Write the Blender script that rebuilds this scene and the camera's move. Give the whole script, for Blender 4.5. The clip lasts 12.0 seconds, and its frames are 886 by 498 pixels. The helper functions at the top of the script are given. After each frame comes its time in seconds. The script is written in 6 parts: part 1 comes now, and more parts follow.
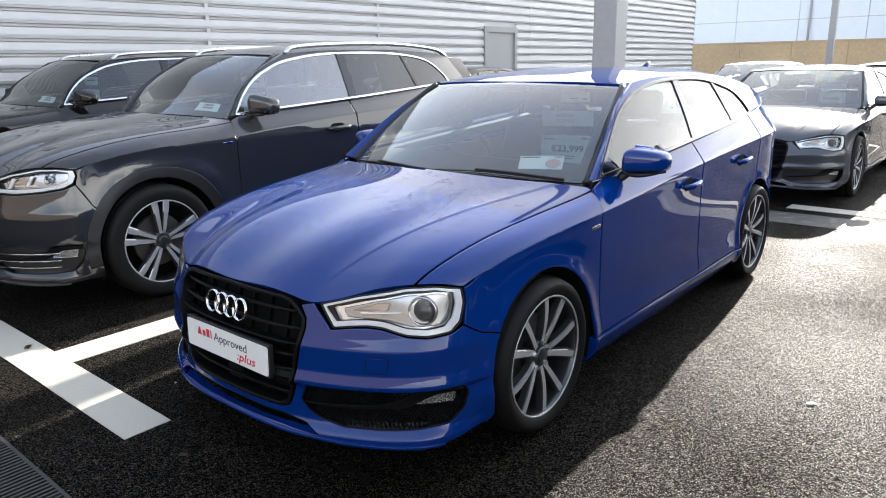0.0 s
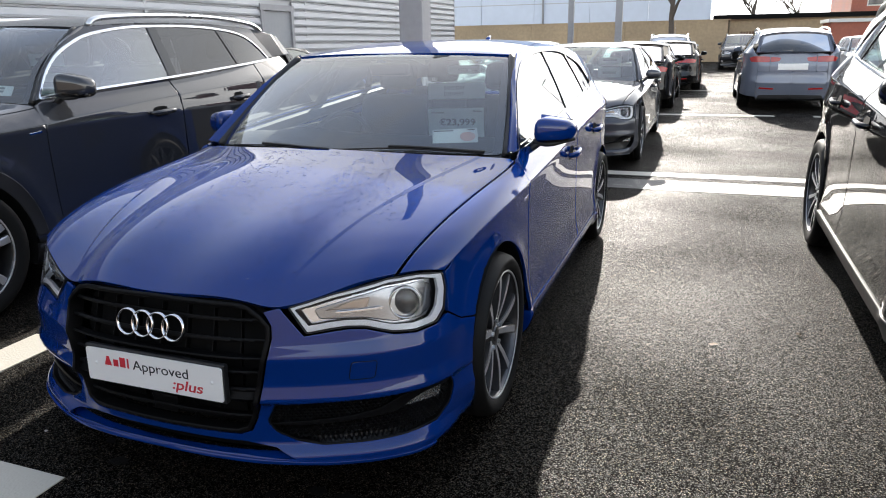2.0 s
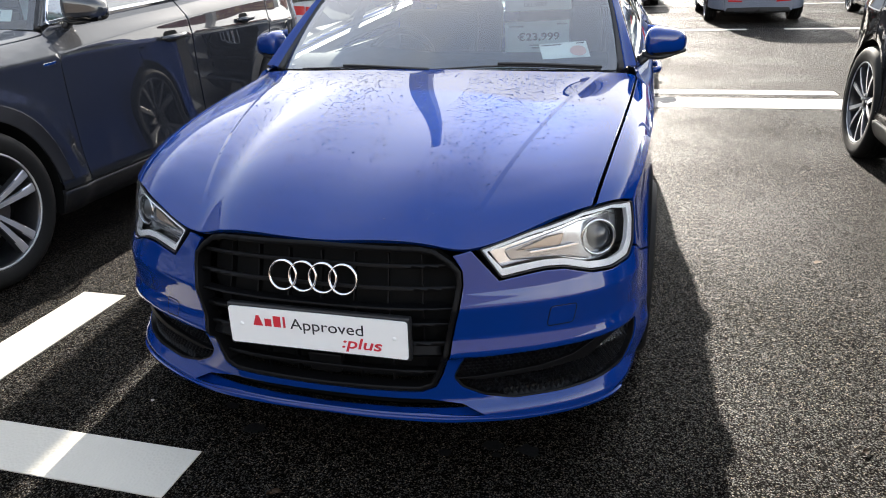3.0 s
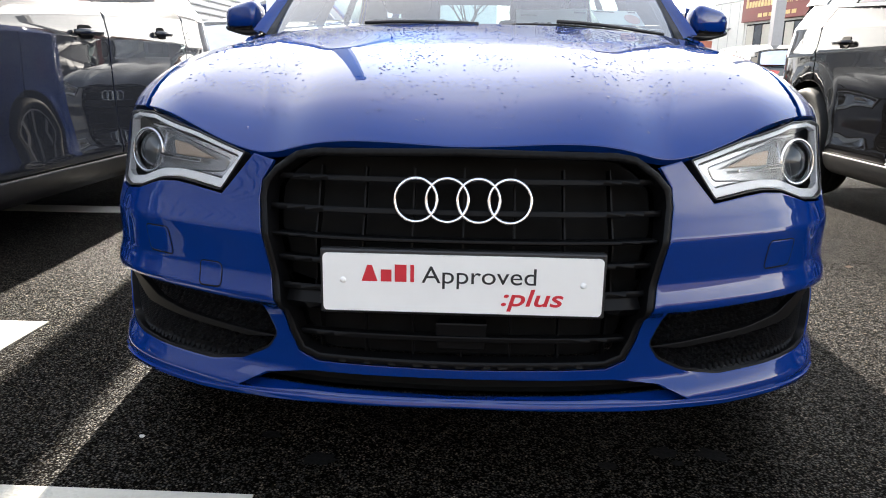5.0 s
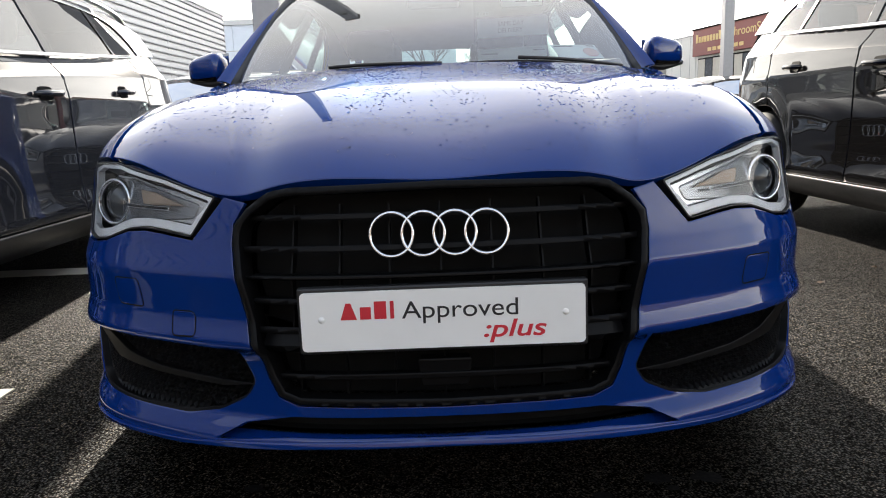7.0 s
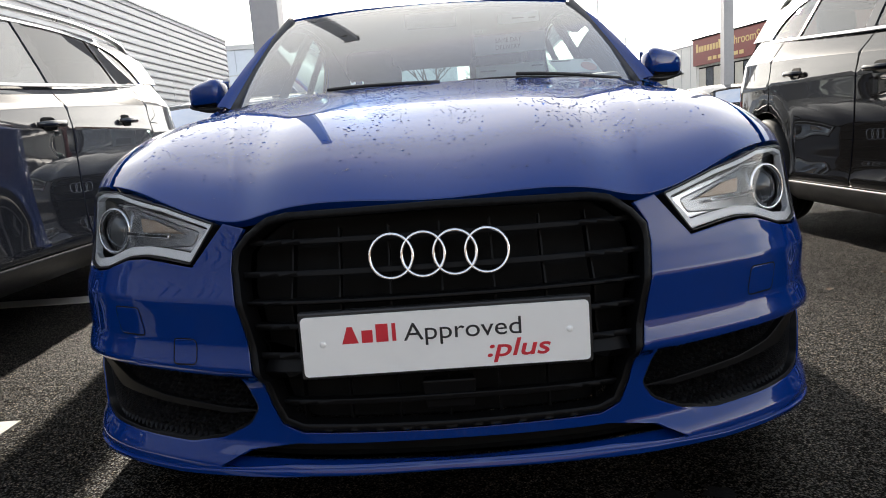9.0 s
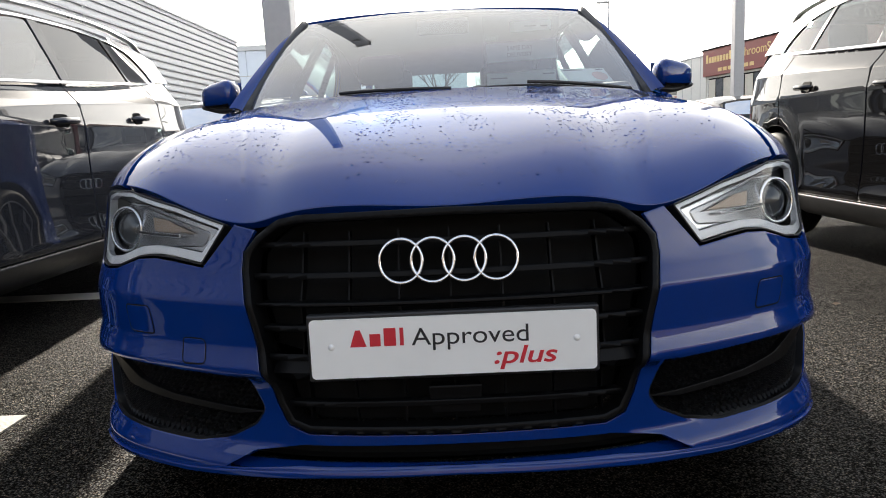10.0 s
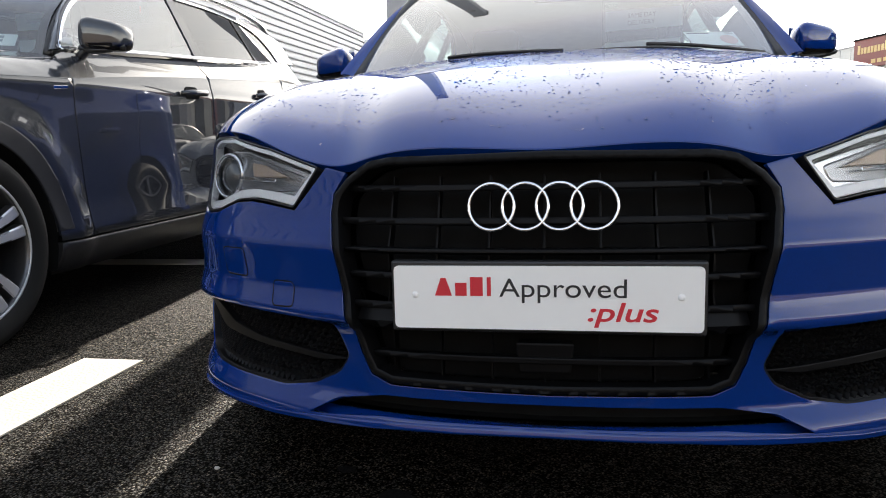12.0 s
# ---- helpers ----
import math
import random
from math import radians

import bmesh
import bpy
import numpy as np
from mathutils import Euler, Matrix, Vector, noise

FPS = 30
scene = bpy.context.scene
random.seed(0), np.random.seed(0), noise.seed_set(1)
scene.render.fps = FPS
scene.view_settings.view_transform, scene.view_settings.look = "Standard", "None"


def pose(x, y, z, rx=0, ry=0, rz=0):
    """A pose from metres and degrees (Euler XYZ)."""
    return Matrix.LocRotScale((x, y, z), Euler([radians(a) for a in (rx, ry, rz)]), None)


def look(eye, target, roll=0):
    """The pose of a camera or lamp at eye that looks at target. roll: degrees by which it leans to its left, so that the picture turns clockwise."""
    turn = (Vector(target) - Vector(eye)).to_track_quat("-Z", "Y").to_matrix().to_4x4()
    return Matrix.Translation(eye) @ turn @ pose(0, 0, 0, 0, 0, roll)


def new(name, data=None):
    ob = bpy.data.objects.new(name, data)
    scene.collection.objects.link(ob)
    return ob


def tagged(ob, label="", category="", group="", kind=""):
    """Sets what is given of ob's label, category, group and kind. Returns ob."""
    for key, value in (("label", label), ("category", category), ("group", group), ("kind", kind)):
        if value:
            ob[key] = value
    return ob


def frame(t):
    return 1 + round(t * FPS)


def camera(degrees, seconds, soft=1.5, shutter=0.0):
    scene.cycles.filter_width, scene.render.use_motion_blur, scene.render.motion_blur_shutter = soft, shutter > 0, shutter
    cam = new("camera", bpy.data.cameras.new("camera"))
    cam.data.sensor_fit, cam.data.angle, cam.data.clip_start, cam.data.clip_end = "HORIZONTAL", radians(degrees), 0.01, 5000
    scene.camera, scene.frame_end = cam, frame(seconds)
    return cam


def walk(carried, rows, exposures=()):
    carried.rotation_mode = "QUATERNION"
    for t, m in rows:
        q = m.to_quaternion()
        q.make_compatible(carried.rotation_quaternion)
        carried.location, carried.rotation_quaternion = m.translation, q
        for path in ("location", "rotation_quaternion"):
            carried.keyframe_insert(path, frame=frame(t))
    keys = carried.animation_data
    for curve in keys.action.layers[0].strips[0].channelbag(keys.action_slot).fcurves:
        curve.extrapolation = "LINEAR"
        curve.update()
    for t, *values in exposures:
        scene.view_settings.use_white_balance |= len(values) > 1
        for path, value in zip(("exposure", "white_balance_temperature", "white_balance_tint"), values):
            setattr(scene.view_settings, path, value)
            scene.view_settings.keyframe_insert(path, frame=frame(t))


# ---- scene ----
cam = camera(65.1, 12.0, soft=1.0)
PATH = [
    (0, (2.204, -1.337, 1.44), (0.958, 0.141, 0.926), -0.9),
    (0.5, (2.207, -1.322, 1.435), (0.968, 0.159, 0.913), -2.4),
    (1, (2.095, -1.355, 1.416), (0.95, 0.198, 0.891), -1.9),
    (1.5, (1.808, -1.459, 1.415), (0.943, 0.267, 0.894), -4.8),
    (2, (1.528, -1.512, 1.392), (0.856, 0.284, 0.823), -1.0),
    (2.5, (1.224, -1.511, 1.39), (0.581, 0.261, 0.72), -3.3),
    (3, (0.779, -1.504, 1.345), (0.287, 0.276, 0.579), -2.1),
    (3.5, (0.384, -1.448, 1.336), (0.045, 0.345, 0.517), -2.9),
    (5.3, (0.012, -1.226, 0.778), (-0.058, 0.725, 0.344), 1.0),
    (5.5, (0.01, -1.238, 0.782), (-0.058, 0.718, 0.373), 0.8),
    (6, (0.015, -1.242, 0.781), (-0.037, 0.717, 0.38), -0.6),
    (6.5, (0.011, -1.229, 0.784), (-0.019, 0.73, 0.382), -1.8),
    (7, (0.007, -1.224, 0.793), (0.003, 0.74, 0.415), -2.2),
    (7.5, (0.009, -1.221, 0.802), (0.017, 0.751, 0.467), -3.6),
    (9.5, (0.021, -1.212, 0.796), (-0.012, 0.761, 0.469), -3.7),
    (10, (0.012, -1.22, 0.801), (-0.024, 0.755, 0.485), -2.7),
    (10.5, (0.023, -1.21, 0.78), (-0.01, 0.768, 0.489), -3.8),
    (11, (0.081, -1.197, 0.717), (-0.061, 0.784, 0.476), -2.7),
    (11.5, (0.078, -1.174, 0.702), (-0.191, 0.786, 0.413), -1.4),
    (12, (0.048, -1.162, 0.706), (-0.318, 0.778, 0.386), -1.8),
]
EXPOSURES = [(0.0, 2.07, 6700, 10), (1.0, 2.01, 6700, 10), (1.5, 1.76, 6700, 10), (2.0, 1.60, 6700, 10), (2.6, 1.79, 6700, 10), (3.0, 2.23, 6850, 10), (3.5, 2.65, 6850, 10), (5.5, 2.27, 7050, 10), (6.5, 2.01, 7050, 10), (7.5, 1.70, 7050, 10), (9.5, 1.68, 7050, 10), (10.5, 1.70, 7050, 10), (12.0, 1.98, 7050, 10)]
walk(cam, [(t, look(eye, target, roll)) for t, eye, target, roll in PATH], EXPOSURES)

# ---- world, sun and exposure ----
SUN_AZ, SUN_EL = radians(-6.4), radians(22.5)     # the sun stands behind the blue car, a little to its right-hand side
world = bpy.data.worlds.new("sky")
scene.world = world
world.use_nodes = True
wn, wl = world.node_tree.nodes, world.node_tree.links
wn.clear()
sky = wn.new("ShaderNodeTexSky")
sky.sky_type, sky.sun_disc = "NISHITA", False
sky.sun_elevation, sky.sun_rotation = SUN_EL, SUN_AZ
sky.air_density, sky.dust_density, sky.ozone_density = 1.0, 2.5, 1.0
w_co = wn.new("ShaderNodeTexCoord")
w_map = wn.new("ShaderNodeMapping")
w_map.inputs["Scale"].default_value = (1.3, 1.3, 3.2)
w_no = wn.new("ShaderNodeTexNoise")
w_no.inputs["Scale"].default_value, w_no.inputs["Detail"].default_value, w_no.inputs["Roughness"].default_value = 1.6, 7.0, 0.6
w_rm = wn.new("ShaderNodeMapRange")
w_rm.inputs["From Min"].default_value, w_rm.inputs["From Max"].default_value = 0.38, 0.64
w_rm.inputs["To Min"].default_value, w_rm.inputs["To Max"].default_value = 0.35, 0.92
w_mix = wn.new("ShaderNodeMix")
w_mix.data_type = "RGBA"
w_bw = wn.new("ShaderNodeRGBToBW")
w_cl = wn.new("ShaderNodeMath")                              # thin cloud, brighter towards the sun as the clear sky is
w_cl.operation = "MULTIPLY_ADD"
w_cl.inputs[1].default_value, w_cl.inputs[2].default_value = 0.4, 2.6
w_lim = wn.new("ShaderNodeMath")                             # cloud veils the glare round the sun
w_lim.operation = "SMOOTH_MIN"
w_lim.inputs[1].default_value, w_lim.inputs[2].default_value = 7.0, 2.0
wl.new(sky.outputs["Color"], w_bw.inputs["Color"])
wl.new(w_bw.outputs["Val"], w_cl.inputs[0])
wl.new(w_cl.outputs[0], w_lim.inputs[0])
w_sep = wn.new("ShaderNodeSeparateXYZ")                      # the veil thins and dims from the horizon to the zenith
w_up = wn.new("ShaderNodeMapRange")
w_up.interpolation_type = "SMOOTHSTEP"
w_up.inputs["From Min"].default_value, w_up.inputs["From Max"].default_value = 0.12, 0.48
w_up.inputs["To Min"].default_value, w_up.inputs["To Max"].default_value = 2.1, 0.72
w_tone = wn.new("ShaderNodeVectorMath")
w_tone.operation = "SCALE"
w_tone.inputs[0].default_value = (1.0, 1.0, 0.99)
w_dim = wn.new("ShaderNodeMath")
w_dim.operation = "MULTIPLY"
wl.new(w_co.outputs["Generated"], w_sep.inputs["Vector"])
wl.new(w_sep.outputs["Z"], w_up.inputs["Value"])
wl.new(w_up.outputs["Result"], w_dim.inputs[0])
wl.new(w_lim.outputs[0], w_dim.inputs[1])
wl.new(w_dim.outputs[0], w_tone.inputs["Scale"])
wl.new(w_tone.outputs["Vector"], w_mix.inputs["B"])
w_bg = wn.new("ShaderNodeBackground")
w_bg.inputs["Strength"].default_value = 0.15
w_out = wn.new("ShaderNodeOutputWorld")
wl.new(w_co.outputs["Generated"], w_map.inputs["Vector"])
wl.new(w_map.outputs["Vector"], w_no.inputs["Vector"])
wl.new(w_no.outputs["Fac"], w_rm.inputs["Value"])
w_open = wn.new("ShaderNodeMapRange")                        # more open blue overhead
w_open.inputs["From Min"].default_value, w_open.inputs["From Max"].default_value = 0.2, 0.7
w_open.inputs["To Min"].default_value, w_open.inputs["To Max"].default_value = 1.0, 0.5
w_fac = wn.new("ShaderNodeMath")
w_fac.operation = "MULTIPLY"
wl.new(w_sep.outputs["Z"], w_open.inputs["Value"])
wl.new(w_open.outputs["Result"], w_fac.inputs[0])
wl.new(w_rm.outputs["Result"], w_fac.inputs[1])
wl.new(w_fac.outputs[0], w_mix.inputs["Factor"])
w_veil = wn.new("ShaderNodeVectorMath")
w_veil.operation = "MINIMUM"
w_veil.inputs[1].default_value = (3.8, 4.1, 4.6)
wl.new(sky.outputs["Color"], w_veil.inputs[0])
wl.new(w_veil.outputs["Vector"], w_mix.inputs["A"])
wl.new(w_mix.outputs["Result"], w_bg.inputs["Color"])
wl.new(w_bg.outputs["Background"], w_out.inputs["Surface"])

sun_data = bpy.data.lights.new("sun", "SUN")
sun_data.energy, sun_data.angle, sun_data.color = 3.8, radians(0.6), (1.0, 0.95, 0.88)
sun = new("sun", sun_data)
to_sun = Vector((math.sin(SUN_AZ) * math.cos(SUN_EL), math.cos(SUN_AZ) * math.cos(SUN_EL), math.sin(SUN_EL)))
sun.matrix_world = look(to_sun * 60, (0, 0, 0))


# ---- materials ----
def material(name):
    m = bpy.data.materials.new(name)
    m.use_nodes = True
    nt = m.node_tree
    return m, nt, nt.nodes["Principled BSDF"]


def plain(name, colour, rough=0.5, metal=0.0, coat=0.0, scale=40.0, vary=0.12, bump=0.0, fine=0.0, spec=0.5):
    """A surface with cloudy variation at two scales in its colour and gloss, and a fine relief."""
    m, nt, b = material(name)
    b.inputs["Metallic"].default_value = metal
    b.inputs["Coat Weight"].default_value = coat
    b.inputs["Coat Roughness"].default_value = 0.03
    b.inputs["Specular IOR Level"].default_value = spec
    co = nt.nodes.new("ShaderNodeTexCoord")
    n1 = nt.nodes.new("ShaderNodeTexNoise")
    n1.inputs["Scale"].default_value, n1.inputs["Detail"].default_value = scale, 6.0
    n2 = nt.nodes.new("ShaderNodeTexNoise")
    n2.inputs["Scale"].default_value, n2.inputs["Detail"].default_value = scale * 0.06, 4.0
    ad = nt.nodes.new("ShaderNodeMath")
    ad.operation = "ADD"
    nt.links.new(co.outputs["Object"], n1.inputs["Vector"])
    nt.links.new(co.outputs["Object"], n2.inputs["Vector"])
    nt.links.new(n1.outputs["Fac"], ad.inputs[0])
    nt.links.new(n2.outputs["Fac"], ad.inputs[1])
    rp = nt.nodes.new("ShaderNodeMapRange")
    rp.inputs["From Min"].default_value, rp.inputs["From Max"].default_value = 0.6, 1.4
    rp.inputs["To Min"].default_value, rp.inputs["To Max"].default_value = 1 - vary, 1 + vary
    nt.links.new(ad.outputs[0], rp.inputs["Value"])
    mx = nt.nodes.new("ShaderNodeVectorMath")
    mx.operation = "SCALE"
    mx.inputs[0].default_value = colour[:3]
    nt.links.new(rp.outputs["Result"], mx.inputs["Scale"])
    nt.links.new(mx.outputs["Vector"], b.inputs["Base Color"])
    rr = nt.nodes.new("ShaderNodeMath")
    rr.operation = "MULTIPLY"
    rr.inputs[1].default_value = rough
    nt.links.new(rp.outputs["Result"], rr.inputs[0])
    nt.links.new(rr.outputs[0], b.inputs["Roughness"])
    if bump:
        bp = nt.nodes.new("ShaderNodeBump")
        bp.inputs["Strength"].default_value, bp.inputs["Distance"].default_value = bump, fine or 0.002
        nt.links.new(n1.outputs["Fac"], bp.inputs["Height"])
        nt.links.new(bp.outputs["Normal"], b.inputs["Normal"])
    return m


def car_paint(name, colour, flake=0.55, ior=1.5, rough=0.32, edge=(1, 1, 1)):
    """Metallic base coat with fine flakes under clear lacquer, with a faint film of dirt and dried rain."""
    m, nt, b = material(name)
    co = nt.nodes.new("ShaderNodeTexCoord")
    fl = nt.nodes.new("ShaderNodeTexVoronoi")
    fl.inputs["Scale"].default_value = 1400.0
    n2 = nt.nodes.new("ShaderNodeTexNoise")
    n2.inputs["Scale"].default_value, n2.inputs["Detail"].default_value = 5.0, 8.0
    nt.links.new(co.outputs["Object"], fl.inputs["Vector"])
    nt.links.new(co.outputs["Object"], n2.inputs["Vector"])
    r1 = nt.nodes.new("ShaderNodeMapRange")
    r1.inputs["To Min"].default_value, r1.inputs["To Max"].default_value = 0.75, 1.3
    nt.links.new(fl.outputs["Color"], r1.inputs["Value"])
    mx = nt.nodes.new("ShaderNodeVectorMath")
    mx.operation = "SCALE"
    mx.inputs[0].default_value = colour[:3]
    nt.links.new(r1.outputs["Result"], mx.inputs["Scale"])
    nt.links.new(mx.outputs["Vector"], b.inputs["Base Color"])
    b.inputs["Metallic"].default_value = flake
    b.inputs["Roughness"].default_value = rough
    b.inputs["Specular Tint"].default_value = (*edge, 1)
    b.inputs["Coat IOR"].default_value = ior
    b.inputs["Specular IOR Level"].default_value = 0.0
    b.inputs["Coat Weight"].default_value = 1.0
    r2 = nt.nodes.new("ShaderNodeMapRange")
    r2.inputs["From Min"].default_value, r2.inputs["From Max"].default_value = 0.4, 0.75
    r2.inputs["To Min"].default_value, r2.inputs["To Max"].default_value = 0.005, 0.03
    nt.links.new(n2.outputs["Fac"], r2.inputs["Value"])
    nt.links.new(r2.outputs["Result"], b.inputs["Coat Roughness"])
    return m


def pane_glass(name, tint, gloss=1.0, rough=0.0, ior=1.85):
    """A thin clear pane: what is behind shows through, and the surface mirrors by its Fresnel gloss."""
    m, nt, b = material(name)
    nt.nodes.remove(b)
    tr = nt.nodes.new("ShaderNodeBsdfTransparent")
    tr.inputs["Color"].default_value = (*tint, 1)
    gl = nt.nodes.new("ShaderNodeBsdfGlossy")
    gl.inputs["Roughness"].default_value = rough
    gl.inputs["Color"].default_value = (gloss, gloss, gloss, 1)
    fr = nt.nodes.new("ShaderNodeFresnel")
    fr.inputs["IOR"].default_value = ior
    mx = nt.nodes.new("ShaderNodeMixShader")
    nt.links.new(fr.outputs["Fac"], mx.inputs["Fac"])
    nt.links.new(tr.outputs["BSDF"], mx.inputs[1])
    nt.links.new(gl.outputs["BSDF"], mx.inputs[2])
    nt.links.new(mx.outputs["Shader"], nt.nodes["Material Output"].inputs["Surface"])
    return m


def asphalt_mat():
    """Coarse chippings in bitumen: pale and dark stones with black gaps, damp in cloudy patches."""
    m, nt, b = material("wet_asphalt")
    N, K = nt.nodes.new, nt.links.new
    co = N("ShaderNodeTexCoord")
    v1 = N("ShaderNodeTexVoronoi")
    v1.inputs["Scale"].default_value = 190.0
    n1 = N("ShaderNodeTexNoise")
    n1.inputs["Scale"].default_value, n1.inputs["Detail"].default_value = 0.7, 8.0
    n2 = N("ShaderNodeTexNoise")
    n2.inputs["Scale"].default_value, n2.inputs["Detail"].default_value = 420.0, 2.0
    v2 = N("ShaderNodeTexVoronoi")
    v2.inputs["Scale"].default_value = 62.0
    big = N("ShaderNodeMapRange")
    big.inputs["To Min"].default_value, big.inputs["To Max"].default_value = 0.5, 1.35
    K(v2.outputs["Color"], big.inputs["Value"])
    for n in (v1, v2, n1, n2):
        K(co.outputs["Object"], n.inputs["Vector"])
    stone = N("ShaderNodeValToRGB")
    for p, c in ((0.0, 0.005), (0.38, 0.012), (0.62, 0.032), (0.85, 0.075), (1.0, 0.22)):
        e = stone.color_ramp.elements[0] if p == 0 else stone.color_ramp.elements[-1] if p == 1 else stone.color_ramp.elements.new(p)
        e.color = (c * 1.05, c * 0.82, c * 0.57, 1)
    sep = N("ShaderNodeSeparateColor")
    K(v1.outputs["Color"], sep.inputs["Color"])
    K(sep.outputs["Red"], stone.inputs["Fac"])
    gap = N("ShaderNodeMapRange")
    gap.inputs["From Min"].default_value, gap.inputs["From Max"].default_value = 0.30, 0.52
    gap.inputs["To Min"].default_value, gap.inputs["To Max"].default_value = 1.0, 0.06
    K(v1.outputs["Distance"], gap.inputs["Value"])
    damp = N("ShaderNodeMapRange")
    damp.inputs["From Min"].default_value, damp.inputs["From Max"].default_value = 0.38, 0.66
    damp.inputs["To Min"].default_value, damp.inputs["To Max"].default_value = 0.75, 1.1
    K(n1.outputs["Fac"], damp.inputs["Value"])
    mu = N("ShaderNodeMath")
    mu.operation = "MULTIPLY"
    K(gap.outputs["Result"], mu.inputs[0])
    K(damp.outputs["Result"], mu.inputs[1])
    mu2 = N("ShaderNodeMath")
    mu2.operation = "MULTIPLY"
    K(mu.outputs[0], mu2.inputs[0])
    K(big.outputs["Result"], mu2.inputs[1])
    sc = N("ShaderNodeVectorMath")
    sc.operation = "SCALE"
    K(stone.outputs["Color"], sc.inputs[0])
    K(mu2.outputs[0], sc.inputs["Scale"])
    K(sc.outputs["Vector"], b.inputs["Base Color"])
    rg = N("ShaderNodeMapRange")
    rg.inputs["From Min"].default_value, rg.inputs["From Max"].default_value = 0.35, 0.7
    rg.inputs["To Min"].default_value, rg.inputs["To Max"].default_value = 0.44, 0.8
    K(n1.outputs["Fac"], rg.inputs["Value"])
    K(rg.outputs["Result"], b.inputs["Roughness"])
    sp = N("ShaderNodeMapRange")                          # some stones glitter, most stay dull
    sp.inputs["From Min"].default_value, sp.inputs["From Max"].default_value = 0.55, 1.0
    sp.inputs["To Min"].default_value, sp.inputs["To Max"].default_value = 0.2, 1.0
    K(sep.outputs["Blue"], sp.inputs["Value"])
    sg = N("ShaderNodeMath")
    sg.operation = "MULTIPLY"
    K(sp.outputs["Result"], sg.inputs[0])
    K(mu2.outputs[0], sg.inputs[1])
    K(sg.outputs[0], b.inputs["Specular IOR Level"])
    h = N("ShaderNodeMath")
    h.operation = "MULTIPLY_ADD"
    h.inputs[1].default_value = 0.25
    K(n2.outputs["Fac"], h.inputs[0])
    ga = N("ShaderNodeMath")
    ga.operation = "MULTIPLY_ADD"
    ga.inputs[1].default_value = 0.5
    K(sep.outputs["Green"], ga.inputs[0])
    K(gap.outputs["Result"], ga.inputs[2])
    K(ga.outputs[0], h.inputs[2])
    bp = N("ShaderNodeBump")
    bp.inputs["Strength"].default_value, bp.inputs["Distance"].default_value = 1.0, 0.008
    K(h.outputs[0], bp.inputs["Height"])
    K(bp.outputs["Normal"], b.inputs["Normal"])
    return m


def paint_or_glare_mat(name, colour, worn):
    m, nt, b = material(name)
    N = nt.nodes.new
    co = N("ShaderNodeTexCoord")
    v = N("ShaderNodeTexVoronoi")
    v.inputs["Scale"].default_value = 95.0
    n = N("ShaderNodeTexNoise")
    n.inputs["Scale"].default_value, n.inputs["Detail"].default_value = 9.0, 8.0
    nt.links.new(co.outputs["Object"], v.inputs["Vector"])
    nt.links.new(co.outputs["Object"], n.inputs["Vector"])
    ad = N("ShaderNodeMath")
    ad.operation = "MULTIPLY_ADD"
    ad.inputs[1].default_value = 0.55
    nt.links.new(v.outputs["Distance"], ad.inputs[0])
    nt.links.new(n.outputs["Fac"], ad.inputs[2])
    rp = N("ShaderNodeValToRGB")
    rp.color_ramp.elements[0].position, rp.color_ramp.elements[0].color = worn, (*colour, 1)
    rp.color_ramp.elements[1].position, rp.color_ramp.elements[1].color = worn + 0.16, (0.07, 0.066, 0.06, 1)
    nt.links.new(ad.outputs[0], rp.inputs["Fac"])
    nt.links.new(rp.outputs["Color"], b.inputs["Base Color"])
    b.inputs["Roughness"].default_value = 0.55
    bp = N("ShaderNodeBump")
    bp.inputs["Strength"].default_value, bp.inputs["Distance"].default_value = 0.6, 0.003
    nt.links.new(v.outputs["Distance"], bp.inputs["Height"])
    nt.links.new(bp.outputs["Normal"], b.inputs["Normal"])
    return m


def lamp_lens(name, tint, rough=0.06):
    return pane_glass(name, tint, 0.9, rough, 1.4)


M_BLUE = car_paint("blue_metallic_paint", (0.0004, 0.024, 0.160), 0.04, 1.54, 0.5, (0.3, 0.55, 1.0))
M_GREY = car_paint("dark_grey_metallic_paint", (0.026, 0.028, 0.033), 0.25, 1.65)
M_BLACK = car_paint("black_metallic_paint", (0.006, 0.0055, 0.0055), 0.1, 1.5)
M_SLATE = car_paint("slate_grey_metallic_paint", (0.06, 0.063, 0.075), 0.4, 1.5)
M_SILVER = car_paint("silver_blue_metallic_paint", (0.17, 0.19, 0.24), 0.4)
M_PALE = car_paint("pale_silver_metallic_paint", (0.5, 0.51, 0.53), 0.2)
M_TRIM = plain("black_plastic_trim", (0.012, 0.012, 0.013), 0.45, bump=0.15, fine=0.001, scale=300)
M_GLOSSB = plain("gloss_black_trim", (0.006, 0.006, 0.007), 0.08, coat=0.5, scale=20)
M_GRILLE = plain("satin_black_grille", (0.004, 0.004, 0.0045), 0.45, scale=60, spec=0.13)
M_RUBBER = plain("tyre_rubber", (0.008, 0.0078, 0.0075), 0.65, bump=0.3, fine=0.0015, scale=220, spec=0.22)
M_DARK = plain("dark_underside", (0.005, 0.005, 0.005), 0.85, spec=0.15)
M_CHROME = plain("bright_chrome", (0.82, 0.83, 0.85), 0.07, 1.0, scale=20, vary=0.04)
M_SATIN = plain("satin_aluminium", (0.72, 0.73, 0.74), 0.28, 1.0, scale=20, vary=0.05)
M_RIM = plain("anthracite_alloy", (0.075, 0.076, 0.08), 0.35, 0.75, coat=0.4, scale=60)
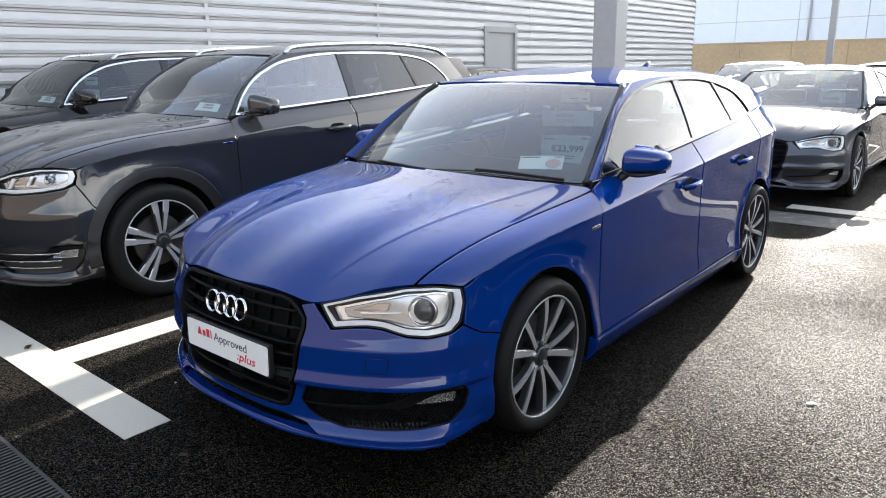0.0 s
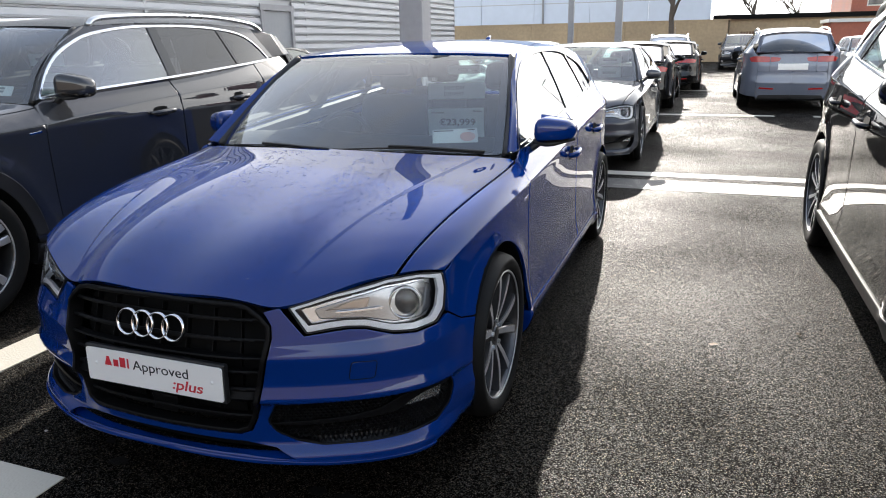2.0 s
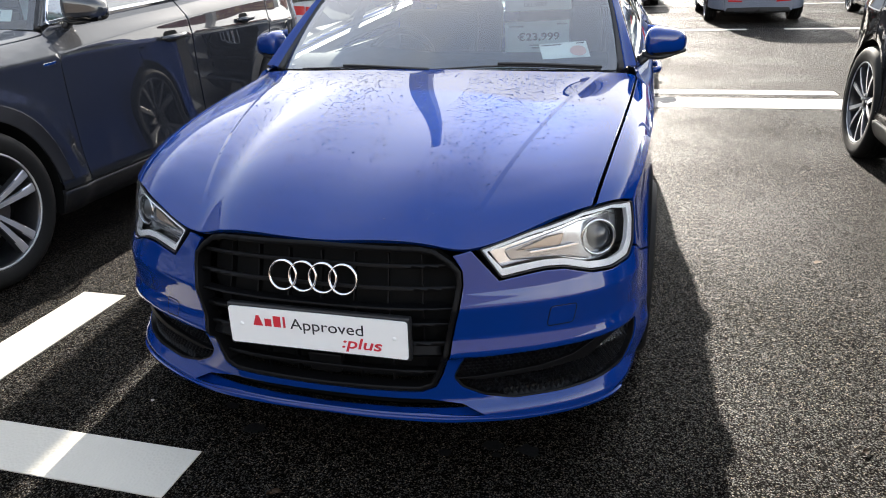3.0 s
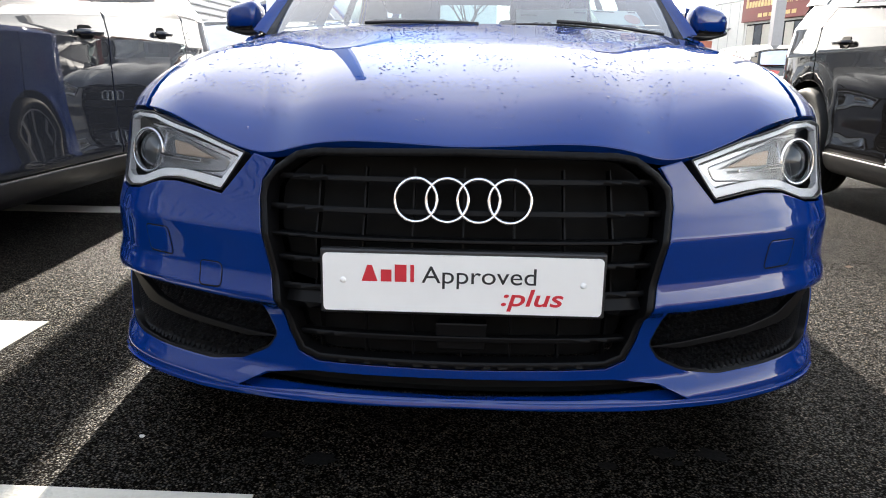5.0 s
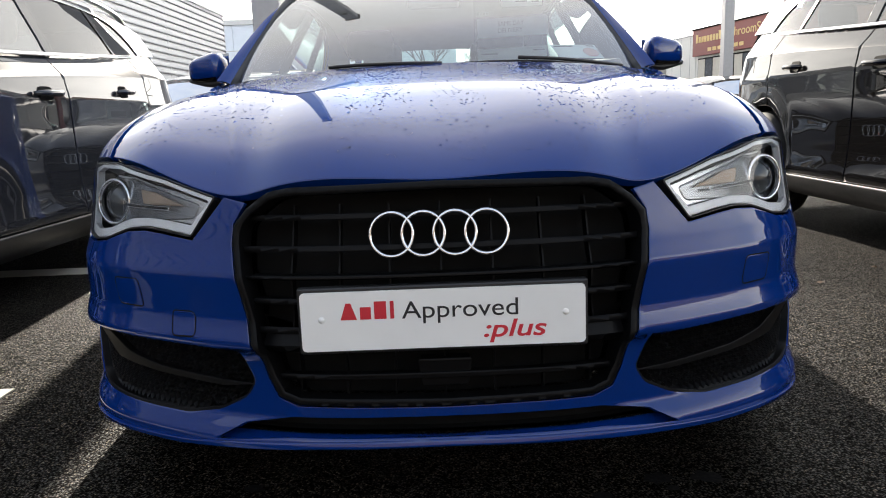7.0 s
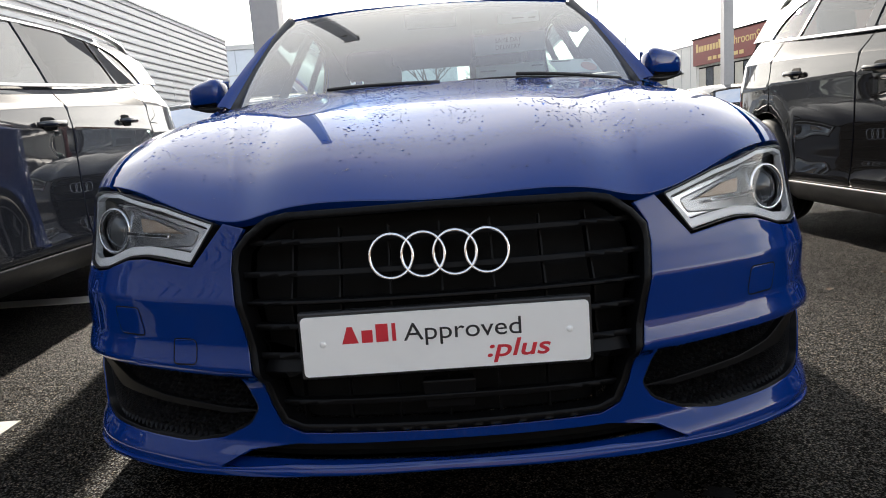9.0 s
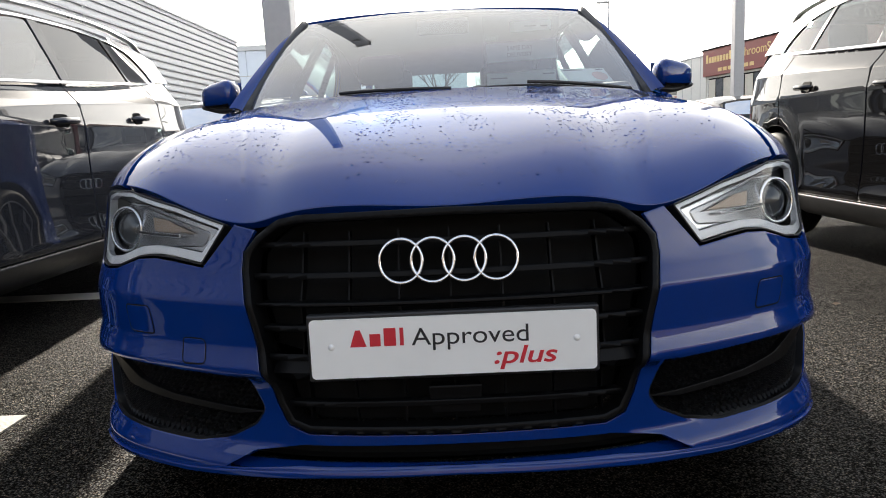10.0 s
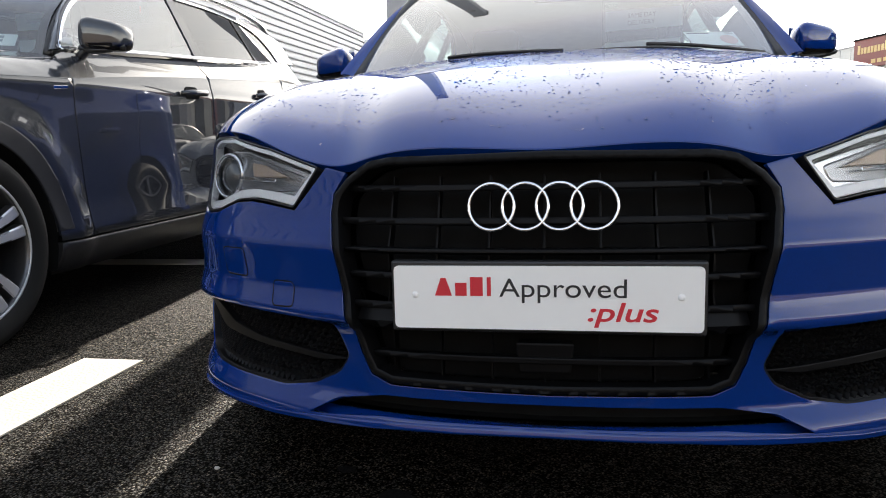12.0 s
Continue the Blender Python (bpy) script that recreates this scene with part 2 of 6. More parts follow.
M_RIMCUT = plain("machined_alloy", (0.62, 0.62, 0.63), 0.35, 0.6, scale=200, vary=0.08)
M_ALLOY = plain("silver_grey_alloy", (0.40, 0.40, 0.41), 0.3, 0.85, coat=0.3, scale=120, vary=0.06)
M_DISC = plain("brake_steel", (0.25, 0.23, 0.21), 0.4, 0.9, scale=90, vary=0.2)
M_GLASS = pane_glass("windscreen_glass", (0.84, 0.97, 0.95), ior=2.4)
M_TINT = pane_glass("side_glass", (0.60, 0.74, 0.69))
# for the added wall out of view, dark to dim what the paint mirrors
M_UNSEEN = plain("dark_unseen_wall", (0.15, 0.125, 0.105), 0.8, scale=6, vary=0.25)
M_MIST = pane_glass("misted_side_glass", (0.72, 0.88, 0.85), rough=0.06, ior=2.9)
M_PRIV = pane_glass("privacy_glass", (0.10, 0.10, 0.10))
M_LENS = lamp_lens("clear_lamp_lens", (0.95, 0.96, 0.97), 0.02)
M_REDLENS = plain("red_lamp_lens", (0.42, 0.012, 0.012), 0.12, coat=0.8, scale=50)
M_REFL = plain("lamp_reflector", (0.78, 0.79, 0.81), 0.2, 0.9, scale=60)
M_MASK = plain("bright_lamp_surround", (0.40, 0.41, 0.43), 0.18, 0.8, scale=40)
M_DRL = plain("white_light_guide", (0.92, 0.93, 0.94), 0.18, 0.0, coat=0.4, scale=30, vary=0.04)
M_AMBER = plain("indicator_reflector", (0.55, 0.42, 0.32), 0.25, 0.6, bump=0.6, fine=0.004, scale=260)
M_SEAT = plain("black_seat_cloth", (0.02, 0.02, 0.022), 0.8, bump=0.3, scale=180)
M_LINING = plain("grey_headlining_cloth", (0.32, 0.31, 0.30), 0.9, bump=0.2, scale=240)
M_DASH = plain("dark_dashboard", (0.022, 0.022, 0.024), 0.6, bump=0.2, scale=260)
def backlit_paper(name):
    """Thin white paper that lets some light through."""
    m = plain(name, (0.90, 0.92, 0.91), 0.6, scale=12, vary=0.04)
    nt = m.node_tree
    tl = nt.nodes.new("ShaderNodeBsdfTranslucent")
    tl.inputs["Color"].default_value = (0.80, 0.83, 0.82, 1)
    mx = nt.nodes.new("ShaderNodeMixShader")
    mx.inputs["Fac"].default_value = 0.08
    nt.links.new(nt.nodes["Principled BSDF"].outputs["BSDF"], mx.inputs[1])
    nt.links.new(tl.outputs["BSDF"], mx.inputs[2])
    nt.links.new(mx.outputs["Shader"], nt.nodes["Material Output"].inputs["Surface"])
    return m


M_SHEET = backlit_paper("thin_white_paper")
M_PAPER = plain("white_paper", (0.78, 0.80, 0.80), 0.6, scale=12, vary=0.05)
M_PLATE = plain("white_number_plate", (0.90, 0.89, 0.86), 0.3, coat=0.3, scale=14, vary=0.03)
M_RED = plain("red_print", (0.62, 0.03, 0.045), 0.4, scale=20, vary=0.04)
M_INK = plain("black_print", (0.02, 0.02, 0.022), 0.45, scale=20, vary=0.04)
M_GREYINK = plain("grey_print", (0.30, 0.31, 0.32), 0.5, scale=20, vary=0.04)
M_ASPHALT = asphalt_mat()
M_LINE = paint_or_glare_mat("white_road_paint", (0.52, 0.485, 0.41), 1.0)
# broken pale coat, its colour standing in for glare on the lane
M_GLARE = paint_or_glare_mat("pale_glare_band", (0.36, 0.35, 0.32), 0.50)
M_CLAD = plain("grey_metal_cladding", (0.43, 0.44, 0.46), 0.42, 0.35, scale=3.0, vary=0.08)
M_CLADB = plain("pale_blue_cladding", (0.58, 0.64, 0.74), 0.5, 0.1, scale=2.0, vary=0.06)
M_STEEL = plain("painted_grey_steel", (0.30, 0.30, 0.315), 0.45, 0.1, scale=14, vary=0.1)
M_DOOR = plain("grey_painted_door", (0.30, 0.31, 0.325), 0.45, scale=10, vary=0.06)
M_BRICKTAN = plain("tan_rendered_wall", (0.40, 0.30, 0.19), 0.8, scale=6, vary=0.25, bump=0.3, fine=0.01)
M_WHITEW = plain("white_panel_wall", (0.68, 0.67, 0.64), 0.6, scale=4, vary=0.08)
M_MAROON = plain("maroon_fascia", (0.20, 0.035, 0.03), 0.5, scale=6, vary=0.12)
M_GOLD = plain("gold_lettering", (0.62, 0.42, 0.16), 0.4, scale=10)
M_REDBRICK = plain("red_brick_wall", (0.36, 0.12, 0.08), 0.8, scale=8, vary=0.25)
M_SHOPGLASS = plain("dark_shop_glass", (0.05, 0.055, 0.06), 0.06, coat=0.6, scale=3, vary=0.3)
M_CURTAIN = plain("pale_curtain", (0.55, 0.52, 0.46), 0.8, scale=10)
M_BARK = plain("grey_bark", (0.10, 0.08, 0.065), 0.85, bump=0.5, scale=30)
M_WOOD = plain("brown_timber_gate", (0.14, 0.075, 0.045), 0.7, scale=20, vary=0.25)
M_IRON = plain("cast_iron_grate", (0.06, 0.058, 0.055), 0.5, 0.7, scale=40, vary=0.25)
M_LEAF = plain("fallen_leaf", (0.09, 0.055, 0.03), 0.6, scale=60, vary=0.3)
M_STONE = plain("pale_pebble", (0.55, 0.53, 0.50), 0.6, scale=60)


# ---- mesh helpers ----
def pchip(xs, ys):
    """Smooth curve through the points that never overshoots; returns a function of an array."""
    xs, ys = np.asarray(xs, float), np.asarray(ys, float)
    h, d = np.diff(xs), np.diff(ys) / np.diff(xs)
    m = np.zeros_like(xs)
    for i in range(1, len(xs) - 1):
        if d[i - 1] * d[i] > 0:
            w1, w2 = 2 * h[i] + h[i - 1], h[i] + 2 * h[i - 1]
            m[i] = (w1 + w2) / (w1 / d[i - 1] + w2 / d[i])
    m[0], m[-1] = d[0], d[-1]

    def f(x):
        x = np.asarray(x, float)
        i = np.clip(np.searchsorted(xs, x) - 1, 0, len(xs) - 2)
        t = (x - xs[i]) / h[i]
        tc = np.clip(t, 0, 1)
        v = ((1 + 2 * tc) * (1 - tc) ** 2 * ys[i] + tc * (1 - tc) ** 2 * h[i] * m[i]
             + tc ** 2 * (3 - 2 * tc) * ys[i + 1] + tc ** 2 * (tc - 1) * h[i] * m[i + 1])
        return v + np.where(t < 0, t * h[i] * m[0], 0) + np.where(t > 1, (t - 1) * h[i] * m[-1], 0)
    return f


def even_spline(xs, ys, odd=False):
    """Twice-smooth curve through points given for x >= 0 and mirrored about 0 (odd: turned about 0)."""
    xs, ys = np.asarray(xs, float), np.asarray(ys, float)
    X = np.concatenate([-xs[:0:-1], xs])
    Y = np.concatenate([(-1 if odd else 1) * ys[:0:-1], ys])
    n, h = len(X), np.diff(X)
    A, r = np.zeros((n, n)), np.zeros(n)
    A[0, 0] = A[-1, -1] = 1
    for i in range(1, n - 1):
        A[i, i - 1], A[i, i], A[i, i + 1] = h[i - 1], 2 * (h[i - 1] + h[i]), h[i]
        r[i] = 6 * ((Y[i + 1] - Y[i]) / h[i] - (Y[i] - Y[i - 1]) / h[i - 1])
    M = np.linalg.solve(A, r)

    def f(x):
        x = np.asarray(x, float)
        i = np.clip(np.searchsorted(X, x) - 1, 0, n - 2)
        a, b = (X[i + 1] - x) / h[i], (x - X[i]) / h[i]
        return a * Y[i] + b * Y[i + 1] + ((a ** 3 - a) * M[i] + (b ** 3 - b) * M[i + 1]) * h[i] ** 2 / 6
    return f


def smooth(x, a, b):
    t = np.clip((np.asarray(x, float) - a) / (b - a), 0, 1)
    return t * t * (3 - 2 * t)


def spline(pts, n=12, closed=False):
    """Catmull-Rom curve through a few control points, n steps a span."""
    p = np.asarray(pts, float)
    p = np.vstack([p[-1], p, p[0], p[1]]) if closed else np.vstack([2 * p[0] - p[1], p, 2 * p[-1] - p[-2]])
    out = []
    for i in range(1, len(p) - 2):
        t = np.linspace(0, 1, n, endpoint=False)[:, None]
        a, b, c, d = p[i - 1], p[i], p[i + 1], p[i + 2]
        out.append(0.5 * (2 * b + (c - a) * t + (2 * a - 5 * b + 4 * c - d) * t ** 2 + (3 * b - a - 3 * c + d) * t ** 3))
    if not closed:
        out.append(p[-2][None])
    return np.vstack(out)


def dense(loop, step):
    """A closed polygon with points at most step apart."""
    loop = np.asarray(loop, float)
    out = []
    for a, b in zip(loop, np.roll(loop, -1, 0)):
        n = max(1, int(math.ceil(np.hypot(*(b - a)) / step)))
        out.append(a + (b - a) * np.linspace(0, 1, n, endpoint=False)[:, None])
    return np.vstack(out)


def rounded(loop, r, n=4):
    """A closed polygon with its corners rounded."""
    p = np.asarray(loop, float)
    rs = np.broadcast_to(np.asarray(r, float), (len(p),))
    out = []
    for i in range(len(p)):
        a, b, c = p[i - 1], p[i], p[(i + 1) % len(p)]
        la, lc = np.linalg.norm(a - b), np.linalg.norm(c - b)
        k = min(rs[i], 0.45 * la, 0.45 * lc)
        s, e = b + (a - b) / la * k, b + (c - b) / lc * k
        for t in np.linspace(0, 1, n + 1):
            out.append((1 - t) ** 2 * s + 2 * t * (1 - t) * b + t ** 2 * e)
    return np.array(out)


def inside(pts, loop):
    x, y = pts[:, 0][:, None], pts[:, 1][:, None]
    a, b = loop, np.roll(loop, -1, 0)
    cond = (a[:, 1][None] > y) != (b[:, 1][None] > y)
    dy = np.where(b[:, 1] == a[:, 1], 1e-12, b[:, 1] - a[:, 1])
    xi = a[:, 0][None] + (y - a[:, 1][None]) * ((b[:, 0] - a[:, 0]) / dy)[None]
    return (np.sum(cond & (x < xi), axis=1) % 2) == 1


def edge_dist(pts, loop):
    a, b = loop, np.roll(loop, -1, 0)
    ab = b - a
    l2 = np.maximum(np.sum(ab * ab, 1), 1e-12)
    out = np.full(len(pts), 1e9)
    for i in range(0, len(pts), 800):
        q = pts[i:i + 800]
        t = np.clip(((q[:, None] - a[None]) * ab[None]).sum(2) / l2[None], 0, 1)
        out[i:i + 800] = np.sqrt((((q[:, None] - a[None]) - t[..., None] * ab[None]) ** 2).sum(2)).min(1)
    return out


def add_mesh(name, verts, faces, mat, parent=None, label="", normals=None, smooth_shade=True):
    me = bpy.data.meshes.new(name)
    me.from_pydata([tuple(map(float, v)) for v in verts], [], [tuple(map(int, f)) for f in faces])
    me.validate(clean_customdata=False)
    me.update()
    if smooth_shade:
        me.polygons.foreach_set("use_smooth", [True] * len(me.polygons))
    if normals is not None and len(me.vertices) == len(normals):
        me.normals_split_custom_set_from_vertices([tuple(map(float, n)) for n in normals])
    if mat:
        me.materials.append(mat)
    ob = new(name, me)
    if parent:
        ob.parent = parent
    if label:
        ob["label"] = label
    return ob


def part(name, bm, material_, parent=None, label="", smooth_shade=False):
    me = bpy.data.meshes.new(name)
    bmesh.ops.recalc_face_normals(bm, faces=bm.faces[:])
    bm.to_mesh(me)
    bm.free()
    if smooth_shade:
        me.polygons.foreach_set("use_smooth", [True] * len(me.polygons))
    me.materials.append(material_)
    ob = new(name, me)
    if parent:
        ob.parent = parent
    if label:
        ob["label"] = label
    return ob


def thing(name, at, label, category, group="", turn=0.0):
    e = new(name)
    e.empty_display_size = 0.2
    e.matrix_world = pose(*at, 0, 0, turn)
    return tagged(e, label, category, group)


def surface(fn, uv, out_hint=None, eps=1e-3):
    """Points and normals of a surface fn(u, v) -> (n, 3)."""
    p = fn(uv[:, 0], uv[:, 1])
    du = fn(uv[:, 0] + eps, uv[:, 1]) - fn(uv[:, 0] - eps, uv[:, 1])
    dv = fn(uv[:, 0], uv[:, 1] + eps) - fn(uv[:, 0], uv[:, 1] - eps)
    n = np.cross(du, dv)
    n /= np.maximum(np.linalg.norm(n, axis=1), 1e-12)[:, None]
    return p, n


def panel(name, loop, fn, mat, parent, label="", res=0.03, rim=0.012, holes=(), lift=0.0, bevel=0.0012, flip=1, mirror=False, warp=None, ring=0.004, lines=(), tilt=0.9):
    """A sheet cut to an outline in the surface's own coordinates, with a soft edge turned inward. mirror: the sheet on the other side."""
    step = res * 0.8
    loops = [dense(loop, step)] + [dense(h, step) for h in holes]
    lo, hi = loops[0].min(0), loops[0].max(0)
    nx, ny = int((hi[0] - lo[0]) / res) + 2, int((hi[1] - lo[1]) / res) + 2
    gx, gy = np.meshgrid(lo[0] + np.arange(nx) * res, lo[1] + np.arange(ny) * res)
    gx = gx + (np.arange(ny)[:, None] % 2) * res * 0.5
    grid = np.column_stack([gx.ravel(), gy.ravel()])
    keep = inside(grid, loops[0])
    for h in loops[1:]:
        keep &= ~inside(grid, h)
    grid = grid[keep]
    rings = []
    for k, lp in enumerate(loops):
        area = 0.5 * np.sum(lp[:, 0] * np.roll(lp[:, 1], -1) - np.roll(lp[:, 0], -1) * lp[:, 1])
        sgn = (1 if area > 0 else -1) * (1 if k == 0 else -1)
        t = np.roll(lp, -1, 0) - np.roll(lp, 1, 0)
        t /= np.maximum(np.linalg.norm(t, axis=1), 1e-9)[:, None]
        rings.append(lp + sgn * ring * np.column_stack([-t[:, 1], t[:, 0]]))
    if len(grid):
        d = np.min([edge_dist(grid, lp) for lp in loops], axis=0)
        grid = grid[d > max(res * 0.45, ring * 1.8)]
    rp = np.vstack(rings)
    rd = np.min([edge_dist(rp, lp) for lp in loops], axis=0)
    ok = inside(rp, loops[0]) & (rd > ring * 0.7)
    for h in loops[1:]:
        ok &= ~inside(rp, h)
    rp = rp[ok]
    for ln in lines:                                  # rows of points along a sharp line of the surface
        q = ln[inside(ln, loops[0])]
        q = q[np.min([edge_dist(q, lp) for lp in loops], axis=0) > ring * 1.6] if len(q) else q
        if len(q):
            if len(grid):
                grid = grid[np.min(np.linalg.norm(grid[:, None] - q[None], axis=2), axis=1) > 0.007]
            rp = rp[np.min(np.linalg.norm(rp[:, None] - q[None], axis=2), axis=1) > 0.004]
            rp = np.vstack([rp, q])
    pts, edges, base = [], [], 0
    for lp in loops:
        pts.append(lp)
        edges += [(base + i, base + (i + 1) % len(lp)) for i in range(len(lp))]
        base += len(lp)
    allp = np.vstack(pts + [rp, grid])
    from_cdt = mathutils_cdt([Vector(p) for p in allp], edges, [], 0, 1e-6)
    uv = np.array([tuple(v) for v in from_cdt[0]])
    tris = np.array([f for f in from_cdt[2] if len(f) == 3])
    cen = uv[tris].mean(1)
    good = inside(cen, loops[0])
    for h in loops[1:]:
        good &= ~inside(cen, h)
    tris = tris[good]
    p, n = surface(fn, uv)
    n = n * flip
    dist = np.min([edge_dist(uv, lp) for lp in loops], axis=0)
    rim_v = dist < 1e-5
    a, b, c = p[tris[:, 0]], p[tris[:, 1]], p[tris[:, 2]]
    turned = np.sum(np.cross(b - a, c - a) * n[tris[:, 0]], 1) < 0
    tris[turned] = tris[turned][:, ::-1]
    count = {}
    for f in tris:
        for i in range(3):
            e = (f[i], f[(i + 1) % 3])
            count[e] = 1
    border = [e for e in count if (e[1], e[0]) not in count]
    p = p + n * lift
    out_dir = np.zeros_like(p)
    for i, j in border:
        s = np.cross(p[j] - p[i], n[i])
        out_dir[i] += s
        out_dir[j] += s
    ln = np.linalg.norm(out_dir, axis=1)
    out_dir[ln > 0] /= ln[ln > 0][:, None]
    nn = n.copy()
    bv = ln > 0
    p2 = p.copy()
    p2[bv] -= n[bv] * bevel
    nn[bv] = n[bv] + out_dir[bv] * tilt
    nn /= np.linalg.norm(nn, axis=1)[:, None]
    verts, norms, faces = list(p2), list(nn), [tuple(f) for f in tris]
    if rim > 0:
        idx = {}
        for e in border:
            for v in e:
                if v not in idx:
                    idx[v] = len(verts)
                    verts += [p2[v], p2[v] - n[v] * rim - out_dir[v] * rim * 0.15]
                    norms += [out_dir[v] if ln[v] > 0 else n[v]] * 2
        faces += [(idx[i], idx[i] + 1, idx[j] + 1, idx[j]) for i, j in border]
    verts, norms = np.array(verts), np.array(norms)
    if warp is not None:
        verts, norms = warp(verts, norms)
    if mirror:
        verts, norms = verts * [-1, 1, 1], norms * [-1, 1, 1]
        faces = [f[::-1] for f in faces]
    return add_mesh(name, verts, faces, mat, parent, label, norms)


from mathutils.geometry import delaunay_2d_cdt as mathutils_cdt


def tube(name, path, radius, mat, parent, label="", sides=8, closed=False, flat=1.0, taper=None, warp=None):
    """A round (or flattened) bar along a path."""
    path = np.asarray(path, float)
    n = len(path)
    t = np.roll(path, -1, 0) - np.roll(path, 1, 0) if closed else np.gradient(path, axis=0)
    t /= np.maximum(np.linalg.norm(t, axis=1), 1e-9)[:, None]
    up = np.array([0.0, 0.0, 1.0])
    verts, faces = [], []
    for i in range(n):
        u = up if abs(t[i] @ up) < 0.95 else np.array([1.0, 0, 0])
        a = np.cross(t[i], u)
        a /= np.linalg.norm(a)
        b = np.cross(a, t[i])
        r = radius * (taper[i] if taper is not None else 1.0)
        for k in range(sides):
            an = 2 * math.pi * k / sides
            verts.append(path[i] + r * (math.cos(an) * a + flat * math.sin(an) * b))
    m = n if closed else n - 1
    for i in range(m):
        for k in range(sides):
            j = (i + 1) % n
            faces.append((i * sides + k, i * sides + (k + 1) % sides, j * sides + (k + 1) % sides, j * sides + k))
    if not closed:
        faces.append(tuple(range(sides)[::-1]))
        faces.append(tuple((n - 1) * sides + k for k in range(sides)))
    verts = np.array(verts)
    if warp is not None:
        verts, _ = warp(verts, verts * 0)
    return add_mesh(name, verts, faces, mat, parent, label)


def lathe(bm, prof, axis="x", n=64, closed=True):
    """A ring swept about the x axis from a profile of (offset along x, radius)."""
    rows = []
    for k in range(n):
        an = 2 * math.pi * k / n
        rows.append([bm.verts.new((o, r * math.cos(an), r * math.sin(an))) for o, r in prof])
    m = len(prof)
    for k in range(n):
        a, b = rows[k], rows[(k + 1) % n]
        for i in range(m if closed else m - 1):
            bm.faces.new((a[i], a[(i + 1) % m], b[(i + 1) % m], b[i]))


def box(bm, x0, x1, y0, y1, z0, z1, bev=0.0):
    v = [bm.verts.new((x, y, z)) for x in (x0, x1) for y in (y0, y1) for z in (z0, z1)]
    fs = [bm.faces.new([v[i] for i in f]) for f in ((0, 1, 3, 2), (4, 6, 7, 5), (0, 4, 5, 1), (2, 3, 7, 6), (0, 2, 6, 4), (1, 5, 7, 3))]
    if bev:
        es = list({e for f in fs for e in f.edges})
        bmesh.ops.bevel(bm, geom=es, offset=bev, segments=2, affect="EDGES", profile=0.5)
    return v


def box_part(name, dims, mat, parent=None, label="", bev=0.0):
    bm = bmesh.new()
    box(bm, *dims, bev)
    return part(name, bm, mat, parent, label)


def text_part(name, body, size, mat, m, parent, label="", depth=0.0006, shear=0.0, bold=0.0, width=None):
    """Lettering as a thin mesh, centred, facing the local +z of m."""
    cu = bpy.data.curves.new(name, "FONT")
    cu.body, cu.size, cu.extrude, cu.shear, cu.offset = body, size, depth, shear, bold
    cu.align_x, cu.align_y = "CENTER", "CENTER"
    tmp = bpy.data.objects.new("lettering", cu)
    scene.collection.objects.link(tmp)
    bpy.context.view_layer.update()
    me = bpy.data.meshes.new_from_object(tmp.evaluated_get(bpy.context.evaluated_depsgraph_get()))
    bpy.data.objects.remove(tmp)
    me.name = name
    if width:
        xs = [v.co.x for v in me.vertices]
        k = width / max(1e-6, max(xs) - min(xs))
        mid = 0.5 * (max(xs) + min(xs))
        for v in me.vertices:
            v.co.x = (v.co.x - mid) * k
    me.transform(m)
    me.materials.clear()
    me.materials.append(mat)
    ob = new(name, me)
    if parent:
        ob.parent = parent
    if label:
        ob["label"] = label
    return ob


# ---- the car park ----
bm = bmesh.new()
bm.faces.new([bm.verts.new(c) for c in ((-300, -300, 0), (300, -300, 0), (300, 300, 0), (-300, 300, 0))])
tagged(part("ground", bm, M_ASPHALT), "damp dark asphalt of the car park", "ground", kind="structure")


def marking(x0, x1, y0, y1, mat=None, label="white painted bay line on the asphalt"):
    ob = box_part("marking_or_glare", (x0, x1, y0, y1, 0.0, 0.004), mat or M_LINE)
    return tagged(ob, label, "road marking", "bay lines", "structure")


marking(-9.5, -0.40, -0.255, -0.055)
marking(-1.575, -1.355, -0.055, 0.835)
marking(-4.55, -4.33, -0.055, 0.835)
marking(0.45, 2.75, 6.08, 6.30)
marking(-9.0, -1.6, 6.08, 6.30)
# not a bay line: the low sun's glare on the asphalt, painted as a band
marking(0.25, 2.9, 5.36, 5.86, M_GLARE, "pale speckled band painted in for sun glare on the asphalt")
marking(-4.0, -1.3, 2.55, 2.72)
marking(0.5, 2.75, 12.62, 12.82)
marking(3.4, 9.0, 12.62, 12.82)
marking(0.6, 2.6, 19.4, 19.55)
marking(3.6, 9.0, 19.4, 19.55)

# drain channel with a slotted grate
drain = thing("drain_channel", (0, 0, 0), "dark iron slotted drain grate set in the asphalt", "drain")
box_part("channel_bed", (-3.0, 0.4, -0.75, -0.57, 0.0, 0.002), M_DARK, drain)
box_part("channel_edge", (-3.0, 0.4, -0.575, -0.562, 0.0, 0.009), M_IRON, drain)
box_part("channel_edge", (-3.0, 0.4, -0.758, -0.745, 0.0, 0.009), M_IRON, drain)
bar_me = None
for k in range(136):
    x = -3.0 + 0.025 * k
    if bar_me is None:
        o = box_part("grate_bar", (0, 0.013, -0.746, -0.574, 0.0, 0.008), M_IRON, drain)
        bar_me = o.data
    else:
        o = new("grate_bar", bar_me)
        o.parent = drain
    o.location.x = x

# ---- showroom wall of ribbed metal sheet along the car park's side ----
WALL_X, WALL_END, WALL_TOP = -7.2, 23.4, 4.42
wall = box_part("wall_left", (WALL_X - 0.25, WALL_X - 0.05, -14, WALL_END, 0, WALL_TOP - 0.03), M_CLAD)
